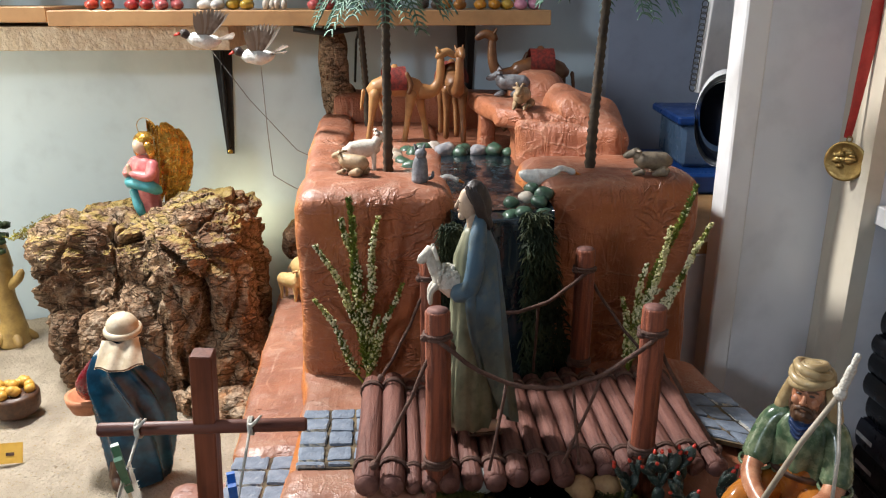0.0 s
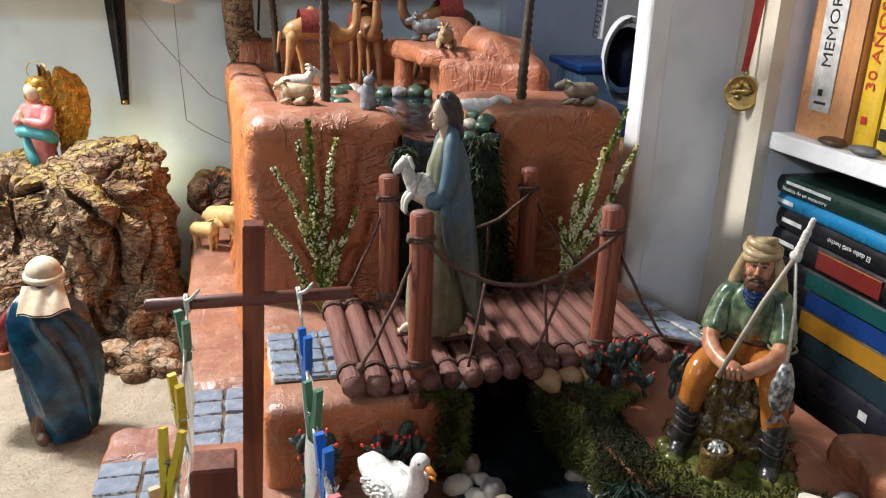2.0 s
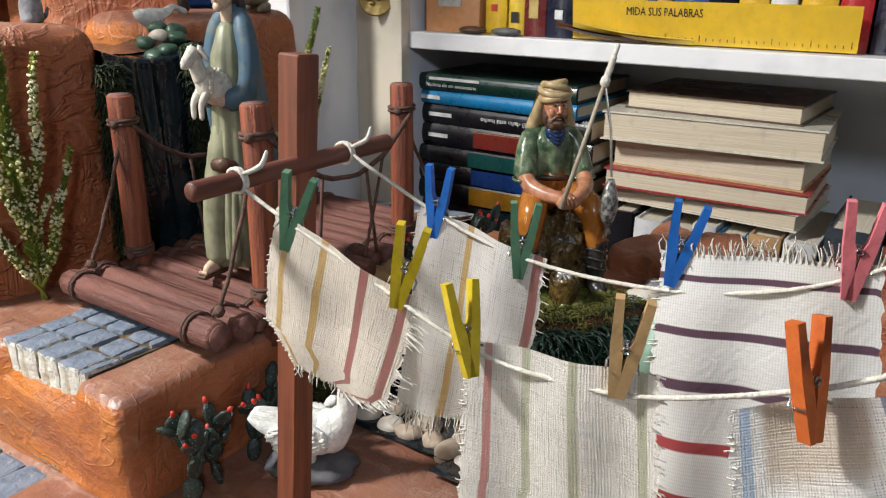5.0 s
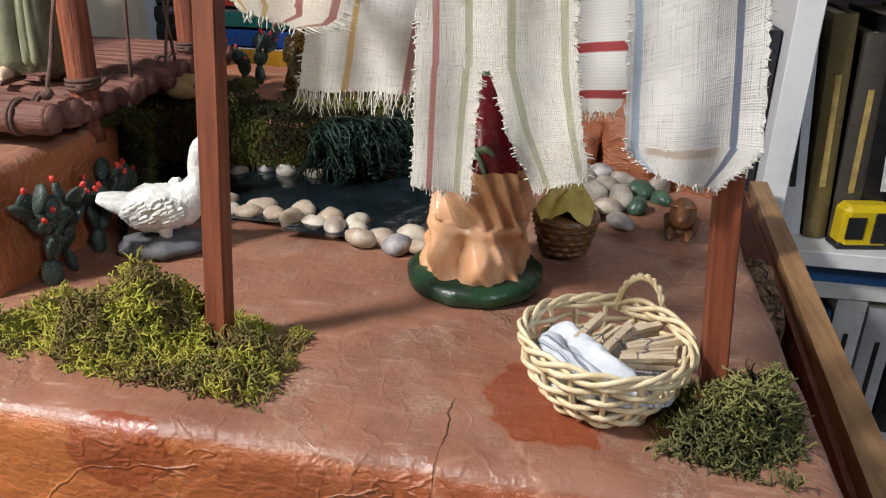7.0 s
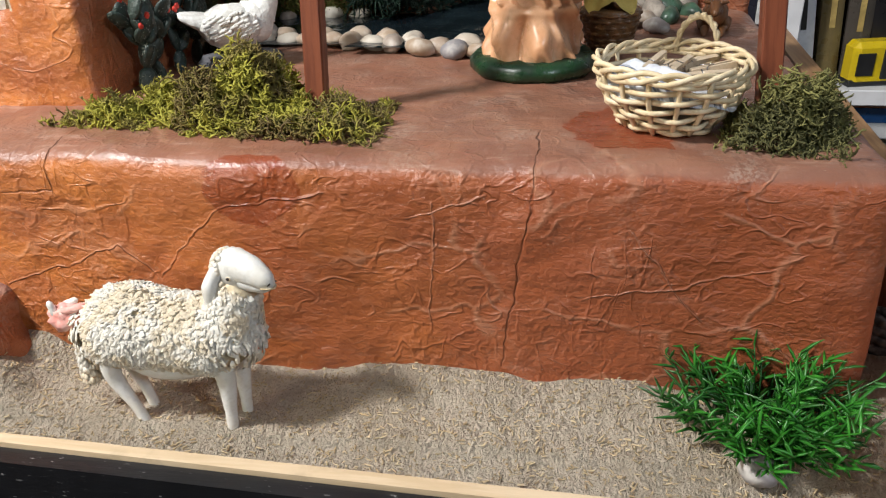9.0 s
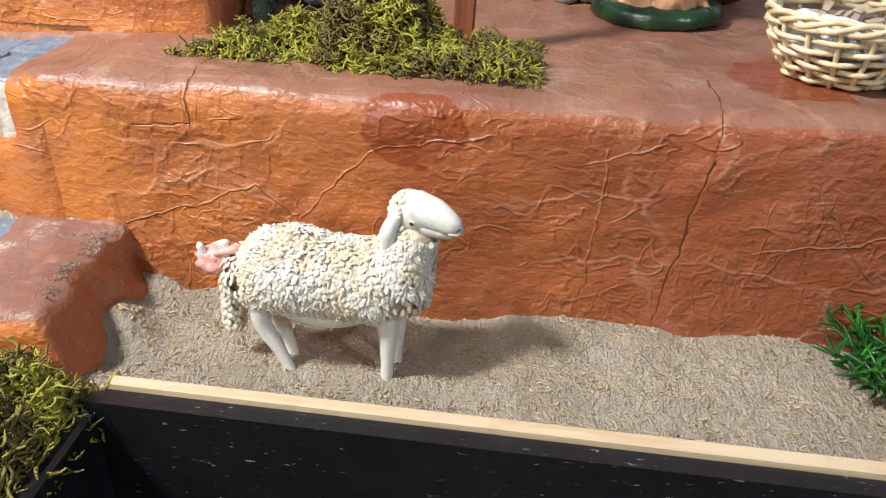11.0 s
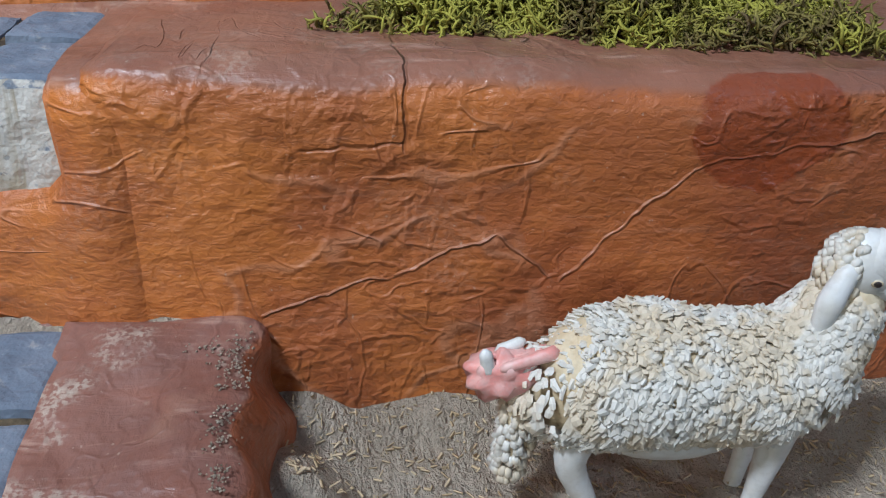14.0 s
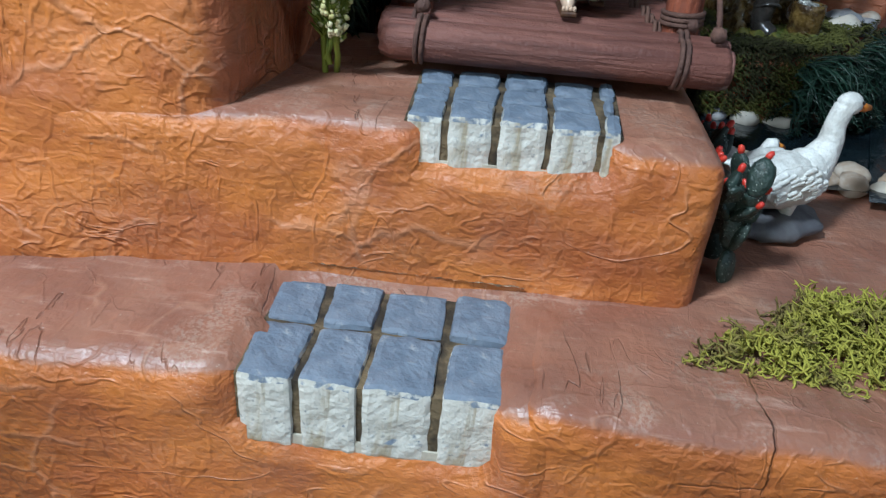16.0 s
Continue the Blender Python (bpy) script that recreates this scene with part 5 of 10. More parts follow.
def shepherd():
    b = B()
    b.use(OLIVE_ROBE).lathe([(0.026, 0.004), (0.029, 0.02), (0.027, 0.06), (0.023, 0.10), (0.022, 0.13), (0.02, 0.15), (0.012, 0.168), (0.008, 0.172)], 48, 0.85, 0.10, 11, (0.002, 0))
    b.use(BLUE_ROBE)

    def cloak(u, v):
        a = math.radians((2 * u - 1) * (122 - 40 * v ** 1.4))
        h = 0.176 - 0.170 * v
        r = 0.0190 + 0.0135 * v ** 0.9 - 0.010 * max(0.0, 0.14 - v) * 7
        f = math.sin(4.2 * a + 1.6 * v + 0.7 * math.sin(3 * a + 2 * v))
        r *= 1 + 0.20 * min(1, v * 1.5) * ((1 - abs(f)) ** 1.6 - 0.35)
        r += 0.0014 * nz((u * 5, v * 3, 0.3), 1.8, 8) * v
        return (0.005 + r * 1.05 * math.cos(a) + 0.012 * v ** 2, r * 1.02 * math.sin(a), h + 0.030 * v ** 2 * abs(2 * u - 1) ** 2.5)
    b.sheet(cloak, 140, 56)
    b.sheet(lambda u, v: tuple(0.93 * c if i < 2 else c for i, c in enumerate(cloak(1 - u, v))), 60, 30)
    for s in (-1, 1):
        limb(b, [(0.006, s * 0.008, 0.176), (0.003, s * 0.0165, 0.166), (0.0, s * 0.0225, 0.148), (-0.006, s * 0.0220, 0.128), (-0.019, s * 0.0135, 0.122)], [0.0070, 0.0092, 0.0094, 0.0086, 0.0070], 16)
        limb(b, [(-0.001, s * 0.0220, 0.146), (-0.005, s * 0.0240, 0.116), (-0.001, s * 0.0245, 0.090), (0.006, s * 0.0255, 0.062)], [0.0040, 0.0056, 0.0046, 0.0020], 14)
    limb(b, [(0.004, -0.006, 0.178), (0.009, 0.0, 0.180), (0.004, 0.006, 0.178)], [0.0050, 0.0056, 0.0050], 12)
    b.use(OLIVE_ROBE)
    limb(b, [(-0.008, 0.004, 0.098), (-0.021, 0.008, 0.062), (-0.025, 0.010, 0.030), (-0.024, 0.010, 0.012)], [0.0145, 0.0130, 0.0125, 0.0130], 18)
    for k in range(5):
        limb(b, [(-0.014 - 0.002 * k, -0.012 + 0.006 * k, 0.092), (-0.021 - 0.002 * k, -0.012 + 0.007 * k, 0.050), (-0.025 - 0.001 * k, -0.014 + 0.008 * k, 0.012)], [0.0020, 0.0036, 0.0042], 10)
    b.use(SKIN_PALE)
    for s in (-1, 1):
        limb(b, [(-0.024, s * 0.011, 0.122), (-0.034, s * 0.004, 0.127)], [0.0042, 0.0034], 8)
    limb(b, [(0.002, 0, 0.166), (-0.001, 0, 0.182)], [0.0068, 0.0060])
    b.ball((-0.0045, 0, 0.191), (0.0105, 0.0088, 0.0125), 20)
    limb(b, [(-0.0135, 0, 0.1945), (-0.0172, 0, 0.1885)], [0.0012, 0.0017], 8)
    b.ball((-0.0110, 0, 0.1815), (0.0040, 0.0045, 0.0036), 12)
    b.ball((-0.0138, 0, 0.1855), (0.0016, 0.0026, 0.0010), 8)
    b.use(HAIR)
    b.ball((0.0020, 0, 0.1975), (0.0118, 0.0112, 0.0112), 24, 0.05, 160)
    limb(b, [(0.0050, 0, 0.2000), (0.0095, 0, 0.1900), (0.0110, 0, 0.1790), (0.0165, 0, 0.1745)], [0.0090, 0.0098, 0.0088, 0.0056], 18)
    for s in (-1, 1):
        for k in range(4):
            limb(b, [(-0.0070 + 0.003 * k, s * (0.0060 + 0.001 * k), 0.2040 - 0.0005 * k), (-0.0010 + 0.003 * k, s * 0.0104, 0.1950 - 0.001 * k), (0.0040 + 0.002 * k, s * 0.0098, 0.1850), (0.0100 + 0.002 * k, s * 0.0070, 0.1745 - 0.001 * k)], [0.0018, 0.0024, 0.0026, 0.0016], 8)
    b.ball((-0.0135, -0.0036, 0.1925), 0.0009, 6)
    b.ball((-0.0135, 0.0036, 0.1925), 0.0009, 6)
    b.use(SKIN_PALE)
    for x, y in ((-0.031, 0.012), (0.014, -0.014)):
        limb(b, [(x + 0.012, y, 0.006), (x, y, 0.005), (x - 0.010, y, 0.003)], [0.0055, 0.0055, 0.004], 10)
        for k in range(4):
            b.ball((x - 0.014, y - 0.004 + 0.0026 * k, 0.002), 0.0017, 6)
    b.use(LEATHER)
    for x, y in ((-0.031, 0.012), (0.014, -0.014)):
        b.box(x - 0.018, x + 0.018, y - 0.006, y + 0.006, -0.002, 0.0008, 0.0008)
    limb(b, [(-0.022, -0.018, 0.078), (-0.03, -0.012, 0.08), (-0.031, 0.0, 0.079)], [0.0040, 0.0055, 0.0042], 10)
    b.use(FLEECE)
    limb(b, [(-0.012, -0.004, 0.130), (-0.026, -0.002, 0.130), (-0.036, 0.0, 0.135)], [0.0100, 0.0112, 0.0084], 14)
    rnd = random.Random(12)
    for k in range(120):
        t_, a_ = rnd.random(), rnd.uniform(0, 6.28)
        r_ = 0.0105 - 0.0018 * t_
        b.ball((-0.012 - 0.024 * t_, -0.002 + r_ * math.cos(a_), 0.130 + 0.005 * t_ + r_ * math.sin(a_)), rnd.uniform(0.0016, 0.0026), 6)
    limb(b, [(-0.037, 0.0, 0.138), (-0.043, 0.0, 0.150)], [0.0072, 0.0062], 12)
    limb(b, [(-0.043, 0, 0.1530), (-0.0540, 0, 0.1470)], [0.0066, 0.0036], 12)
    for s in (-1, 1):
        limb(b, [(-0.040, s * 0.005, 0.157), (-0.037, s * 0.010, 0.150)], [0.0024, 0.0019], 8)
        limb(b, [(-0.036, s * 0.005, 0.128), (-0.043, s * 0.005, 0.122), (-0.044, s * 0.005, 0.113)], [0.0036, 0.0028, 0.0024], 8)
    return single("shepherd_figurine", b, "painted shepherd in a blue cloak carrying a white lamb", "figurine", m=pose(0.096, 0.330, 0.0985, 0, 0, 4) @ Matrix.Diagonal((0.76, 0.74, 1.01, 1)))


shepherd()


def fisherman():
    """He sits on a glazed rock; local -y is the way that he faces."""
    b = B()
    b.use(GLAZE_GREEN)
    b.ball((0, -0.022, 0.004), (0.056, 0.050, 0.016), 48, 0.24, 90, 3)
    for k in range(26):
        a = 2 * math.pi * k / 26
        b.ball((0.051 * math.cos(a), -0.022 + 0.045 * math.sin(a), 0.006 + 0.006 * abs(math.sin(3 * a))), (0.010, 0.009, 0.008), 12, 0.5, 160, k)
    b.use(GLAZE_ROCK)
    b.ball((0.0, 0.006, 0.034), (0.038, 0.030, 0.056), 52, 0.36, 70, 5)
    b.ball((0.002, -0.016, 0.030), (0.030, 0.026, 0.050), 52, 0.42, 85, 9)
    for k, (x, y, z) in enumerate(((-0.036, -0.002, 0.030), (0.038, 0.0, 0.026), (-0.030, 0.012, 0.050), (0.032, 0.014, 0.046), (-0.042, -0.020, 0.016), (0.044, -0.014, 0.016))):
        b.ball((x, y, z), (0.013, 0.012, 0.017), 20, 0.5, 110, 20 + k)
    b.use(OCHRE_CLOTH)
    limb(b, [(0, 0.004, 0.086), (0, 0.003, 0.112)], [0.0205, 0.0185], 20)
    for s in (-1, 1):
        limb(b, [(s * 0.011, 0.002, 0.092), (s * 0.022, -0.020, 0.091), (s * 0.0295, -0.036, 0.084), (s * 0.0325, -0.039, 0.068), (s * 0.0345, -0.039, 0.056)], [0.0130, 0.0132, 0.0128, 0.0108, 0.0100], 16)
    b.use(BOOT)
    for s in (-1, 1):
        x = s * 0.0350
        limb(b, [(x, -0.039, 0.060), (x + s * 0.001, -0.038, 0.040), (x + s * 0.002, -0.037, 0.022), (x + s * 0.003, -0.048, 0.014)], [0.0110, 0.0090, 0.0085, 0.0078], 16)
        for z in (0.052, 0.044, 0.036):
            b.tube([(x + 0.0102 * math.cos(a), -0.0385 + 0.0102 * math.sin(a), z + 0.002 * math.sin(2 * a)) for a in [2 * math.pi * q / 18 for q in range(19)]], 0.0013, 6, False)
    b.use(GREEN_TUNIC)
    b.m = pose(0, 0.003, 0.0)
    b.lathe([(0.0215, 0.104), (0.0235, 0.108), (0.0235, 0.118), (0.0240, 0.130), (0.0235, 0.139), (0.0190, 0.1455), (0.0125, 0.150), (0.0085, 0.152)], 60, 0.72, 0.10, 11)
    b.at()
    for s in (-1, 1):
        limb(b, [(s * 0.0120, 0.003, 0.1440), (s * 0.0205, 0.001, 0.1395), (s * 0.0255, -0.004, 0.1280), (s * 0.0280, -0.010, 0.1130)], [0.0080, 0.0095, 0.0100, 0.0112], 18)
        b.tube([(s * 0.0285 + 0.0112 * math.cos(a), -0.011 + 0.0108 * math.sin(a), 0.1085) for a in [2 * math.pi * q / 22 for q in range(23)]], 0.0013, 6, False)
    b.use(SKIN)
    for s, end in ((-1, (-0.0065, -0.0500, 0.1000)), (1, (0.0030, -0.0485, 0.0955))):
        limb(b, [(s * 0.0285, -0.010, 0.112), (s * 0.0265, -0.024, 0.1045), (s * 0.0170, -0.039, 0.1010), end], [0.0078, 0.0074, 0.0063, 0.0056], 14)
    b.ball((-0.0040, -0.0520, 0.0985), (0.0092, 0.0072, 0.0075), 14, 0.14, 200)
    for k in range(4):
        limb(b, [(-0.0105 + 0.0040 * k, -0.0570, 0.1020), (-0.0095 + 0.0040 * k, -0.0595, 0.0985), (-0.0085 + 0.0040 * k, -0.0570, 0.0950)], [0.0017, 0.0018, 0.0014], 8)
    limb(b, [(0, 0.000, 0.146), (0, -0.003, 0.156)], [0.0075, 0.0070], 12)
    b.ball((0.0, -0.0045, 0.1650), (0.0112, 0.0118, 0.0145), 24)
    limb(b, [(0, -0.0160, 0.1685), (0, -0.0182, 0.1640)], [0.0013, 0.0021], 8)
    for s in (-1, 1):
        b.ball((s * 0.0058, -0.0130, 0.1635), (0.0038, 0.0030, 0.0038), 12)
        b.ball((s * 0.0018, -0.0172, 0.1632), (0.0013, 0.0013, 0.0011), 8)
    b.use(BEARD)
    b.ball((0.0, -0.0085, 0.1540), (0.0098, 0.0088, 0.0080), 26, 0.26, 320)
    for s in (-1, 1):
        b.ball((s * 0.0092, -0.0050, 0.1600), (0.0030, 0.0055, 0.0085), 14, 0.25, 300)
        limb(b, [(s * 0.0006, -0.0172, 0.1606), (s * 0.0042, -0.0158, 0.1590), (s * 0.0062, -0.0135, 0.1555)], [0.0014, 0.0015, 0.0010], 8)
        limb(b, [(s * 0.0018, -0.0160, 0.1716), (s * 0.0050, -0.0152, 0.1724), (s * 0.0076, -0.0128, 0.1708)], [0.0009, 0.0011, 0.0006], 6)
    b.use(HAIR)
    for s in (-1, 1):
        b.ball((s * 0.0043, -0.0152, 0.1690), (0.0023, 0.0009, 0.0009), 8)
    b.use(SKIN).ball((0, -0.0158, 0.1583), (0.0029, 0.0014, 0.0010), 8)
    b.use(TURBAN)
    for k, (z, r, tilt) in enumerate(((0.1752, 0.0128, 0.7), (0.1790, 0.0132, -0.6), (0.1825, 0.0112, 0.8), (0.1850, 0.0080, -0.5))):
        b.tube([(r * math.cos(a), -0.003 + r * 1.04 * math.sin(a), z + 0.0035 * tilt * math.cos(a + 1.3 * k)) for a in [2 * math.pi * q / 28 for q in range(29)]], 0.0030, 8, False)
    b.ball((0, -0.003, 0.179), (0.0128, 0.0130, 0.0085), 20, 0.06, 120)
    for s in (-1, 1):
        limb(b, [(s * 0.0118, -0.001, 0.173), (s * 0.0150, 0.001, 0.162), (s * 0.0185, 0.003, 0.149), (s * 0.0170, 0.000, 0.1415)], [0.0040, 0.0052, 0.0058, 0.0025], 12)
    b.sheet(lambda u, v: ((u - 0.5) * (0.026 + 0.016 * v), 0.010 + 0.008 * v + 0.0015 * math.sin(14 * u), 0.176 - 0.036 * v), 16, 8)
    b.use(NAVY)
    b.ball((0, -0.0085, 0.1455), (0.0100, 0.0070, 0.0085), 16, 0.1, 200)
    for k in range(3):
        limb(b, [(-0.0075 + 0.001 * k, -0.0120 - 0.001 * k, 0.1470 - 0.003 * k), (0, -0.0160 - 0.0005 * k, 0.1440 - 0.003 * k), (0.0075 - 0.001 * k, -0.0120 - 0.001 * k, 0.1470 - 0.003 * k)], [0.0016, 0.0018, 0.0016], 8)
    b.use(LEATHER)
    b.tube([(0.0222 * math.cos(a), 0.003 + 0.0172 * math.sin(a), 0.1085 + 0.0008 * math.sin(2 * a)) for a in [2 * math.pi * q / 28 for q in range(29)]], 0.0026, 8, False)
    b.use(GLAZE_ROCK)
    b.m = pose(-0.004, -0.060, 0.014)
    b.lathe([(0.0115, 0.0), (0.0130, 0.004), (0.0135, 0.020), (0.0130, 0.024), (0.0105, 0.024), (0.0100, 0.019)], 32, 1.0, 0.05, 16)
    b.use(SILVER)
    for k in range(7):
        a = 0.9 * k
        limb(b, [(0.006 * math.cos(a), 0.006 * math.sin(a), 0.022), (-0.004 * math.cos(a), 0.005 - 0.004 * math.sin(a), 0.0245)], [0.0026, 0.0018], 8)
    b.at()
    return single("fisherman_figurine", b, "glazed seated fisherman in green tunic and turban on a rock", "figurine", m=pose(0.299, 0.186, 0.042, 0, 0, -42) @ Matrix.Diagonal((0.87, 0.90, 0.975, 1)))


fisherman()
rod = thing("fishing_rod", "thin wooden rod wound with white cord, a fish on its line", "fishing rod")
tip, grip, knot = Vector((0.289, 0.131, 0.255)), Vector((0.2535, 0.152, 0.135)), Vector((0.2875, 0.1385, 0.228))
part("rod", B().use(paint("pale_reed", (0.42, 0.37, 0.28), (0.33, 0.27, 0.2), 0.5, 90, 0.2, 300)).tube([grip, blend(grip, tip, 0.5), knot], [0.0019, 0.0017, 0.0016], 8), rod)
b = B().use(CORD)
for i in range(16):
    p = blend(knot, tip, i / 15)
    b.ball(tuple(p), 0.0028 + 0.0012 * (i in (0, 1)) - 0.0009 * (i > 10), 8, 0.2, 500, i)
part("cord_winding", b, rod, "white cord wound round the tip")
fish_at = Vector((0.287, 0.127, 0.157))
part("fishing_line", B().use(CORD).tube([knot, blend(knot, fish_at, 0.5) + Vector((0.001, -0.002, 0)), fish_at], 0.0011, 6), rod)
b = B().use(SILVER)
b.m = pose(*fish_at) @ pose(0, 0, -0.021)
b.lathe([(0.0022, -0.020), (0.006, -0.014), (0.0088, -0.006), (0.0085, 0.003), (0.006, 0.012), (0.0035, 0.019)], 16, 0.75)
b.sheet(lambda u, v: ((u - 0.5) * 0.013 * (0.4 + v), 0.0, -0.018 - 0.009 * v), 4, 3)
part("fish", b, rod, "silver fish with dark spots")


def kneeling_woman():
    """The washerwoman; local +x is the way that she leans."""
    b = B()
    b.use(BASE_GREEN).lathe([(0.040, 0.0), (0.043, 0.003), (0.043, 0.008), (0.039, 0.012), (0.005, 0.013)], 34, 0.98, 0.02, 9)
    b.use(ORANGE_SKIRT)
    def skirt(u, v):
        a = 2 * math.pi * u
        off = (a - math.pi + 0.12)
        if v < 0.52:
            w = v / 0.52
            r = 0.0310 - 0.0045 * w + 0.0025 * math.exp(-((w - 0.92) / 0.12) ** 2)
            r += 0.0016 * math.sin(11 * a + 2 * math.sin(3 * a)) * (1 - w) ** 2
            for side, lift, size in ((-0.40, 0.44, 0.0085), (0.38, 0.38, 0.0092)):
                lump = math.exp(-((off - side - 0.12 * (w - 0.4)) / 0.25) ** 2 - ((w - lift) / 0.34) ** 2)
                r += size * lump ** 0.8
            r -= 0.0085 * math.exp(-((off + 0.01 + 0.10 * math.sin(4 * w)) / 0.11) ** 2) * math.sin(math.pi * min(1, w + 0.1))
            f = math.sin(5.0 * a + 3.4 * w + 1.3 * math.sin(2 * a))
            r += 0.0040 * (1 - abs(f)) ** 1.5 * min(1, abs(off) / 0.8) + 0.0009 * math.sin(23 * a + 6 * w) * (1 - w)
        else:
            w = (v - 0.52) / 0.48
            r = 0.0292 - 0.0032 * w ** 2
            f = math.sin(7.5 * a + 5.2 * w + 0.9 * math.sin(3 * a + 1))
            r += (0.0062 - 0.0020 * w) * ((1 - abs(f)) ** 0.8 - 0.5)
            f = math.sin(9.0 * a - 1.8 * w)
            r += 0.0012 * w * f
        r += 0.0018 * nz((math.cos(a), math.sin(a), v * 2.5), 2.6, 5)
        return (0.006 * v + r * math.cos(a), r * math.sin(a) - 0.005 * v * v, 0.010 + 0.066 * v)
    b.sheet(skirt, 150, 64)
    b.use(RED_BODICE)
    b.sheet(lambda u, v: (0.006 + (0.0235 - 0.0050 * v + 0.0010 * math.sin(22 * math.pi * u) * (1 - v)) * math.cos(2 * math.pi * u), -0.005 + (0.0235 - 0.0050 * v + 0.0010 * math.sin(22 * math.pi * u) * (1 - v)) * math.sin(2 * math.pi * u), 0.0705 + 0.017 * v), 90, 8)
    limb(b, [(0.004, -0.005, 0.070), (0.008, -0.004, 0.090), (0.018, 0, 0.112), (0.024, 0, 0.122)], [0.0185, 0.0178, 0.019, 0.013], 20)
    b.use(SAGE)
    b.tube([(0.006 + 0.0185 * math.cos(a), 0.0185 * math.sin(a), 0.086 + 0.001 * math.sin(a)) for a in [2 * math.pi * q / 22 for q in range(23)]], 0.0015, 6, False)
    for s in (-1, 1):
        limb(b, [(-0.013, 0, 0.087), (-0.015, s * 0.006, 0.089), (-0.013, s * 0.010, 0.085)], [0.0016, 0.0020, 0.0013], 6)
        limb(b, [(-0.013, 0, 0.086), (-0.0158, s * 0.004, 0.080), (-0.0178, s * 0.007, 0.073)], [0.0014, 0.0017, 0.0013], 6)
    b.use(SKIN)
    for s in (-1, 1):
        limb(b, [(0.020, s * 0.018, 0.112), (0.032, s * 0.022, 0.092), (0.050, s * 0.014, 0.072)], [0.0085, 0.0075, 0.0055], 10)
    limb(b, [(0.024, 0, 0.122), (0.030, 0, 0.134)], [0.0065, 0.006])
    b.ball((0.034, 0, 0.144), (0.012, 0.0105, 0.013), 16)
    b.use(KERCHIEF).ball((0.031, 0, 0.149), (0.0145, 0.0135, 0.0135), 18, 0.05, 90)
    limb(b, [(0.022, 0, 0.148), (0.014, 0, 0.136), (0.010, 0, 0.124)], [0.009, 0.008, 0.004], 10)
    return single("washerwoman_figurine", b, "kneeling washerwoman in peach-orange skirt and crimson bodice", "figurine", m=pose(0.038, 0.006, 0.0, 0, 0, -4))


kneeling_woman()


def cloaked_woman():
    b = B()
    b.use(TEAL)

    def cape(u, v):
        a = 2 * math.pi * u
        prof = ((0.033, 0.0), (0.036, 0.02), (0.039, 0.06), (0.042, 0.10), (0.042, 0.13), (0.037, 0.152), (0.027, 0.170), (0.012, 0.186))
        t = v * 6.999
        i = int(t)
        r, z = (Vector(prof[i]).lerp(Vector(prof[i + 1]), t - i))
        f = math.sin(4 * a + 6.5 * v + 0.9 * math.sin(2 * a + 3 * v))
        sharp = (1 - abs(f)) ** 1.5
        r *= 1 + (0.09 + 0.22 * min(1, 3.2 * v * (1.05 - v))) * (sharp - 0.35) + 0.03 * math.sin(3 * a + 1)
        return (r * math.cos(a) + 0.004 * math.sin(5 * v), 0.76 * r * math.sin(a), z)
    b.sheet(cape, 140, 60)
    b.use(LINEN)
    b.ball((0.002, 0.004, 0.200), (0.0185, 0.0175, 0.0185), 20, 0.03, 60)
    b.tube([(0.002 + 0.0175 * math.cos(a), 0.004 + 0.017 * math.sin(a), 0.197 + 0.003 * math.sin(a)) for a in [2 * math.pi * q / 22 for q in range(23)]], 0.0045, 8, False)
    b.sheet(lambda u, v: ((u - 0.5) * (0.040 + 0.014 * v), -0.016 - 0.022 * v + 0.010 * (2 * u - 1) ** 2 - 0.0016 * math.sin(16 * u + 3 * v), 0.190 - 0.026 * v + 0.0015 * math.sin(9 * u)), 30, 12)
    b.use(LEATHER)
    b.sheet(lambda u, v: ((u - 0.5) * 0.052, -0.0384 + 0.010 * (2 * u - 1) ** 2 - 0.0016 * math.sin(16 * u + 3), 0.1665 + 0.0015 * math.sin(9 * u) - 0.002 * v), 30, 1)
    b.use(SKIN).ball((0.002, 0.014, 0.196), (0.013, 0.011, 0.014), 14)
    b.use(LEATHER)
    limb(b, [(-0.018, -0.010, 0.030), (-0.022, -0.016, 0.012), (-0.020, -0.028, 0.006)], [0.010, 0.009, 0.007], 12)
    limb(b, [(-0.022, -0.006, 0.028), (-0.026, -0.012, 0.010)], [0.010, 0.008], 12)
    b.use(RED_BODICE)
    limb(b, [(-0.028, 0.010, 0.155), (-0.050, 0.018, 0.125), (-0.052, 0.030, 0.105)], [0.012, 0.013, 0.010], 12)
    b.use(TERRACOTTA)
    b.m = pose(-0.056, 0.036, 0.078)
    b.lathe([(0.014, 0), (0.021, 0.004), (0.026, 0.016), (0.027, 0.024), (0.022, 0.024), (0.016, 0.012)], 24)
    b.at()
    return single("cloaked_woman_figurine", b, "figure in a glossy teal cloak and cream headscarf, seen from behind", "figurine", m=pose(-0.288, 0.605, -0.127, 0, 0, 8) @ Matrix.Scale(1.0, 4))


cloaked_woman()


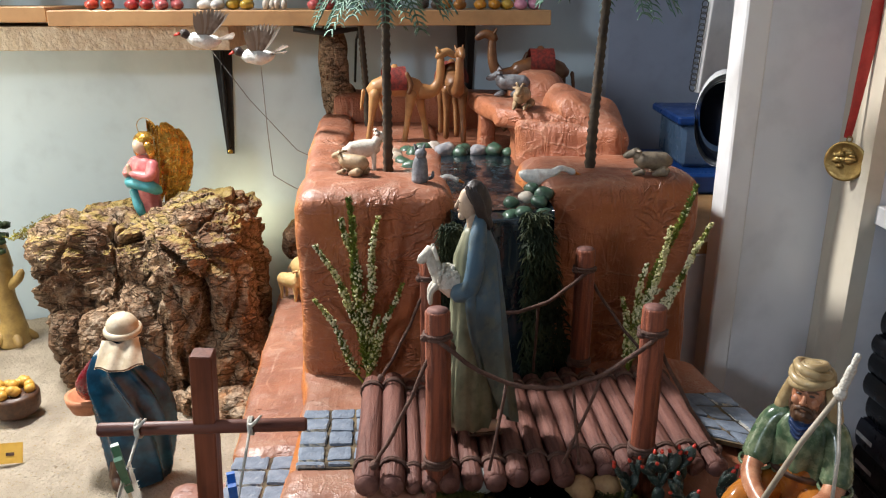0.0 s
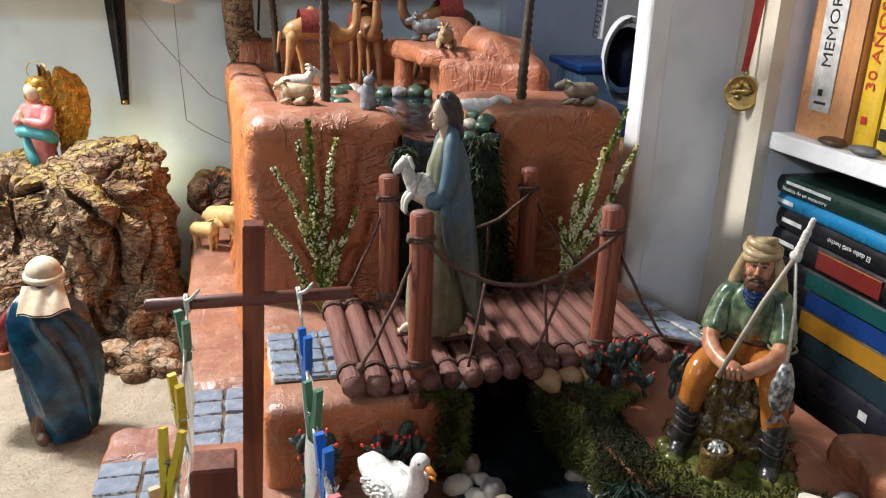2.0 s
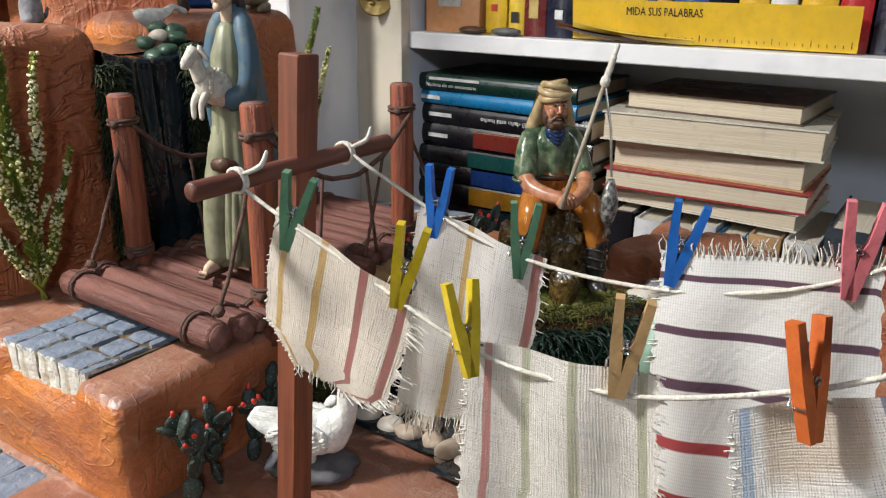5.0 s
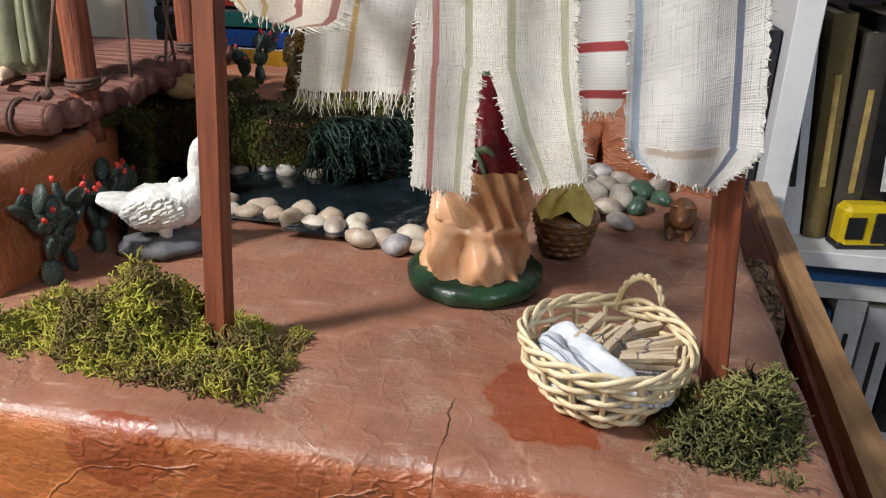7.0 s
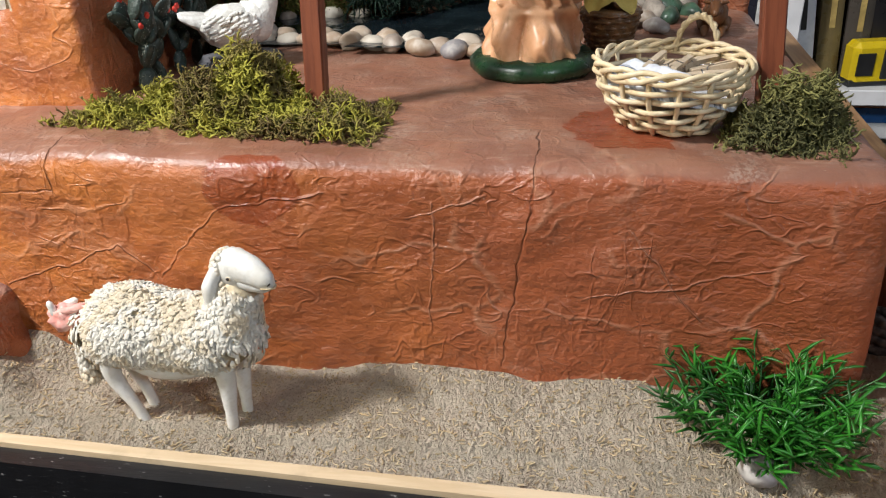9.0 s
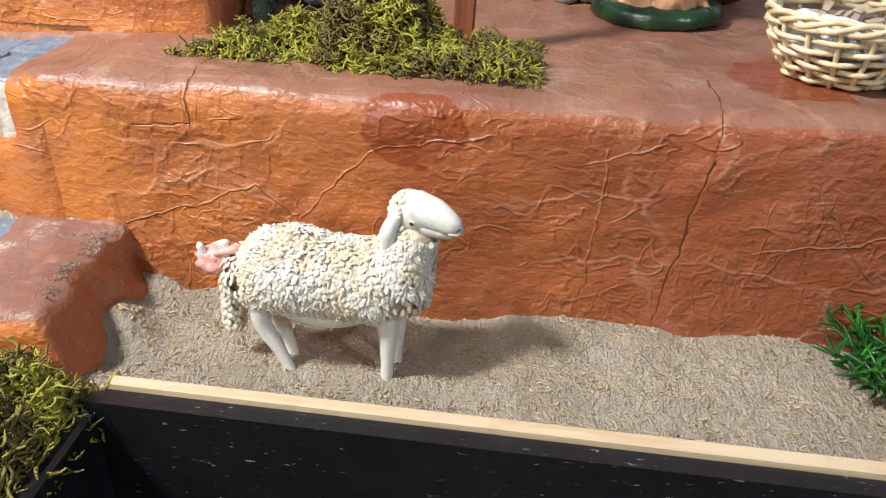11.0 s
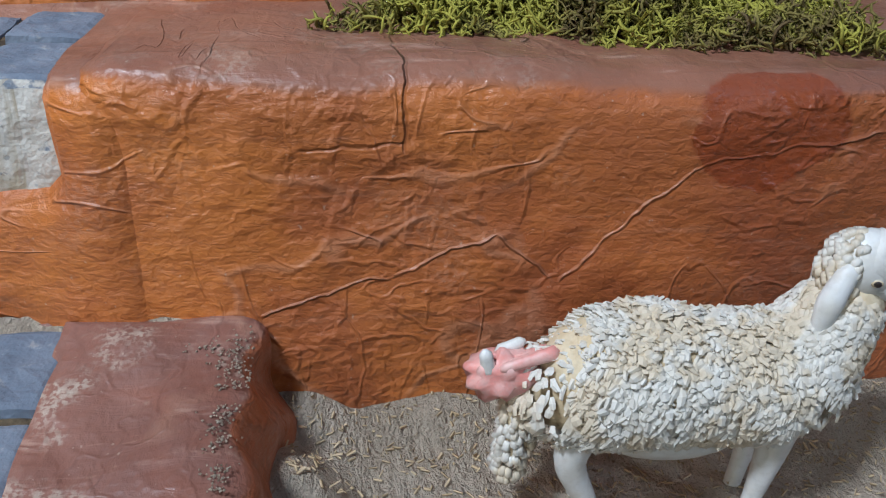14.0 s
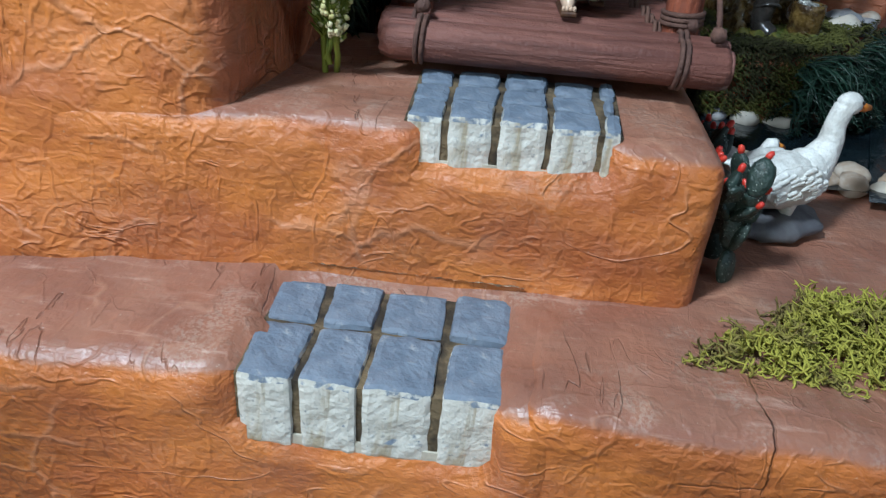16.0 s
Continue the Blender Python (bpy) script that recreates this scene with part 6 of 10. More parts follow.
def angel():
    b = B()
    b.use(PINK).lathe([(0.017, 0), (0.018, 0.02), (0.015, 0.05), (0.019, 0.075), (0.017, 0.092), (0.008, 0.100)], 32, 0.8, 0.08, 7)
    b.use(AQUA)
    limb(b, [(-0.022, -0.008, 0.058), (-0.004, -0.017, 0.064), (0.018, -0.010, 0.060), (0.022, 0.0, 0.052)], [0.008, 0.0085, 0.009, 0.007], 12)
    limb(b, [(-0.010, -0.013, 0.05), (0.0, -0.015, 0.03), (0.004, -0.013, 0.016)], [0.006, 0.007, 0.005], 10)
    b.use(PINK)
    for s in (-1, 1):
        limb(b, [(s * 0.017, 0, 0.090), (s * 0.021, -0.010, 0.074), (s * 0.005, -0.022, 0.078)], [0.0075, 0.008, 0.005], 10)
    b.use(SKIN_PALE)
    for s in (-1, 1):
        limb(b, [(s * 0.002, -0.022, 0.078), (0, -0.024, 0.090)], [0.0032, 0.002], 8)
    b.ball((0, -0.002, 0.113), (0.0105, 0.0105, 0.0125), 16)
    b.use(GOLD)
    b.ball((0, 0.003, 0.119), (0.0135, 0.012, 0.0135), 18, 0.14, 260)
    for s in (-1, 1):
        limb(b, [(s * 0.010, 0.0, 0.116), (s * 0.014, 0.002, 0.104), (s * 0.012, 0.004, 0.094)], [0.0055, 0.0055, 0.003], 8)
    for s in (-1, 1):
        def wing(u, v):
            w = math.sin(math.pi * (0.10 + 0.88 * v)) ** 0.55 * (1.05 - 0.35 * v)
            tip = 0.016 * math.sin(math.pi * min(1.0, u * 1.1)) * (1 - v) ** 2
            groove = 0.0014 * math.sin(26 * u + 9 * v) * u + 0.0008 * math.sin(46 * v)
            return (s * (0.010 + 0.022 * u * w) + groove, 0.017 + 0.036 * u * w - 0.006 * math.sin(3 * u), 0.122 + tip - 0.094 * v + 0.012 * u * (1 - 2 * v))
        b.sheet(wing, 24, 40)
        b.sheet(lambda u, v: tuple(Vector(wing(1 - u, v)) + Vector((0.002, 0.003, 0))), 24, 40)
    b.tube([(0.019 * math.cos(a), 0.008, 0.136 + 0.014 * math.sin(a)) for a in [2 * math.pi * q / 30 for q in range(31)]], 0.0005, 6, False)
    return single("angel_figurine", b, "painted angel in pink with gilded hair, wings and halo", "figurine", m=pose(-0.353, 0.955, 0.098, 0, 0, -38) @ Matrix.Diagonal((1.2, 1.2, 1.1, 1)))


angel()


def quadruped(name, label, m, body, pose_kind="stand", s=1.0, head=None, horn=False, cat="figurine", group=""):
    """A small carved or moulded beast that looks along +x. Its size is its height at the back."""
    b = B().use(body)
    z0 = 0.55 if pose_kind == "stand" else 0.22
    limb(b, [(-0.42, 0, z0 + 0.20), (-0.1, 0, z0 + 0.22), (0.32, 0, z0 + 0.22)], [0.25, 0.28, 0.25], 18)
    low = 0.0 if pose_kind == "stand" else -0.14
    limb(b, [(0.34, 0, z0 + 0.30), (0.50, 0, z0 + 0.55 + low)], [0.19, 0.14], 12)
    b.use(head or body)
    limb(b, [(0.50, 0, z0 + 0.60 + low), (0.78, 0, z0 + 0.48 + low)], [0.15, 0.085], 12)
    for y in (-1, 1):
        limb(b, [(0.46, y * 0.10, z0 + 0.68 + low), (0.38, y * 0.24, z0 + 0.66 + low)], [0.055, 0.04], 6)
        if horn:
            limb(b, [(0.48, y * 0.06, z0 + 0.72 + low), (0.42, y * 0.11, z0 + 0.82 + low), (0.34, y * 0.17, z0 + 0.78 + low)], [0.045, 0.034, 0.018], 6)
    b.use(body)
    if pose_kind == "stand":
        for x in (-0.40, 0.30):
            for y in (-0.12, 0.12):
                limb(b, [(x, y, z0 + 0.12), (x + 0.02, y, 0.28), (x, y, 0.03)], [0.11, 0.06, 0.05], 8)
        limb(b, [(-0.60, 0, z0 + 0.28), (-0.68, 0, z0 + 0.08)], [0.06, 0.04], 6)
    else:
        for y in (-1, 1):
            limb(b, [(-0.38, y * 0.22, 0.17), (-0.06, y * 0.26, 0.08)], [0.18, 0.08], 10)
            limb(b, [(0.25, y * 0.18, 0.12), (0.52, y * 0.18, 0.05)], [0.10, 0.05], 8)
    b.v = [tuple(s * c for c in v) for v in b.v]
    b.v = [tuple(Vector(v) * (1 + 0.05 * nz(v, 2.2 / s * 0.1 * 10, 3))) for v in b.v]
    return single(name, b, label, cat, "", group, m)


quadruped("sheep_figurine", "white ram standing by the upper pond", pose(-0.002, 0.655, 0.243, 0, 0, 8), FLEECE, "stand", 0.037, FLEECE, True)
quadruped("goat_figurine", "small tan kid lying on the mountain's rim", pose(-0.008, 0.545, 0.266, 0, 0, 150), GOAT_TAN, "lie", 0.030)
quadruped("goat_figurine", "grey goat lying on the flat ledge", pose(0.196, 0.845, 0.307, 0, 0, 165), GOAT_GREY, "lie", 0.042, None, True)
quadruped("goat_figurine", "tan kid sitting on the flat ledge", pose(0.192, 0.722, 0.307, 0, 0, 250), GOAT_TAN, "lie", 0.036, None, True)
quadruped("goat_figurine", "grey-brown goat lying on the cliff", pose(0.297, 0.528, 0.266, 0, 0, 172), GOAT_BROWN, "lie", 0.034, None, False)
quadruped("sheep_figurine", "cream-yellow ewe on the side path", pose(-0.100, 0.888, -0.003, 0, 0, -35), SHEEP_YELLOW, "stand", 0.060)
quadruped("sheep_figurine", "cream-yellow lamb beside the ewe", pose(-0.129, 0.872, -0.003, 0, 0, -38), SHEEP_YELLOW, "stand", 0.042)
quadruped("rabbit_figurine", "small dark brown beast on the terrace", pose(0.150, -0.128, 0.0, 0, 0, 170), CAMEL_DARK, "lie", 0.034)

# owl-like cat and birds by the pond
b = B().use(GOAT_GREY)
limb(b, [(0, 0, 0.004), (0, 0, 0.016), (0.001, 0, 0.026)], [0.0085, 0.008, 0.006], 12)
b.ball((0.001, -0.002, 0.031), (0.006, 0.006, 0.0055), 12)
for s in (-1, 1):
    limb(b, [(s * 0.0035, -0.001, 0.035), (s * 0.005, -0.001, 0.040)], [0.002, 0.0008], 6)
limb(b, [(0.006, 0.004, 0.004), (0.012, 0.004, 0.006), (0.013, 0.0, 0.012)], [0.002, 0.002, 0.0012], 6)
single("cat_figurine", b, "small grey cat sitting on the rim", "figurine", m=pose(0.060, 0.508, 0.264))


def swan(m, label, s=1.0, name="goose_figurine"):
    b = B().use(GOOSE)
    limb(b, [(-0.030, 0, 0.020), (-0.010, 0, 0.014), (0.012, 0, 0.016)], [0.006, 0.013, 0.010], 12)
    limb(b, [(0.016, 0, 0.020), (0.026, 0, 0.026), (0.036, 0, 0.024), (0.044, 0, 0.020)], [0.007, 0.0045, 0.004, 0.0052], 10)
    b.use(BEAK)
    limb(b, [(0.048, 0, 0.019), (0.056, 0, 0.015)], [0.003, 0.0016], 8)
    b.v = [tuple(s * c for c in v) for v in b.v]
    return single(name, b, label, "figurine", m=m)


swan(pose(0.075, 0.585, 0.238, 0, 0, -10), "small white goose swimming on the upper pond", 0.62)
swan(pose(0.186, 0.530, 0.254, 0, 0, 5), "white goose stretched over the waterfall stones", 0.72)


def camel(m, body, dark, label, s=1.0):
    b = B().use(body)
    limb(b, [(-0.043, 0, 0.084), (-0.012, 0, 0.090), (0.022, 0, 0.083)], [0.0125, 0.0175, 0.0135], 18)
    limb(b, [(-0.014, 0, 0.098), (-0.012, 0, 0.113)], [0.017, 0.008], 12)
    limb(b, [(0.024, 0, 0.080), (0.044, 0, 0.080), (0.055, 0, 0.096), (0.057, 0, 0.126)], [0.0125, 0.0095, 0.0070, 0.0055], 14)
    limb(b, [(0.054, 0, 0.130), (0.066, 0, 0.136), (0.078, 0, 0.130)], [0.0065, 0.0062, 0.0042], 12)
    for y in (-1, 1):
        limb(b, [(0.054, y * 0.004, 0.137), (0.051, y * 0.006, 0.143)], [0.0025, 0.001], 6)
    for x, lean in ((-0.042, -0.012), (-0.030, 0.010), (0.012, -0.012), (0.024, 0.014)):
        y = 0.010 if lean > 0 else -0.010
        limb(b, [(x, y, 0.078), (x + lean * 0.5, y, 0.042), (x + lean, y, 0.004)], [0.0095, 0.0046, 0.0042], 10)
    limb(b, [(-0.058, 0, 0.082), (-0.062, 0, 0.055)], [0.003, 0.002], 6)
    b.use(SADDLE)
    b.sheet(lambda u, v: (-0.030 + 0.034 * v, 0.0235 * math.sin((u - 0.5) * 3.6), 0.090 + 0.026 * math.cos((u - 0.5) * 3.6)), 18, 6)
    b.use(dark)
    limb(b, [(0.004, -0.020, 0.108), (0.010, -0.021, 0.092), (0.006, -0.022, 0.080)], [0.003, 0.004, 0.003], 8)
    b.v = [tuple(s * c for c in v) for v in b.v]
    return single("camel_figurine", b, label, "figurine", m=m)


camel(pose(0.045, 0.865, 0.236, 0, 0, 6), CAMEL, CAMEL_DARK, "carved light wood camel with a red saddle cloth", 0.95)
camel(pose(0.118, 0.905, 0.236, 0, 0, -84), CAMEL_MID, CAMEL_DARK, "carved camel facing forward with a dark rider's pack", 0.97)
camel(pose(0.243, 0.965, 0.238, 0, 0, 178), CAMEL_DARK, CAMEL_DARK, "dark carved camel behind the ledge", 1.08)


def palm(m, height, lean, seed, label):
    rnd = random.Random(seed)
    t = thing("palm_tree", label, "palm", m, "palms round the pond")
    n = int(height / 0.0042)
    pts = [Vector((lean * (k / n) ** 1.5, 0, height * k / n)) for k in range(n + 1)]
    b = B().use(TRUNK).tube(pts, [(0.0058 - 0.0018 * k / n) * (1.14 if k % 2 else 0.88) for k in range(n + 1)], 9)
    part("trunk", b, t)
    for i in range(13):
        a = 6.28 * i / 13 + rnd.uniform(-0.2, 0.2)
        out, L = Vector((math.cos(a), math.sin(a), 0)), rnd.uniform(0.058, 0.072)
        up_ = rnd.uniform(0.2, 0.7)
        spine = [pts[-1] + out * L * u + Vector((0, 0, L * (up_ * u - 1.15 * u * u))) for u in [k / 9 for k in range(10)]]
        b = B().use(FROND).tube(spine, [0.0013 - 0.0001 * k for k in range(10)], 4)
        side = out.cross(Vector((0, 0, 1)))
        for k in range(1, 10):
            for w in (-1, 1):
                for h in (0, 0.5):
                    o = spine[k].lerp(spine[max(k - 1, 0)], h)
                    q = o + (side * w * 0.9 + out * 0.6 + Vector((0, 0, -0.7))) * 0.016 * (1.1 - abs(k - 4.5) / 9)
                    b.tube([o, o.lerp(q, 0.5) + Vector((0, 0, 0.002)), q], [0.0009, 0.0011, 0.0003], 3, False)
        part("frond", b, t)
    return t


palm(pose(0.027, 0.607, 0.236), 0.232, 0.001, 1, "slim palm with a dark knobbly trunk")
palm(pose(-0.010, 0.985, 0.238), 0.222, -0.012, 2, "slim dark palm at the back of the pond")
palm(pose(0.243, 0.566, 0.258), 0.222, 0.010, 3, "tall palm on the cliff with drooping fronds")

# ---- cork and beasts of the west side ----
def cork(name, label, lumps, seed, group=""):
    """Bark plates over each lump: (centre, radii, fineness[, boxiness])."""
    b = B().use(CORK)
    for k, (c, r, n, *form) in enumerate(lumps):
        box_ = form[0] if form else 0.9
        v, f = [], []
        m_ = n // 2
        size = min(1.0, min(r) / 0.09)
        for i in range(m_ + 1):
            th = math.pi * i / m_
            for j in range(n):
                a = 2 * math.pi * j / n
                d = Vector((math.sin(th) * math.cos(a), math.sin(th) * math.sin(a), -math.cos(th)))
                s = Vector([math.copysign(abs(e) ** box_, e) for e in d])
                p = Vector((c[0] + r[0] * s.x, c[1] + r[1] * s.y, c[2] + r[2] * s.z))
                q = p + Vector((seed, k * 3.1, seed * 0.7))
                q += 0.03 * noise.noise_vector(q * 9) + 0.002 * noise.noise_vector(q * 40)
                lump = noise.noise(q * 8)
                cell = noise.voronoi(Vector((q.x, q.y, q.z * 0.6)) * 14)
                block = noise.noise(cell[1][0] * 31.7)
                seam = min(1.0, (cell[0][1] - cell[0][0]) / 0.16)
                gap = min(1.0, abs(noise.noise(Vector((q.x * 1.6, q.y * 1.6, q.z * 0.45)) * 7)) / 0.07)
                layer = ((q.z + 0.35 * q.x + 0.3 * q.y) * 34 + 1.8 * noise.noise(q * 16)) % 1.0
                g = noise.turbulence(q * 45.0, 4, False) - 0.5
                level = noise.noise(q * 19) * 3.2
                ledge = math.floor(level) + min(1.0, (level - math.floor(level)) * 4.0)
                shard = noise.voronoi(Vector((q.x, q.y * 0.8, q.z * 1.3)) * 42)
                chip = noise.noise(shard[1][0] * 17.3)
                out = 0.030 * lump + 0.026 * block - 0.014 * (1 - seam) - 0.042 * (1 - gap) + 0.0030 * ledge + 0.0018 * layer + 0.0034 * chip + 0.0075 * g
                v.append(p + Vector((d.x, d.y, d.z * 0.7)) * out * size)
        for i in range(m_):
            for j in range(n):
                f.append((i * n + j, i * n + (j + 1) % n, (i + 1) * n + (j + 1) % n, (i + 1) * n + j))
        b.add(v, f, False)
    return single(name, b, label, "rock", "", group)


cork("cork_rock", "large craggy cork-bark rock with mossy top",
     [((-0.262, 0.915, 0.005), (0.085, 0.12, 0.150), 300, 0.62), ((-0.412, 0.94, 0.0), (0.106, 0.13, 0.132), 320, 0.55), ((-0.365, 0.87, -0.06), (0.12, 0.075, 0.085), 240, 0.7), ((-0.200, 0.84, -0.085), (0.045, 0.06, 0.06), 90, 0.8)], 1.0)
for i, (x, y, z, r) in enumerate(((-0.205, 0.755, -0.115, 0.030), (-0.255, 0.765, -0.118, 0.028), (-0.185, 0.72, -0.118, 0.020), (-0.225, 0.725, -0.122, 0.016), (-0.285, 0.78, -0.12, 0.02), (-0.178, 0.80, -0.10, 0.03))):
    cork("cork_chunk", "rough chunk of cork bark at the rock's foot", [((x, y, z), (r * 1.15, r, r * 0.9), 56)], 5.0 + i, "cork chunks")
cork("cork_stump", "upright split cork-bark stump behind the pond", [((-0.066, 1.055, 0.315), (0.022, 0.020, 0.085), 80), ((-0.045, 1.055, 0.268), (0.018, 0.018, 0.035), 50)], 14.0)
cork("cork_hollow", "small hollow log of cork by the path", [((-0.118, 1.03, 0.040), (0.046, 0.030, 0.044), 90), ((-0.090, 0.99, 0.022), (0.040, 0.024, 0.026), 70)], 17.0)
moss_clump("moss_clump", "yellow dried moss on top of the rock", MOSS, [(-0.55, 0.90), (-0.44, 0.90), (-0.42, 1.0), (-0.54, 1.02)], 0.092, 1500, 0.012, 31, 0.014)
moss_clump("moss_clump", "yellow-green moss at the angel's feet", MOSS, [(-0.43, 0.90), (-0.34, 0.90), (-0.34, 0.98), (-0.42, 1.0)], 0.078, 900, 0.011, 32, 0.014)
cactus(pose(-0.118, 0.99, 0.045), 51, 6, "tiny green plant behind the cork log")

b = B().use(TERRACOTTA).lathe([(0.014, 0), (0.024, 0.008), (0.027, 0.02), (0.022, 0.032), (0.013, 0.037), (0.011, 0.043), (0.015, 0.046)], 28)
single("clay_pot", b, "round terracotta pot standing in the sand", "pot", m=pose(-0.435, 0.84, -0.128))
tub = thing("wooden_tub", "low wooden tub heaped with yellow fruit", "tub", pose(-0.515, 0.775, -0.128))
b = B().use(LEATHER).lathe([(0.027, 0), (0.031, 0.006), (0.033, 0.028), (0.031, 0.032)], 26, 1.0, 0.03, 13)
part("tub_body", b, tub)
FRUIT = paint("yellow_fruit", (0.60, 0.36, 0.06), (0.48, 0.25, 0.04), 0.4, 60, 0.2, 200)
rs = random.Random(3)
for i in range(16):
    a, r = rs.uniform(0, 6.28), 0.024 * math.sqrt(rs.random())
    part("fruit", B().use(FRUIT).ball((0, 0, 0), 0.0075, 10, 0.1, 150, i), tub, m=pose(r * math.cos(a), r * math.sin(a), 0.034 + 0.008 * rs.random()))
b = B().use(paint("ochre_tree_paint", (0.45, 0.30, 0.09), (0.30, 0.19, 0.06), 0.5, 40, 0.4, 160))
limb(b, [(0, 0, 0.0), (0.004, 0, 0.04), (-0.002, 0, 0.085), (0.004, 0, 0.135)], [0.030, 0.019, 0.017, 0.014], 18)
for a in (0.3, 1.6, 2.9, 4.2, 5.4):
    limb(b, [(0.012 * math.cos(a), 0.012 * math.sin(a), 0.02), (0.034 * math.cos(a), 0.034 * math.sin(a), 0.004)], [0.010, 0.006], 8)
limb(b, [(0.006, 0, 0.10), (0.026, -0.004, 0.115), (0.034, -0.004, 0.128)], [0.010, 0.008, 0.006], 10)
limb(b, [(0.004, 0, 0.135), (0.002, 0, 0.165), (-0.006, 0, 0.20)], [0.016, 0.014, 0.012], 14)
b.use(paint("dark_leaf_paint", (0.05, 0.09, 0.03), (0.03, 0.05, 0.02), 0.5, 90, 0.5, 200))
for i in range(26):
    a, h = rs.uniform(0, 6.28), rs.uniform(0.165, 0.215)
    b.ball((0.018 * math.cos(a), 0.018 * math.sin(a), h), (0.009, 0.009, 0.006), 7, 0.3, 200, i)
single("moulded_tree", b, "moulded ochre tree trunk with dark leaves", "figurine", m=pose(-0.632, 1.02, -0.128))
b = B().use(paint("orange_card", (0.66, 0.40, 0.06), (0.62, 0.36, 0.05), 0.7, 20, 0.05, 200)).box(-0.03, 0.03, -0.0006, 0.0006, 0, 0.026)
b.use(LEATHER).box(0.010, 0.020, -0.0012, -0.0007, 0.010, 0.014)
single("paper_tag", b, "small orange card stuck in the sand", "card", m=pose(-0.478, 0.640, -0.127, -25, 0, 5))

# ---- clothes line ----
POST_WOOD = wood("mahogany_stained_wood", (0.22, 0.065, 0.03), (0.13, 0.035, 0.018), 0.45, (220, 220, 12))
BAR_WOOD = wood("mahogany_dowel", (0.16, 0.055, 0.035), (0.10, 0.032, 0.022), 0.5, (20, 220, 220))
STEEL = paint("spring_steel", (0.55, 0.55, 0.57), (0.4, 0.4, 0.42), 0.25, 90, 0.05, 300, metal=1.0)
PINS = {k: paint(k + "_clothespin", c, tuple(x * 0.82 for x in c), 0.45, 120, 0.2, 400) for k, c in
        (("green", (0.10, 0.24, 0.14)), ("yellow", (0.62, 0.46, 0.015)), ("blue", (0.012, 0.13, 0.50)), ("natural", (0.52, 0.33, 0.15)), ("pale", (0.56, 0.45, 0.32)), ("orange", (0.55, 0.12, 0.02)), ("pink", (0.72, 0.20, 0.24)))}


def line_post(foot, head, x0, x1, yb, zb, label):
    t = thing("clothesline_post", label, "post", group="clothes line posts")
    foot, head = Vector(foot), Vector(head)
    d = head - foot
    b = B().use(POST_WOOD).box(-0.0055, 0.0055, -0.0055, 0.0055, 0, d.length, 0.0007)
    part("post", b, t, m=Matrix.Translation(foot) @ Matrix.Rotation(math.atan2(d.x, d.z), 4, "Y") @ Matrix.Rotation(-math.atan2(d.y, d.z), 4, "X"))
    b = B().use(BAR_WOOD).tube([(x0, 0, 0), (x0 + 0.001, 0, 0), (x1 - 0.001, 0, 0), (x1, 0, 0)], [0.0030, 0.0035, 0.0035, 0.0030], 16)
    part("crossbar", b, t, m=pose(0, yb, zb))
    return t


line_post((-0.0715, 0.1235, -0.004), (-0.057, 0.1135, 0.275), -0.112, -0.008, 0.1115, 0.2345, "square red-brown post with a crossbar, moss at its foot")
line_post((-0.0795, -0.1215, -0.004), (-0.069, -0.0985, 0.281), -0.128, -0.020, -0.1025, 0.246, "square red-brown post with a crossbar, beside the basket")


def cord_line(name, pts, knots, label):
    t = thing(name, label, "cord", group="clothes lines")
    b = B().use(CORD)
    limb(b, pts, [0.00075] * len(pts), 7)
    part("cord", b, t)
    for (x, y, z) in knots:
        b = B().use(CORD)
        coil = [(x + 0.0012 * a / 6.28 - 0.001, y + 0.0043 * math.cos(a), z + 0.0043 * math.sin(a)) for a in [k * 0.4 for k in range(32)]]
        b.tube(coil, 0.00075, 6)
        limb(b, [(x, y - 0.004, z + 0.003), (x + 0.003, y - 0.009, z + 0.006), (x + 0.007, y - 0.008, z + 0.010)], [0.0009, 0.0010, 0.0007], 6)
        part("knot", b, t)
    return t


WX, EX = -0.092, -0.036
W_LINE = [(WX, 0.112, 0.238), (WX, 0.106, 0.231), (WX, 0.060, 0.214), (WX, 0.017, 0.199), (WX, -0.010, 0.1965), (WX, -0.043, 0.201), (WX, -0.090, 0.222), (WX - 0.004, -0.100, 0.243)]
E_LINE = [(EX, 0.111, 0.238), (EX, 0.098, 0.230), (EX, 0.040, 0.209), (EX, -0.015, 0.2065), (EX, -0.060, 0.216), (EX, -0.095, 0.236), (EX, -0.102, 0.246)]
cord_line("clothesline", W_LINE, [(WX, 0.1115, 0.2345), (WX - 0.004, -0.1025, 0.246)], "white cord strung between the posts, hung with washing")
cord_line("clothesline", E_LINE, [(EX, 0.1115, 0.2345), (EX, -0.1025, 0.246)], "white cord behind the first, hung with washing")


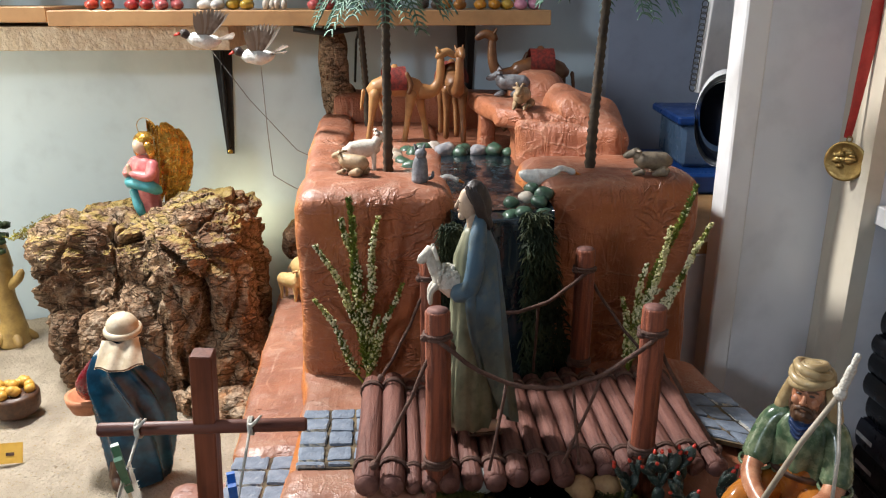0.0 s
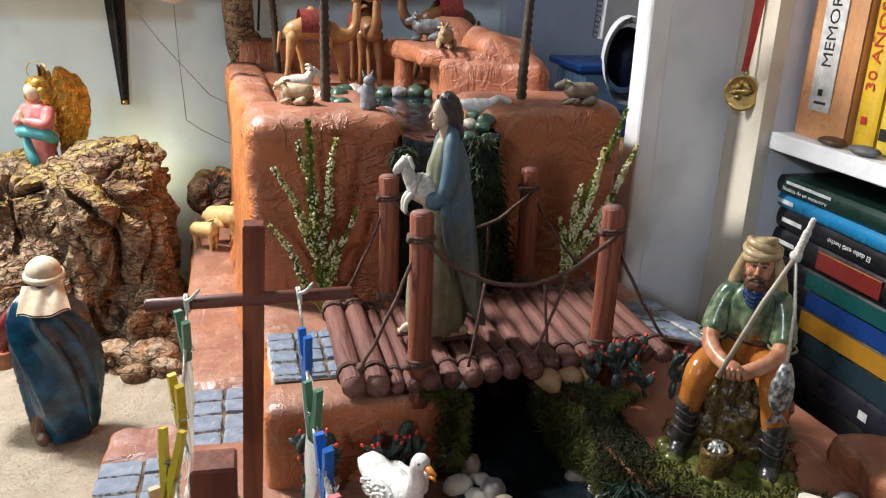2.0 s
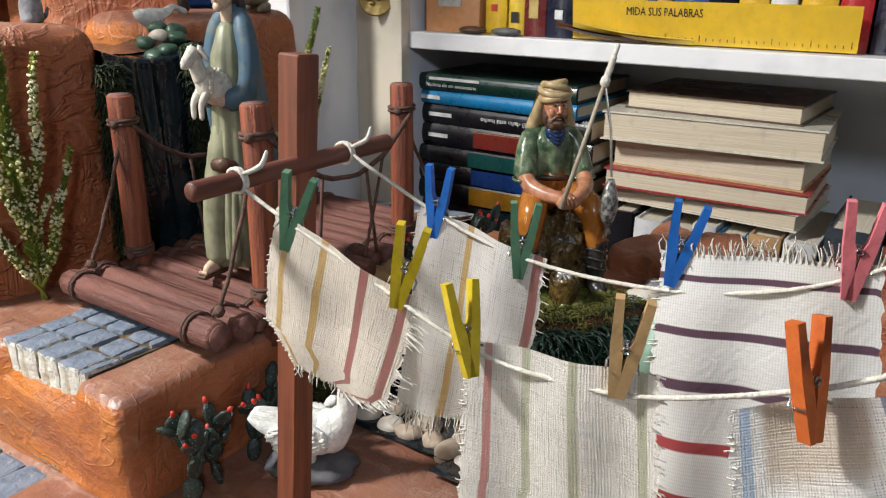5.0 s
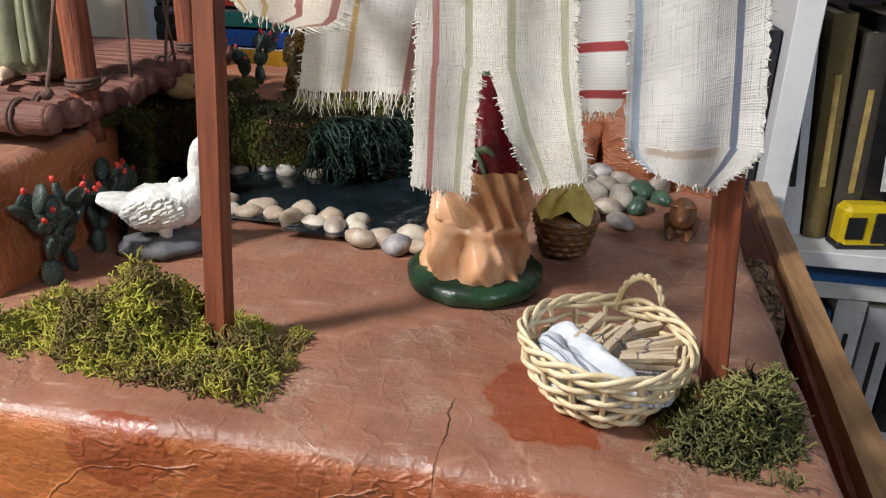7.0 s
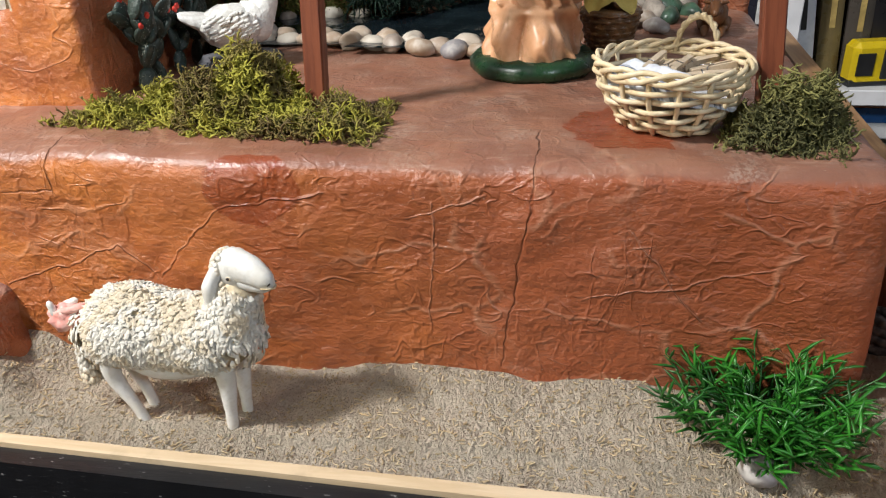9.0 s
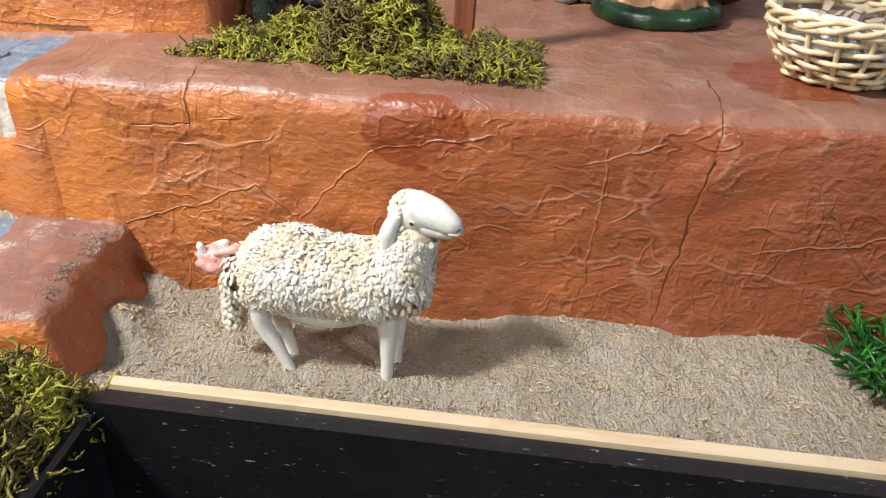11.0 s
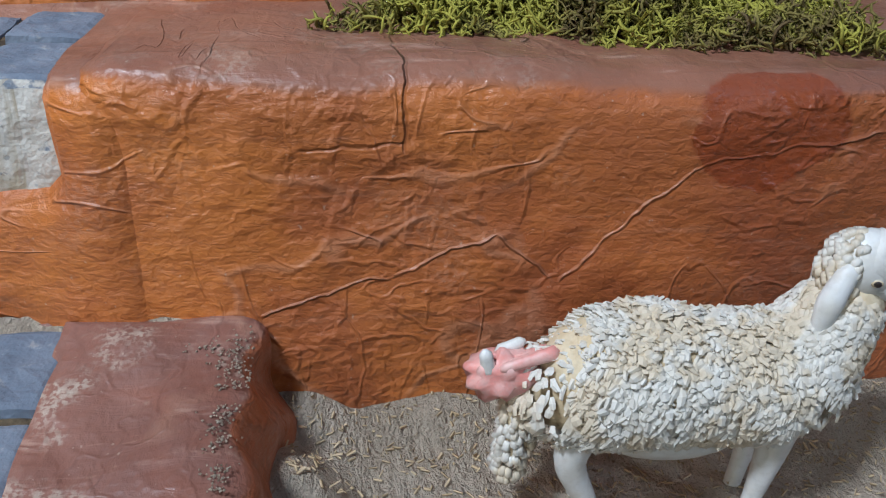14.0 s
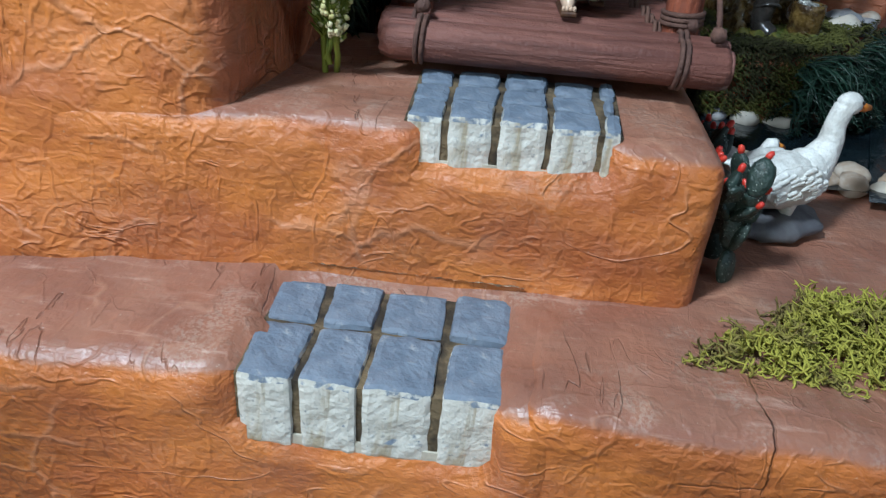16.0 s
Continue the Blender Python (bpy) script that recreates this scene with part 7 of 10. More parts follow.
def cloth_paint(name, base, stripes, lines=900.0, across=700.0, patch=None):
    """Loose weave; stripes run down the cloth at u, with a width and a colour."""
    n = N(name)
    uv = n.t.nodes.new("ShaderNodeTexCoord").outputs["UV"]
    u, v = n.axis(uv, 0), n.axis(uv, 1)
    col = n.mix(n.ramp(n.noise(60, 4), 0.4, 0.7), base, tuple(c * 0.86 for c in base))
    def threads(x, y):
        s = n.t.nodes.new("ShaderNodeMapping")
        n.put(s.inputs["Vector"], uv)
        s.inputs["Scale"].default_value = (x, y, 1)
        return n.noise(1.0, 2, 0.6, 0.0, s.outputs[0])
    wu = n.math("ADD", n.math("MULTIPLY", n.math("SINE", n.math("MULTIPLY", u, lines)), 0.45), n.math("MULTIPLY", n.math("SUBTRACT", threads(lines / 5, 5), 0.5), 3.6))
    wv = n.math("ADD", n.math("MULTIPLY", n.math("SINE", n.math("MULTIPLY", v, across)), 0.45), n.math("MULTIPLY", n.math("SUBTRACT", threads(4, across / 5), 0.5), 3.6))
    weave = n.math("ADD", n.math("MULTIPLY", wu, 0.5), n.math("MULTIPLY", wv, 0.5))
    for at_, width, c in stripes:
        dist = n.math("ABSOLUTE", n.math("SUBTRACT", n.math("ADD", u, n.math("MULTIPLY", n.math("SUBTRACT", n.noise(40), 0.5), 0.006)), at_))
        col = n.mix(n.ramp(dist, width * 0.42, width * 0.55, 0.88, 0), col, c)
    if patch:
        edge = n.math("ADD", v, n.math("MULTIPLY", n.math("SUBTRACT", n.noise(45, 3), 0.5), 0.22))
        col = n.mix(n.math("MULTIPLY", n.ramp(edge, 0.20, 0.30, 0.75, 0.0), n.math("MULTIPLY", n.ramp(u, 0.14, 0.20), n.ramp(u, 0.66, 0.74, 1, 0))), col, patch)
    col = n.mix(n.ramp(weave, -0.9, 0.1, 0.5, 0.0), col, tuple(c * 0.62 for c in base))
    m = n.done(col, 0.9, n.bump(n.math("ADD", weave, n.noise(500)), 0.5, 0.0006), 0, 0.1)
    tr = n.node("ShaderNodeBsdfTranslucent", Color=(0.75, 0.7, 0.6, 1))
    mx = n.node("ShaderNodeMixShader", Fac=0.28)
    n.t.links.new(n.b.outputs[0], mx.inputs[1])
    n.t.links.new(tr.outputs[0], mx.inputs[2])
    hole = n.node("ShaderNodeBsdfTransparent")
    mh = n.node("ShaderNodeMixShader", Fac=n.ramp(weave, -0.75, -0.25, 0.5, 0.0))
    n.t.links.new(mx.outputs[0], mh.inputs[1])
    n.t.links.new(hole.outputs[0], mh.inputs[2])
    n.t.links.new(mh.outputs[0], n.t.nodes["Material Output"].inputs[0])
    return m


def cloth_mesh(name, panels, material, x, seed, fray=(), wave=0.003, nu=36, nv=44):
    """panels: (left edge, right edge) in the plane of the line, each a run of (y, z); u runs from left to right over the whole width."""
    rnd = random.Random(seed)
    verts, faces, uvs, threads = [], [], [], []

    def along(run, t):
        k = min(int(t * (len(run) - 1)), len(run) - 2)
        return Vector(run[k]).lerp(Vector(run[k + 1]), t * (len(run) - 1) - k)
    for at_, (left, right, u0, u1) in enumerate(panels):
        base = len(verts)
        for j in range(nv + 1):
            a, c = along(left, j / nv), along(right, j / nv)
            for i in range(nu + 1):
                p = a.lerp(c, i / nu)
                edge = min(i, nu - i, nv - j)
                jit = 0.0007 if edge == 0 else 0.0
                bulge = wave * (math.sin(190 * p.x + seed) * (0.3 + 6 * (0.23 - p.y)) + 0.9 * nz((p.x, p.y, seed), 34))
                verts.append((x + bulge, p.x + rnd.uniform(-jit, jit), p.y + rnd.uniform(-jit, jit)))
                uvs.append((u0 + (u1 - u0) * i / nu, j / nv))
        for j in range(nv):
            for i in range(nu):
                q = base + j * (nu + 1) + i
                faces.append((q, q + 1, q + nu + 2, q + nu + 1))
        for side, count, length in fray:
            if side == "bottom" and at_ == 0 and len(panels) > 1:
                continue
            for k in range(count):
                t = rnd.random()
                i, j = {"bottom": (round(t * nu), nv), "left": (0, round(t * nv)), "right": (nu, round(t * nv)), "top": (round(t * nu), 0)}[side]
                o = Vector(verts[base + j * (nu + 1) + i])
                d = {"bottom": Vector((0, 0.1, -1)), "left": Vector((0, 1, -0.3)), "right": Vector((0, -1, -0.3)), "top": Vector((0, 0.1, 1))}[side]
                L = length * rnd.uniform(0.4, 1.2)
                o = o - d * 0.001
                mid = o + d * L * 0.6 + Vector((rnd.uniform(-1, 1), rnd.uniform(-1, 1), 0)) * L * 0.2
                threads.append((o, mid, mid + (d + Vector((rnd.uniform(-0.6, 0.6), rnd.uniform(-0.6, 0.6), 0))) * L * 0.4))
    n0 = len(faces)
    b = B().use(material)
    b.v, b.f = [tuple(v) for v in verts], list(faces)
    b.s, b.mi = [True] * n0, [0] * n0
    loose_ends = B().use(CORD)
    for t in threads:
        loose_ends.tube(t, [0.00035, 0.0003, 0.0002], 3, False)
    me = b.mesh(name)
    layer = me.uv_layers.new(name="weave")
    table = uvs + [(0.0, 0.0)] * (len(me.vertices) - len(uvs))
    for loop in me.loops:
        layer.data[loop.index].uv = table[loop.vertex_index]
    return me, loose_ends


def washing(name, label, me, group="washing on the line"):
    t = thing(name, label, "laundry", group=group)
    part("cloth", me[0], t)
    tagged(part("frayed_threads", me[1], t, "loose white threads at the hem"), kind="stuff")
    return t


YEL, RED, PNK, GRN, PUR, BLU, SKY = (0.55, 0.33, 0.06), (0.30, 0.03, 0.035), (0.55, 0.16, 0.15), (0.42, 0.44, 0.29), (0.075, 0.03, 0.055), (0.07, 0.12, 0.24), (0.34, 0.48, 0.66)
CLOTH_A = cloth_paint("cream_gauze_striped", (0.86, 0.77, 0.66), ((0.12, 0.05, YEL), (0.38, 0.05, YEL), (0.68, 0.06, RED), (0.93, 0.055, RED)), 420, 560)
CLOTH_B = cloth_paint("cream_gauze_trousers", (0.87, 0.83, 0.76), ((0.13, 0.04, PNK), (0.33, 0.05, GRN), (0.60, 0.05, GRN), (0.92, 0.05, GRN)), 460, 760)
CLOTH_C = cloth_paint("white_gauze_smock", (0.88, 0.86, 0.83), ((0.08, 0.06, SKY), (0.80, 0.055, BLU)), 430, 620, (0.50, 0.38, 0.26))
CLOTH_D = cloth_paint("white_gauze_fringed", (0.78, 0.75, 0.71), ((0.42, 0.05, YEL), (0.95, 0.06, RED)), 420, 760)
# the towel's bands run across it
n = N("white_gauze_towel_banded")
uv = n.t.nodes.new("ShaderNodeTexCoord").outputs["UV"]
col = n.mix(n.ramp(n.math("SINE", n.math("MULTIPLY", n.axis(uv, 0), 480.0)), -0.9, 0.2, 0.35, 0), (0.70, 0.69, 0.66), (0.42, 0.42, 0.42))
col = n.mix(n.ramp(n.math("SINE", n.math("MULTIPLY", n.axis(uv, 1), 520.0)), -0.9, 0.2, 0.25, 0), col, (0.45, 0.45, 0.45))
for at_, w_, c in ((0.10, 0.028, PUR), (0.33, 0.038, PUR), (0.55, 0.038, PUR), (0.75, 0.04, RED), (0.93, 0.035, RED)):
    d = n.math("ABSOLUTE", n.math("SUBTRACT", n.axis(uv, 1), at_))
    col = n.mix(n.ramp(d, w_ * 0.4, w_ * 0.55, 0.95, 0), col, c)
CLOTH_E = n.done(col, 0.9, n.bump(n.noise(500), 0.5, 0.0006), 0, 0.1)

washing("undergarment", "cream gauze drawers with yellow and red stripes", cloth_mesh("undergarment", [([(0.093, 0.228), (0.100, 0.205), (0.103, 0.184)], [(0.035, 0.208), (0.040, 0.19), (0.046, 0.169)], 0, 1),
        ([(0.1025, 0.185), (0.095, 0.178), (0.087, 0.171)], [(0.046, 0.170), (0.050, 0.1675), (0.066, 0.165)], 0.0, 0.99)], CLOTH_A, WX, 1, (("bottom", 26, 0.004), ("left", 20, 0.002), ("right", 30, 0.006)), 0.0022))
washing("trousers", "cream gauze trousers with pink and green stripes", cloth_mesh("trousers", [([(0.016, 0.201), (0.0165, 0.18), (0.0165, 0.1535)], [(-0.042, 0.206), (-0.045, 0.18), (-0.0475, 0.1535)], 0, 1),
        ([(0.0165, 0.154), (0.017, 0.13), (0.0175, 0.104)], [(-0.0105, 0.154), (-0.0085, 0.13), (-0.0075, 0.100)], 0, 0.44),
        ([(-0.0135, 0.154), (-0.021, 0.13), (-0.034, 0.103)], [(-0.0475, 0.154), (-0.051, 0.135), (-0.0555, 0.114)], 0.46, 1)], CLOTH_B, WX + 0.001, 2, (("bottom", 30, 0.003), ("left", 26, 0.002), ("right", 44, 0.0025)), 0.0025))
washing("smock", "white gauze smock with blue stripes and a tan patch", cloth_mesh("smock", [([(-0.060, 0.203), (-0.064, 0.175), (-0.066, 0.148), (-0.068, 0.125)], [(-0.099, 0.221), (-0.111, 0.200), (-0.1155, 0.165), (-0.1195, 0.129)], 0, 1),
        ([(-0.068, 0.1255), (-0.072, 0.121), (-0.079, 0.1165)], [(-0.1195, 0.1295), (-0.114, 0.119), (-0.106, 0.110)], 0.02, 0.98)], CLOTH_C, WX + 0.002, 3, (("bottom", 30, 0.003), ("right", 50, 0.002), ("left", 20, 0.002)), 0.003))
washing("hand_towel", "thin white gauze cloth with a frayed hem", cloth_mesh("hand_towel", [([(0.074, 0.219), (0.079, 0.18), (0.088, 0.128)], [(0.020, 0.208), (0.024, 0.17), (0.031, 0.130)], 0, 1)], CLOTH_D, EX, 4, (("bottom", 110, 0.011), ("right", 24, 0.003), ("left", 20, 0.003)), 0.003))
washing("bath_towel", "white gauze towel with purple and red bands", cloth_mesh("bath_towel", [([(-0.021, 0.220), (-0.022, 0.18), (-0.028, 0.125)], [(-0.083, 0.229), (-0.088, 0.19), (-0.066, 0.128)], 0, 1)], CLOTH_E, EX, 5, (("top", 120, 0.006), ("bottom", 50, 0.005), ("left", 26, 0.004)), 0.002))


def clothespin(m, color, spread=9.0, label="", group="clothes pins on the lines", s=1.0):
    """Two wooden legs and a wire spring; local z runs from the jaws up to the grips."""
    t = thing("clothespin", label or "small %s wooden clothes pin with a wire spring" % color, "clothes pin", m, group)
    for w in (-1, 1):
        b = B().use(PINS[color])
        prof = [(0.0, -0.012), (0.0030, -0.012), (0.0036, 0.004), (0.0032, 0.018), (0.0008, 0.018), (0.0006, 0.006), (0.0, 0.004)]
        b.prism([(y * s, z * s) for y, z in prof], -0.0019 * s, 0.0019 * s)
        b.v = [(z, y, x) for y, x, z in [(v[0], v[1], v[2]) for v in b.v]]
        part("leg", b, t, m=pose(0, 0, 0, 0, 0, 180 if w < 0 else 0) @ pose(0, 0.0004, 0, -spread / 2 if w > 0 else -spread / 2))
    b = B().use(STEEL)
    b.tube([(-0.0026 * s + 0.0052 * s * k / 30, 0.0012 * s * math.cos(k), 0.003 * s + 0.0012 * s * math.sin(k)) for k in range(31)], 0.0003 * s, 4)
    for w in (-1, 1):
        b.tube([(0.0024 * s, w * 0.001 * s, 0.003 * s), (0.0024 * s, w * 0.0044 * s, -0.003 * s), (-0.0024 * s, w * 0.0044 * s, -0.003 * s)], 0.00035 * s, 4)
    part("spring", b, t)
    return t


for (x, y, z), color, tilt, yaw, sp in (((WX, 0.086, 0.225), "green", 18, 90, 16), ((WX, 0.039, 0.216), "yellow", 14, 90, 12), ((WX - 0.003, 0.014, 0.203), "yellow", -16, 62, 14), ((WX - 0.001, -0.033, 0.210), "natural", 6, 85, 11), ((WX - 0.004, -0.077, 0.216), "orange", -12, 60, 13),
                                    ((EX, 0.066, 0.219), "blue", 6, 80, 14), ((EX, 0.029, 0.211), "green", 4, 95, 14), ((EX, -0.027, 0.221), "blue", 10, 80, 15), ((EX, -0.076, 0.229), "pink", 2, 80, 14)):
    clothespin(pose(x, y, z, 0, 0, yaw - 90) @ pose(0, 0, 0, tilt, 0, 0) @ pose(0, 0, 0, 0, 0, 90 if abs(yaw - 90) > 15 else 25), color, sp, s=0.95)

# ---- terrace things ----
STRAW = paint("pale_wicker", (0.74, 0.63, 0.43), (0.62, 0.49, 0.29), 0.5, 90, 0.3, 400)
basket = thing("wicker_basket", "round pale wicker laundry basket with a loop handle", "basket", pose(-0.078, -0.071, 0.0015) @ Matrix.Diagonal((0.86, 0.86, 1.05, 1)))
N_RIB = 16


def basket_r(z):
    return 0.026 + 0.018 * math.sin(min(1.0, z / 0.030) * 1.57)


for i in range(N_RIB):
    a = 2 * math.pi * i / N_RIB
    part("rib", B().use(STRAW).tube([(basket_r(z) * math.cos(a), basket_r(z) * math.sin(a), z) for z in [0.001 + 0.0042 * k for k in range(8)]], 0.0016, 6), basket)
for k in range(7):
    z = 0.002 + 0.0043 * k
    pts = [((basket_r(z) + 0.0021 * math.cos(N_RIB / 2 * a + math.pi * k)) * math.cos(a), (basket_r(z) + 0.0021 * math.cos(N_RIB / 2 * a + math.pi * k)) * math.sin(a), z + 0.0008 * math.sin(3 * a + k)) for a in [2 * math.pi * q / 96 for q in range(97)]]
    part("weaver", B().use(STRAW).tube(pts, 0.00135, 6, False), basket)
for w in (0, 1, 2):
    pts = [((0.0445 + 0.0022 * math.cos(6 * a + 2.1 * w + 0.8 * math.sin(3 * a))) * math.cos(a), (0.0445 + 0.0022 * math.cos(6 * a + 2.1 * w + 0.8 * math.sin(3 * a))) * math.sin(a), 0.0312 + 0.0022 * math.sin(6 * a + 2.1 * w)) for a in [2 * math.pi * q / 120 for q in range(121)]]
    part("rim_strand", B().use(STRAW).tube(pts, 0.0014, 6, False), basket)
b = B().use(STRAW)
for w in (0, 1):
    b.tube([(0.040 + 0.002 * math.cos(a), -0.019 + 0.0125 * math.cos(a) + 0.0009 * math.sin(9 * a + 3 * w), 0.029 + 0.0175 * math.sin(a) + 0.0009 * math.cos(9 * a + 3 * w)) for a in [math.pi * q / 30 for q in range(31)]], 0.0014, 6)
part("handle", b, basket, "twisted loop handle")
part("basket_floor", B().use(STRAW).lathe([(0.025, 0.0005), (0.026, 0.002), (0.001, 0.0022)], 24), basket)
n = N("pale_striped_linen")
across_ = n.math("SUBTRACT", n.axis(n.co, 1), n.math("MULTIPLY", n.axis(n.co, 0), 0.75))
col = n.mix(n.ramp(n.noise(90, 4), 0.4, 0.7), (0.60, 0.62, 0.66), (0.48, 0.50, 0.55))
for freq, shift, c in ((430.0, 0.0, (0.13, 0.15, 0.20)), (430.0, 0.55, (0.30, 0.33, 0.38)), (215.0, 1.9, (0.10, 0.12, 0.17))):
    wv = n.math("SINE", n.math("ADD", n.math("MULTIPLY", across_, freq), shift))
    col = n.mix(n.ramp(wv, 0.965, 0.99, 0, 0.8), col, c)
LINEN_S = n.done(col, 0.9, n.bump(n.math("ADD", n.noise(400), n.math("MULTIPLY", n.noise(120, 4), 2.0)), 0.6, 0.001), 0, 0.1)


def bundled(u, v):
    """Linen rolled up on one side of the basket, sunk where the pins lie."""
    a, r = 2 * math.pi * u, 0.0345 * v ** 0.8
    x, y = r * math.cos(a), r * math.sin(a)
    w = y - 0.75 * x
    side = 1 / (1 + math.exp(-(w + 0.002) / 0.004))
    roll = abs(math.sin(w * 115 + 1.1 + 0.8 * nz((x, y, 0), 60)))
    return (x, y, 0.0165 + side * (0.0065 + 0.0085 * roll ** 0.6 * (1 - v ** 6)) + 0.0015 * nz((x, y, 1), 150) - 0.005 * v ** 8)


b = B().use(LINEN_S).sheet(bundled, 90, 40)
single("folded_linen", b, "pale striped linen rolled up in the basket", "laundry", m=pose(-0.078, -0.071, 0.002))
for i, (x, y, z, a, roll) in enumerate(((-0.066, -0.062, 0.0290, 62, 10), (-0.072, -0.068, 0.0285, 58, 80), (-0.074, -0.075, 0.0300, 64, 15), (-0.066, -0.077, 0.0280, 55, 85), (-0.078, -0.088, 0.0270, 14, 80), (-0.085, -0.087, 0.0275, 10, 12), (-0.071, -0.090, 0.0285, 22, 85), (-0.060, -0.084, 0.0275, 30, 15))):
    clothespin(pose(x, y, z, 0, 0, a) @ pose(0, 0, 0, 84 + 3 * (i % 3), 0, 0) @ pose(0, 0, 0, 0, 0, roll), "pale", 3, "tiny pale wooden clothes pin lying in the basket", "loose clothes pins", 0.82)

WICKER_D = paint("dark_moulded_wicker", (0.22, 0.11, 0.04), (0.10, 0.05, 0.02), 0.35, 120, 0.9, 200)
t = thing("fruit_basket", "small dark wicker basket under a yellow cloth", "basket", pose(0.092, -0.046, 0.0015, 0, 0, 15) @ Matrix.Scale(1.08, 4))
b = B().use(WICKER_D)
b.lathe([(0.012, 0), (0.0155, 0.006), (0.0185, 0.016), (0.020, 0.026), (0.018, 0.027)], 40, 1.0, 0.05, 16)
for k in range(6):
    z = 0.004 + 0.004 * k
    r = 0.0135 + 0.0065 * (z / 0.026)
    b.tube([((r + 0.0006 * math.cos(14 * a + k * 3.14)) * math.cos(a), (r + 0.0006 * math.cos(14 * a + k * 3.14)) * math.sin(a), z) for a in [2 * math.pi * q / 70 for q in range(71)]], 0.0014, 5, False)
part("basket_body", b, t)
b = B().use(paint("yellow_cloth", (0.66, 0.52, 0.14), (0.52, 0.38, 0.08), 0.5, 60, 0.3, 200))
b.sheet(lambda u, v: ((0.0185 * v * (1 + 0.12 * math.sin(25 * u))) * math.cos(6.2832 * u), (0.0185 * v * (1 + 0.12 * math.sin(25 * u))) * math.sin(6.2832 * u), 0.043 - 0.014 * v ** 2 + 0.004 * math.sin(31 * u) * v + 0.004 * nz((v * math.cos(6.2832 * u), v * math.sin(6.2832 * u), 1), 3)), 48, 12)
part("cloth", b, t, "crumpled yellow cloth")


def big_goose():
    b = B().use(STONE_D).ball((0.0, 0.0, 0.005), (0.033, 0.022, 0.0085), 30, 0.22, 70, 2)
    b.use(GOOSE)
    b.ball((-0.003, 0, 0.0310), (0.0255, 0.0160, 0.0165), 30, 0.07, 150, 4)
    b.ball((0.013, 0, 0.0330), (0.0140, 0.0135, 0.0155), 24, 0.05, 150, 5)
    for k in range(7):
        y = -0.0075 + 0.0025 * k
        limb(b, [(-0.018, y, 0.034), (-0.030, y * 1.1, 0.0385 - 0.05 * abs(y)), (-0.0400, y * 0.9, 0.0425 - 0.10 * abs(y))], [0.0075, 0.0048, 0.0016], 8)
    for y in (-1, 1):
        b.ball((-0.005, y * 0.0135, 0.0330), (0.0215, 0.0050, 0.0120), 24, 0.14, 190, 7)
        rnd = random.Random(31)
        for k in range(46):
            a, w = rnd.uniform(0, 6.28), math.sqrt(rnd.random())
            x, z = -0.005 + 0.0195 * w * math.cos(a), 0.0330 + 0.0105 * w * math.sin(a)
            o = y * (0.0140 + 0.0042 * math.sqrt(max(0.0, 1 - w * w)))
            limb(b, [(x + 0.0015, o, z + 0.0006), (x - 0.0028, o + y * 0.0004, z - 0.0008)], [0.0017, 0.0011], 6)
        limb(b, [(0.0, y * 0.007, 0.020), (0.001, y * 0.007, 0.010)], [0.0060, 0.0026], 8)
    limb(b, [(0.018, 0, 0.038), (0.0250, 0, 0.050), (0.0250, 0, 0.062), (0.0275, 0, 0.072)], [0.0118, 0.0074, 0.0058, 0.0058], 16)
    b.ball((0.0305, 0, 0.0735), (0.0078, 0.0064, 0.0066), 14)
    b.use(BEAK).tube([(0.036, 0, 0.0725), (0.042, 0, 0.0705), (0.047, 0, 0.070)], [0.0034, 0.0027, 0.0017], 10)
    b.use(HAIR).ball((0.034, 0.0056, 0.0755), 0.0011, 6)
    b.ball((0.034, -0.0056, 0.0755), 0.0011, 6)
    b.use(GOOSE)
    limb(b, [(-0.016, 0.022, 0.022), (0.000, 0.025, 0.022)], [0.008, 0.009], 14)
    limb(b, [(0.003, 0.025, 0.027), (0.006, 0.025, 0.037), (0.010, 0.025, 0.041)], [0.006, 0.004, 0.0048], 10)
    b.use(BEAK).tube([(0.014, 0.025, 0.040), (0.020, 0.025, 0.038)], [0.0024, 0.0012], 8)
    return single("goose_figurine", b, "white goose with a gosling on a grey stone", "figurine", m=pose(0.036, 0.212, 0.0, 0, 0, -62) @ Matrix.Scale(0.94, 4))


big_goose()

# crumpled red rocks at the terrace's edges
RED_ROCK = EARTH_DARK
for i, (q, z0, z1) in enumerate((([(0.345, 0.055), (0.43, 0.02), (0.455, 0.13), (0.365, 0.15)], 0.035, 0.078),
                                 ([(0.262, -0.06), (0.315, -0.075), (0.325, -0.02), (0.270, -0.01)], -0.01, 0.040),
                                 ([(0.255, -0.115), (0.325, -0.13), (0.330, -0.075), (0.270, -0.07)], -0.01, 0.060),
                                 ([(0.225, -0.168), (0.30, -0.172), (0.31, -0.12), (0.245, -0.12)], -0.01, 0.035),
                                 ([(0.315, -0.09), (0.36, -0.10), (0.37, 0.0), (0.32, 0.0)], -0.01, 0.085))):
    single("red_rock", B().use(RED_ROCK).rock(q, z0, z1, 0.005, 0.006, 0.0075, 26, 30 + i), "crumpled brown-red paper rock on the terrace", "rock", group="paper rocks")

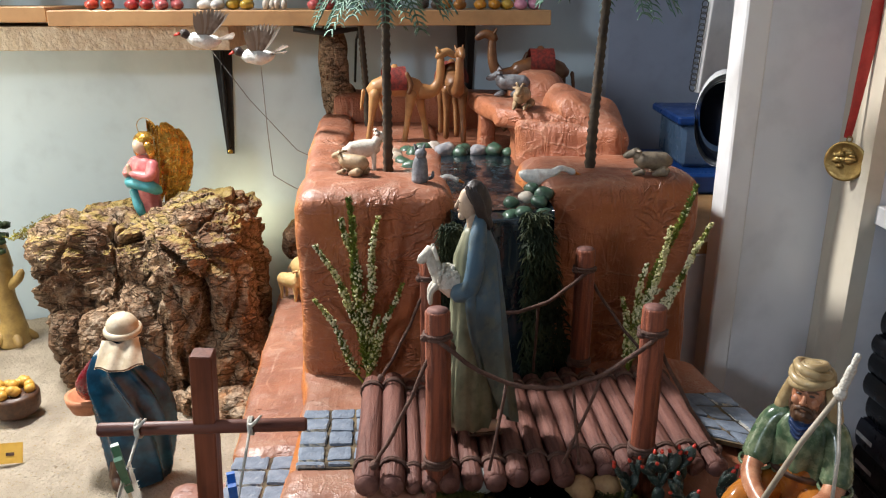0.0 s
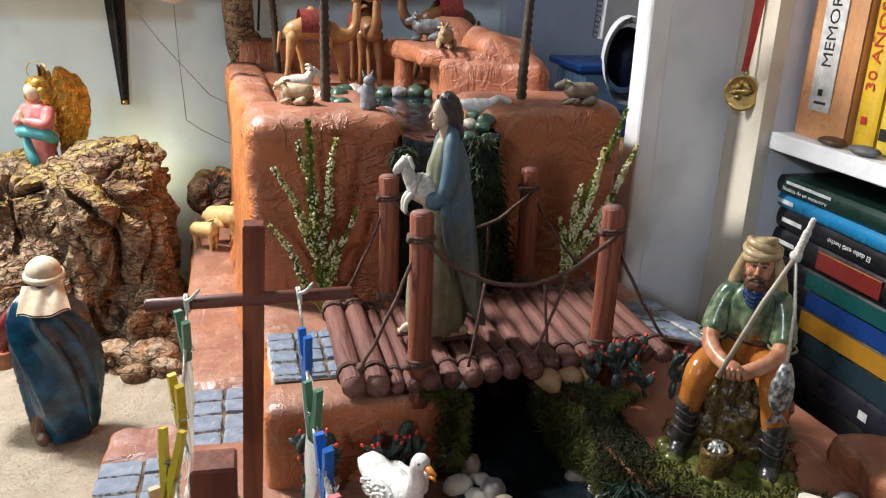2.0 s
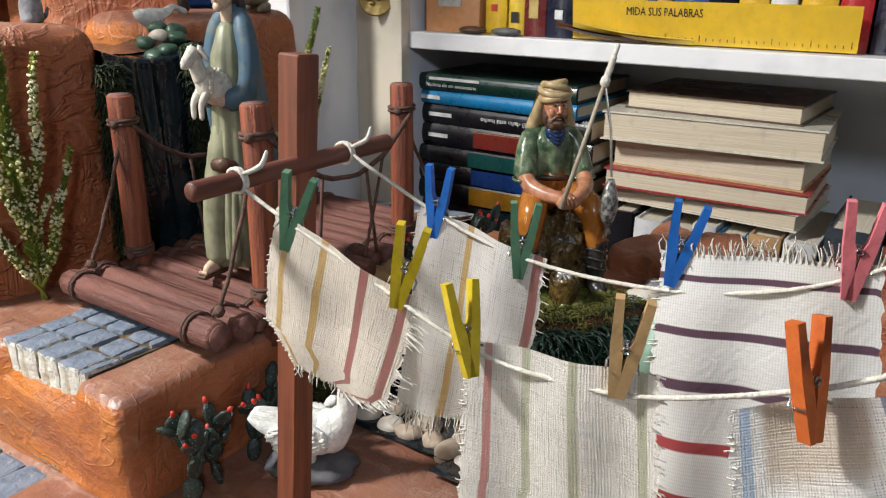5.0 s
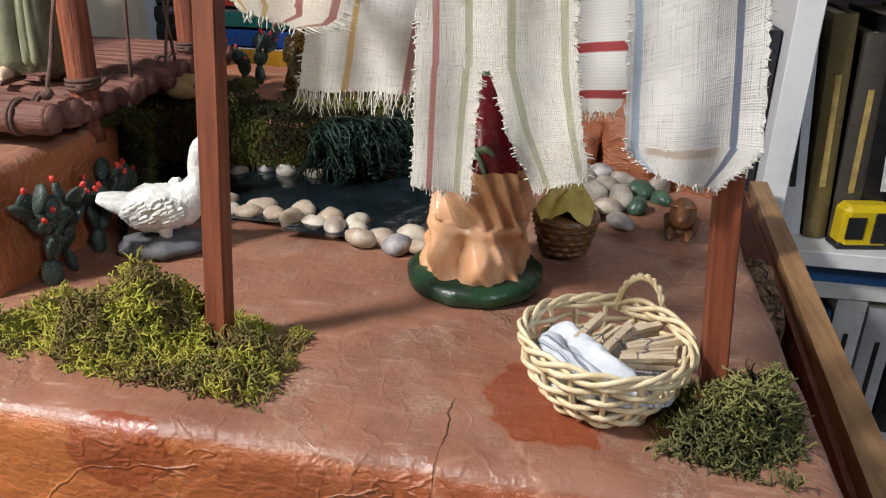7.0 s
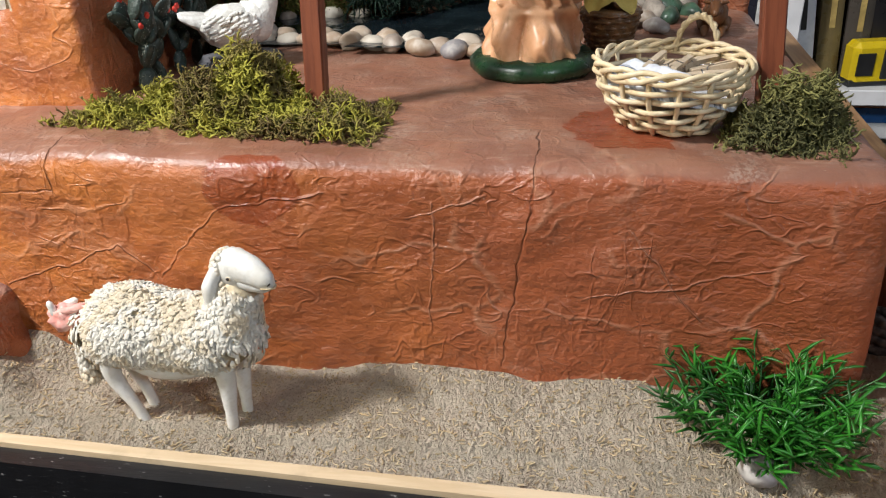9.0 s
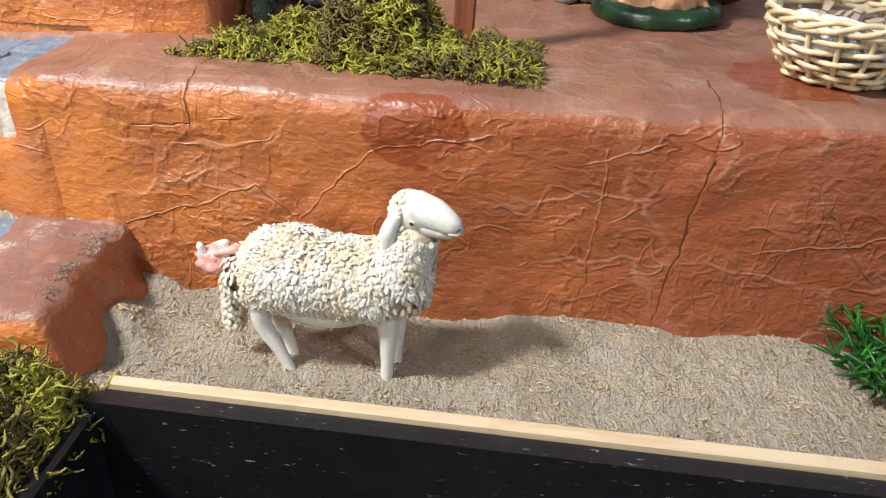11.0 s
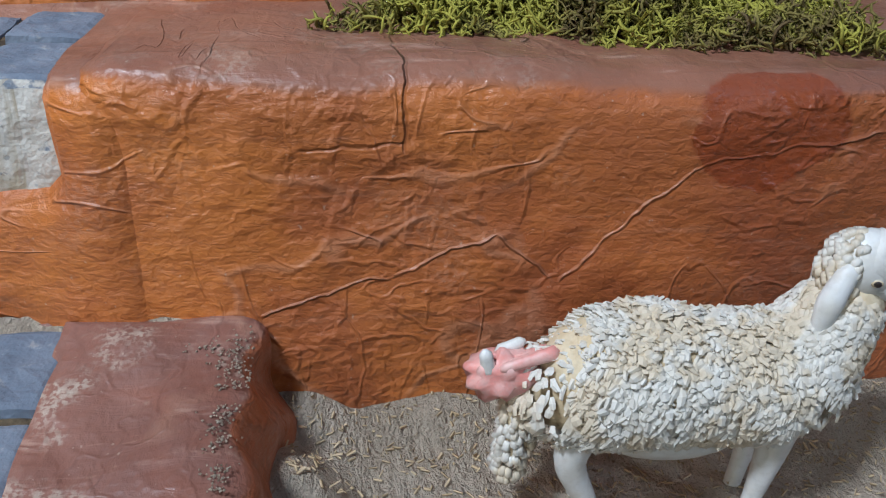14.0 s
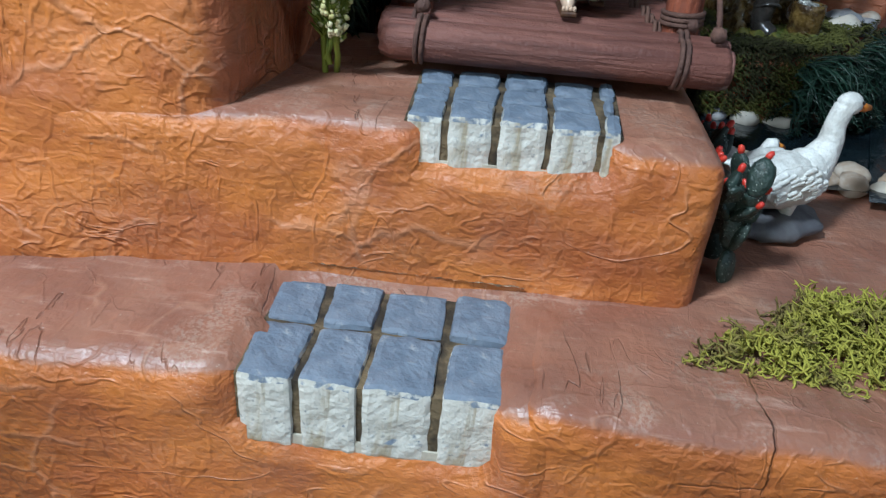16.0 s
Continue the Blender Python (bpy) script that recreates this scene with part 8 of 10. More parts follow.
# ---- front strip ----
WOOL = leafy("cream_wool_flake", (0.68, 0.66, 0.60), (0.62, 0.58, 0.50), (0.60, 0.51, 0.37), 0.7, patch=75)
WOOL_CORE = paint("tan_wool_shadow", (0.68, 0.58, 0.40), (0.58, 0.46, 0.28), 0.8, 120, 0.5, 300)
BISQUE = paint("white_bisque", (0.72, 0.72, 0.70), (0.66, 0.64, 0.58), 0.5, 90, 0.15, 300)
UDDER = paint("pink_rump", (0.70, 0.28, 0.24), (0.72, 0.45, 0.40), 0.45, 160, 0.2, 300)


def woolly_sheep():
    """Local +x is the way that it looks."""
    rnd = random.Random(4)
    b = B().use(WOOL_CORE)
    spine = [(-0.041, 0, 0.0560), (-0.032, 0, 0.0590), (-0.017, 0, 0.0605), (0.004, 0, 0.0585), (0.024, 0, 0.0580), (0.035, 0, 0.0585)]
    rad = [0.0150, 0.0200, 0.0215, 0.0195, 0.0200, 0.0165]
    neck = [Vector((0.033, 0, 0.064)), Vector((0.0440, 0, 0.089))]
    limb(b, spine, rad, 26)
    limb(b, neck, [0.0185, 0.0095], 18)
    b.use(WOOL)
    for i in range(8600):
        t = rnd.random() * 5.9
        if t < 5:
            k = int(t)
            c = Vector(spine[k]).lerp(Vector(spine[k + 1]), t - k)
            r = rad[k] + (rad[k + 1] - rad[k]) * (t - k)
            ax = Vector((1, 0, 0))
        else:
            w = (t - 5) / 0.9
            c = neck[0].lerp(neck[1], w)
            r = 0.0184 - 0.0086 * w
            ax = (neck[1] - neck[0]).normalized()
        a = rnd.uniform(0, 6.28)
        s1 = Vector((0, 1, 0))
        s2 = ax.cross(s1)
        d = s1 * math.cos(a) + s2 * math.sin(a)
        if t < 0.5 and i % 3 == 0:
            d = (d + Vector((-rnd.uniform(0.1, 2.6), 0, 0))).normalized()
        if i % 2 and 4.6 < t < 5:
            d = (d + Vector((rnd.uniform(0.1, 2.4), 0, 0.1))).normalized()
        if t < 5 and d.z < -0.86:
            continue
        o = c + d * (r + 0.0002)
        fl = Vector((rnd.uniform(-1.0, 0.5), rnd.uniform(-0.7, 0.7), -0.8))
        fl = (fl - d * fl.dot(d)).normalized()
        L = rnd.uniform(0.0026, 0.0062)
        curl = rnd.uniform(0.0003, 0.0022)
        side = fl.cross(d) * rnd.uniform(0.0007, 0.0017)
        hook = fl.cross(d) * rnd.uniform(-0.0018, 0.0018)
        m1 = o + fl * L * 0.45 + d * curl * 0.8
        m2 = o + fl * L * 0.85 + d * curl + hook * 0.6
        tip_ = o + fl * L * rnd.uniform(0.8, 1.05) + d * curl * rnd.uniform(0.3, 1.5) + hook
        under = d * -0.0007
        b.add([o - side * 0.6, o + side * 0.6, m1 - side, m1 + side, m2 - side * 0.7, m2 + side * 0.7, tip_, m1 + d * 0.0005, m2 + d * 0.0004, m1 + under, m2 + under],
              [(0, 1, 7), (0, 7, 2), (1, 3, 7), (2, 7, 8, 4), (7, 3, 5, 8), (4, 8, 6), (8, 5, 6), (2, 4, 10, 9), (9, 10, 5, 3), (4, 6, 10), (10, 6, 5)], False)
    for i in range(190):
        h = rnd.random()
        a = rnd.uniform(0, 6.28)
        w = 0.0060 - 0.0018 * h
        o = Vector((-0.0505 - 0.004 * h + w * math.cos(a), w * math.sin(a), 0.060 - 0.034 * h))
        b.tube([o, o + Vector((0.0012 * math.cos(a), 0.0012 * math.sin(a), -0.0020)), o + Vector((0.0004, 0, -0.0042))], [0.0012, 0.0015, 0.0006], 5)
    b.use(WOOL_CORE)
    limb(b, [(-0.050, 0, 0.060), (-0.0535, 0, 0.030)], [0.0065, 0.0042], 12)
    b.use(BISQUE)
    limb(b, [(-0.0540, 0, 0.028), (-0.0545, 0, 0.021)], [0.0024, 0.0018], 8)
    b.ball((-0.004, 0, 0.0400), (0.026, 0.0145, 0.0085), 20)
    for x, y, foot in ((-0.035, -0.008, -0.023), (-0.033, 0.009, -0.026), (0.030, -0.008, 0.0285), (0.032, 0.009, 0.031)):
        back = x < 0
        limb(b, [(x, y, 0.044), (x - (0.001 if back else 0.0), y, 0.032), (x + (foot - x) * 0.6, y, 0.015), (foot, y, 0.003), (foot + 0.0005, y, 0.000)], [0.0066, 0.0050, 0.0033, 0.0031, 0.0037], 14)
    skull = len(b.v)
    b.ball((0.0450, 0, 0.0925), (0.0096, 0.0082, 0.0098), 22)
    limb(b, [(0.0460, 0, 0.0945), (0.0560, 0, 0.0930), (0.0650, 0, 0.0895)], [0.0082, 0.0070, 0.0044], 18)
    limb(b, [(0.0470, 0, 0.0885), (0.0570, 0, 0.0875), (0.0630, 0, 0.0862)], [0.0062, 0.0046, 0.0028], 14)
    for y in (-1, 1):
        limb(b, [(0.0405, y * 0.0075, 0.0930), (0.0375, y * 0.0112, 0.0850), (0.0365, y * 0.0116, 0.0750)], [0.0030, 0.0038, 0.0020], 12)
        b.use(WOOL_CORE).ball((0.0480, y * 0.0078, 0.0905), (0.0016, 0.0005, 0.0011), 10)
        b.use(HAIR).ball((0.0481, y * 0.0083, 0.0906), (0.0011, 0.0006, 0.0009), 8)
        limb(b, [(0.0683, y * 0.0020, 0.0897), (0.0676, y * 0.0030, 0.0888)], [0.0004, 0.0003], 6)
        b.use(BISQUE)
    b.use(WOOL_CORE)
    b.tube([(0.0640, -0.0043, 0.0874), (0.0672, -0.0028, 0.0872), (0.0690, 0, 0.0870), (0.0672, 0.0028, 0.0872), (0.0640, 0.0043, 0.0874)], 0.0004, 5)
    b.use(WOOL)
    for k in range(150):
        d = Vector((rnd.uniform(-1.0, -0.05), rnd.uniform(-1, 1), rnd.uniform(-0.9, 0.95))).normalized()
        o = Vector((0.0440, 0, 0.0920)) + Vector((d.x * 0.0094, d.y * 0.0080, d.z * 0.0096))
        b.tube([o, o + d * 0.0010 + Vector((-0.0006, 0, -0.0010)), o + d * 0.0008 + Vector((-0.001, 0, -0.0026))], [0.0013, 0.0015, 0.0006], 5)
    turn = Matrix.Translation((0.041, 0, 0.0935)) @ Matrix.Rotation(radians(-24), 4, "Z") @ Matrix.Rotation(radians(-3), 4, "Y") @ Matrix.Scale(1.07, 4) @ Matrix.Translation((-0.043, 0, -0.0890))
    b.v[skull:] = [tuple(turn @ Vector(v)) for v in b.v[skull:]]
    b.use(UDDER)
    b.ball((-0.0585, 0.0, 0.0625), (0.0115, 0.0072, 0.0074), 28, 0.40, 260)
    for k in range(5):
        limb(b, [(-0.046 + 0.001 * k, -0.004 + 0.002 * k, 0.0715 - 0.001 * k), (-0.060 + 0.002 * k, -0.005 + 0.0022 * k, 0.0675)], [0.0024, 0.0016], 8)
    b.use(BISQUE)
    limb(b, [(-0.0640, -0.003, 0.0655), (-0.0655, -0.0032, 0.0715)], [0.0023, 0.0019], 10)
    limb(b, [(-0.0600, 0.003, 0.0685), (-0.0540, 0.0035, 0.0710)], [0.0021, 0.0018], 10)
    b.v = [(x, 0.86 * y, z) for x, y, z in b.v]
    return single("sheep_figurine", b, "large cream woolly sheep standing in the sand", "figurine", m=pose(-0.190, 0.1720, -0.1315, 0, 0, -91) @ Matrix.Diagonal((0.945, 0.94, 0.99, 1)))


woolly_sheep()

GRASS = leafy("plastic_grass", (0.02, 0.13, 0.012), (0.04, 0.22, 0.02), (0.012, 0.075, 0.01), 0.35, 0.5)


def grass_tuft(m, seed, sprigs, spread, label):
    rnd = random.Random(seed)
    b = B().use(GRASS)
    for i in range(sprigs):
        a, r = rnd.uniform(0, 6.28), spread * math.sqrt(rnd.random())
        out = Vector((math.cos(a), math.sin(a), 0))
        base = out * r * 0.45
        top = out * (r * 1.15) + Vector((0, 0, rnd.uniform(0.018, 0.04)))
        b.tube([base, base.lerp(top, 0.5) + Vector((0, 0, 0.006)), top], [0.0007, 0.0006, 0.0004], 4, False)
        for k in range(11):
            o = base.lerp(top, 0.35 + 0.65 * k / 10)
            d = (out * 0.5 + Vector((rnd.uniform(-1, 1), rnd.uniform(-1, 1), rnd.uniform(0.1, 1.0)))).normalized()
            L = rnd.uniform(0.008, 0.014)
            b.tube([o, o + d * L * 0.5, o + d * L - Vector((0, 0, 0.001))], [0.0006, 0.0010, 0.0002], 3, False)
    return single("grass_tuft", b, label, "plant", m=m)


grass_tuft(pose(-0.172, -0.118, -0.128), 1, 110, 0.045, "bushy bright green plastic grass tuft in the sand")
pebble(-0.200, -0.112, -0.128, 0.0095, 202, "tan_stone", "pale stone under the grass tuft", "stones in the sand")

RIM_WOOD = wood("pale_pine_strip", (0.62, 0.49, 0.33), (0.52, 0.39, 0.24), 0.6, (200, 14, 200))
b = B().use(RIM_WOOD).prism([(-0.2425, 0.262), (-0.2365, 0.263), (-0.2510, -0.30), (-0.2590, -0.30)][::-1], -0.128, -0.1055)
single("edge_strip", b, "pale pine strip that holds back the sand", "trim", "structure")
def gloss_board():
    """Black lacquer with fine pale scratches along the board."""
    n = N("black_gloss_board")
    col = n.mix(n.noise(60, 3), (0.006, 0.006, 0.007), (0.014, 0.014, 0.016))
    nick = n.ramp(n.noise(1.0, 3, 0.6, 0.3, n.scaled(700, 160, 700)), 0.66, 0.72, 0, 0.6)
    nick = n.math("MULTIPLY", nick, n.ramp(n.noise(30, 3), 0.40, 0.60))
    col = n.mix(nick, col, (0.42, 0.42, 0.42))
    h = n.noise(1.0, 3, 0.6, 0.2, n.scaled(420, 60, 420))
    return n.done(col, 0.30, n.bump(h, 0.25, 0.0006), 0, 0.5)


BLACK_GLOSS = gloss_board()
box_ = thing("black_box", "open black gloss-painted box in front of the table", "box", kind="structure")
part("box_side", B().use(BLACK_GLOSS).prism([(-0.2520, 0.272), (-0.2430, 0.264), (-0.2600, -0.30), (-0.2690, -0.30)][::-1], -0.33, -0.108), box_)
part("box_side", B().use(BLACK_GLOSS).box(-0.70, -0.252, 0.2655, 0.2755, -0.33, -0.112, 0.002), box_)
part("box_floor", B().use(BLACK_GLOSS).box(-0.70, -0.262, -0.30, 0.265, -0.335, -0.325), box_)
STICK = wood("brown_rail_board", (0.42, 0.24, 0.11), (0.30, 0.16, 0.07), 0.5, (12, 200, 200))
rail = thing("table_rail", "wooden side rail of the table", "rail", kind="structure")
part("rail_board", B().use(STICK).prism([(-0.30, -0.222), (-0.30, -0.203), (0.50, -0.245), (0.50, -0.264)][::-1][::-1], -0.21, -0.062), rail)
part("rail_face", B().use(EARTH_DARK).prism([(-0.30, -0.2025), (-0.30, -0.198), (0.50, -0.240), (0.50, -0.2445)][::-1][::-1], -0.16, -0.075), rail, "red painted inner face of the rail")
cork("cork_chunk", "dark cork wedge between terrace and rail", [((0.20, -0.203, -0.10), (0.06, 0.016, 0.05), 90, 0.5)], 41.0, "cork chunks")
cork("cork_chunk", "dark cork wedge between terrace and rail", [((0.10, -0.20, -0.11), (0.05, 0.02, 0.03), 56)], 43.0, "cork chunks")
SHELL = paint("striped_grey_shell", (0.22, 0.22, 0.21), (0.03, 0.03, 0.03), 0.4, 160, 0.4, 300)
b = B().use(SHELL)
for k in range(4):
    b.tube([((0.013 - 0.001 * k) * math.cos(a), (0.009 - 0.0005 * k) * math.sin(a), 0.004 + 0.0052 * k) for a in [2 * math.pi * q / 20 for q in range(21)]], 0.0034, 8, False)
single("coiled_rope", b, "small grey-black coil lying in the sand", "coil", m=pose(-0.085, -0.198, -0.130, 12, 8, 0))

# straw bits and wet stains
rs = random.Random(77)
b = B().use(paint("straw_bits", (0.62, 0.50, 0.32), (0.48, 0.36, 0.2), 0.8, 100, 0.1, 300))
for i in range(6500):
    x, y = (rs.uniform(-0.235, -0.145), rs.uniform(-0.2, 0.29)) if i % 2 else (rs.uniform(-0.6, -0.17), rs.uniform(0.36, 0.8))
    if x > -0.24 and y > 0.29 and y < 0.53:
        continue
    z = sand_height(x, y) + 0.0006
    a, L = rs.uniform(0, 6.28), rs.uniform(0.0006, 0.0034)
    b.tube([(x, y, z), (x + L * math.cos(a), y + L * math.sin(a), z + rs.uniform(-0.0004, 0.001))], rs.uniform(0.0002, 0.0006), 3, False)
single("straw_litter", b, "bits of straw and shavings strewn on the sand", "straw", "stuff")

# ---- bookcase ----
case = thing("bookcase", "white lacquered bookcase full of books", "bookcase", kind="structure")
part("stile", B().use(CREAM).prism([(0.513, 0.5035), (0.5302, 0.5035), (0.5302, 0.5866), (0.5256, 0.5866), (0.525, 0.569)], -0.9, 1.6), case, "cream front stile")
part("side_panel", B().use(WHITE).box(0.5305, 0.80, 0.5035, 0.520, -0.9, 1.6), case)
part("upright", B().use(SHELF_WHITE).box(0.525, 0.80, -0.294, -0.265, -0.9, 1.6, 0.001), case)
part("side_panel", B().use(SHELF_WHITE).box(0.525, 0.80, -1.30, -1.28, -0.9, 1.6, 0.001), case)
part("back_panel", B().use(WHITE).box(0.801, 0.812, -1.30, 0.520, -0.9, 1.6), case)
for z in (-0.42, -0.152, 0.237, 0.62):
    part("shelf_board", B().use(SHELF_WHITE).box(0.527, 0.80, -0.2648, 0.5033, z - 0.020, z, 0.0012), case)
for z in (-0.42, -0.152, 0.20, 0.62):
    part("shelf_board", B().use(SHELF_WHITE).box(0.527, 0.80, -1.279, -0.2942, z - 0.020, z, 0.0012), case)

PAPER = wood("page_edges", (0.66, 0.58, 0.44), (0.54, 0.45, 0.32), 0.9, (900, 12, 900))
PAPER_UP = wood("page_edges_upright", (0.68, 0.62, 0.50), (0.56, 0.49, 0.37), 0.9, (12, 900, 12))
INK_W = paint("white_print", (0.75, 0.75, 0.72), None, 0.5, 60, 0.02, 300)
INK_B = paint("black_print", (0.015, 0.015, 0.015), None, 0.5, 60, 0.02, 300)
INK_R = paint("red_print", (0.50, 0.03, 0.02), None, 0.5, 60, 0.02, 300)
INK_G = paint("gold_print", (0.5, 0.36, 0.12), None, 0.4, 60, 0.02, 300)
covers = {}


def cover(c):
    if c not in covers:
        covers[c] = paint("book_cover", c, tuple(x * 0.85 for x in c), 0.32, 25, 0.08, 400)
    return covers[c]


def letters(text, height, material, parent, m, length=0.0):
    """Raised lettering, lying in the local xy plane; length squeezes it to fit."""
    cu = bpy.data.curves.new("lettering", "FONT")
    cu.body, cu.size, cu.extrude, cu.align_x, cu.align_y = text, height, 0.0002, "CENTER", "CENTER"
    cu.resolution_u = 2
    ob = bpy.data.objects.new("lettering", cu)
    me = bpy.data.meshes.new_from_object(ob)
    bpy.data.objects.remove(ob)
    xs_ = [v.co.x for v in me.vertices]
    if length and xs_:
        k = length / (max(xs_) - min(xs_))
        for v in me.vertices:
            v.co.x *= k
    me.materials.clear()
    me.materials.append(material)
    return part("lettering", me, parent, m=m)


def bars(parent, m, rows, material):
    """Print too small or not to be read: plain bars (x, y, width, height)."""
    for x, y, w, h in rows:
        part("print_bar", B().use(material).box(x - w / 2, x + w / 2, y - h / 2, y + h / 2, 0, 0.0003), parent, m=m)


def book_shell(b, w, h, d, c, page, t=0.0022):
    """Spine towards -x; width w along y, height h along z, depth d along x. The spine is rounded."""
    b.use(cover(c))
    n_ = 8
    sp = [(-0.004 * math.sin(math.pi * k / n_) ** 0.8, -w / 2 + w * k / n_) for k in range(n_ + 1)]
    inner = [(t, w / 2 - t), (t, -w / 2 + t)]
    b.prism((sp + inner)[::-1], 0, h)
    b.box(t + 0.0003, d, -w / 2, -w / 2 + t, 0, h).box(t + 0.0003, d, w / 2 - t, w / 2, 0, h)


def upright_book(y0, y1, z, h, c, label, x=0.556, d=0.15, lean=0.0, group="books standing on the shelf"):
    w = y1 - y0
    t = thing("book", label, "book", pose(x, (y0 + y1) / 2, z, lean, 0, 0), group)
    b = B()
    book_shell(b, w, h, d, c, PAPER_UP)
    part("cover", b, t)
    part("page_block", B().use(PAPER_UP).box(0.0026, d - 0.003, -w / 2 + 0.0025, w / 2 - 0.0025, 0.003, h - 0.003), t)
    return t




def on_spine(z, lift=0.0044):
    """Local x runs up the spine; text reads upwards, seen from the room."""
    return Matrix.Translation((-lift, 0, z)) @ SPINE_ROT


SPINE_ROT = Matrix(((0, 0, -1), (0, 1, 0), (1, 0, 0))).to_4x4()

PEACH, YELLOW, MAROON, NAVYC, BLACKC, GREYC, CREAMC, BLUEC, TANC, WHITEC, REDC, TEALC = (0.62, 0.30, 0.13), (0.72, 0.46, 0.03), (0.13, 0.02, 0.02), (0.012, 0.015, 0.035), (0.010, 0.010, 0.012), (0.28, 0.29, 0.31), (0.68, 0.64, 0.54), (0.03, 0.08, 0.24), (0.55, 0.33, 0.15), (0.70, 0.70, 0.69), (0.42, 0.02, 0.02), (0.008, 0.065, 0.06)
Z_UP = 0.2375
t = upright_book(0.416, 0.495, Z_UP, 0.245, PEACH, "thick peach hardback with a torn white paper label", 0.552)
part("paper_label", B().use(paint("worn_paper_label", (0.66, 0.65, 0.63), (0.5, 0.48, 0.46), 0.8, 70, 0.4, 300)).box(-0.0050, -0.0042, -0.016, 0.017, 0.030, 0.235), t, "worn white paper label")
letters("MEMORIAS DE", 0.021, INK_B, t, on_spine(0.145, 0.0052), 0.135)
bars(t, on_spine(0.05, 0.0052), ((0.0, 0.002, 0.007, 0.007), (-0.011, 0.0, 0.003, 0.018)), INK_B)
t = upright_book(0.383, 0.412, Z_UP, 0.225, YELLOW, "yellow hardback with red lettering on its spine", 0.560)
letters("30 AÑOS DE", 0.017, INK_R, t, on_spine(0.12), 0.12)
bars(t, on_spine(0.03), ((0.0, 0.0, 0.008, 0.008),), INK_R)
t = upright_book(0.360, 0.381, Z_UP, 0.225, (0.74, 0.52, 0.06), "yellow and white book with small print", 0.562)
bars(t, on_spine(0.1), ((0.0, 0.0, 0.11, 0.004), (-0.08, 0.0, 0.012, 0.010)), INK_B)
t = upright_book(0.330, 0.358, Z_UP, 0.24, MAROON, "dark red hardback with gilt lettering", 0.558)
bars(t, on_spine(0.12), ((0.0, 0.0, 0.13, 0.012), (-0.09, 0.0, 0.02, 0.012)), INK_G)
t = upright_book(0.294, 0.328, Z_UP, 0.24, NAVYC, "black-blue hardback with white lettering", 0.556)
bars(t, on_spine(0.13), ((0.0, 0.003, 0.10, 0.006), (0.0, -0.006, 0.10, 0.005), (-0.105, 0.0, 0.010, 0.010)), INK_W)
t = upright_book(0.280, 0.2925, Z_UP, 0.22, (0.02, 0.02, 0.05), "dark blue book with pale print", 0.566)
bars(t, on_spine(0.12), ((0.0, 0.0, 0.11, 0.010),), INK_G)
t = upright_book(0.256, 0.278, Z_UP, 0.21, GREYC, "grey book with a red title band", 0.568)
part("title_band", B().use(cover(REDC)).box(-0.0052, -0.0042, -0.009, 0.009, 0.045, 0.12), t)
letters("SUFRO-BUC", 0.008, INK_W, t, on_spine(0.083, 0.0054), 0.06)
t = upright_book(0.236, 0.254, Z_UP, 0.22, CREAMC, "pale book with dark lettering", 0.566)
letters("LO MEJOR DE", 0.010, INK_B, t, on_spine(0.12), 0.12)
t = upright_book(0.2155, 0.234, Z_UP, 0.22, (0.66, 0.55, 0.05), "lemon-yellow book with bold lettering", 0.566)
bars(t, on_spine(0.11), ((0.0, 0.0, 0.13, 0.013),), INK_B)
t = upright_book(0.2032, 0.2145, Z_UP, 0.22, BLUEC, "blue book with pale lettering", 0.566)
letters("Siempre", 0.008, INK_W, t, on_spine(0.10), 0.05)
t = upright_book(0.188, 0.2025, Z_UP, 0.23, TANC, "tan book with dark lettering", 0.562)
letters("El Club", 0.010, INK_B, t, on_spine(0.10), 0.06)
for y0, y1, h, c, lab in ((0.150, 0.186, 0.23, (0.05, 0.09, 0.26), "blue hardback on the shelf"), (0.092, 0.120, 0.21, (0.70, 0.44, 0.04), "orange-yellow paperback on the shelf"), (0.066, 0.090, 0.21, WHITEC, "white paperback on the shelf"),
                          (0.030, 0.062, 0.22, YELLOW, "yellow hardback on the shelf"), (0.000, 0.028, 0.23, REDC, "red hardback on the shelf"), (-0.035, -0.003, 0.22, NAVYC, "dark hardback on the shelf"), (-0.07, -0.038, 0.24, GREYC, "grey hardback on the shelf"), (-0.105, -0.073, 0.22, MAROON, "dark red hardback on the shelf"), (-0.145, -0.108, 0.23, WHITEC, "white hardback on the shelf"), (-0.185, -0.148, 0.22, BLUEC, "blue hardback on the shelf"), (-0.225, -0.188, 0.24, BLACKC, "black hardback on the shelf"), (-0.262, -0.228, 0.22, TANC, "tan hardback on the shelf")):
    t = upright_book(y0, y1, Z_UP, h, c, lab, 0.566)
    bars(t, on_spine(h * 0.5), ((0.0, 0.0, h * 0.5, 0.006),), INK_W if sum(c) < 0.8 else INK_B)

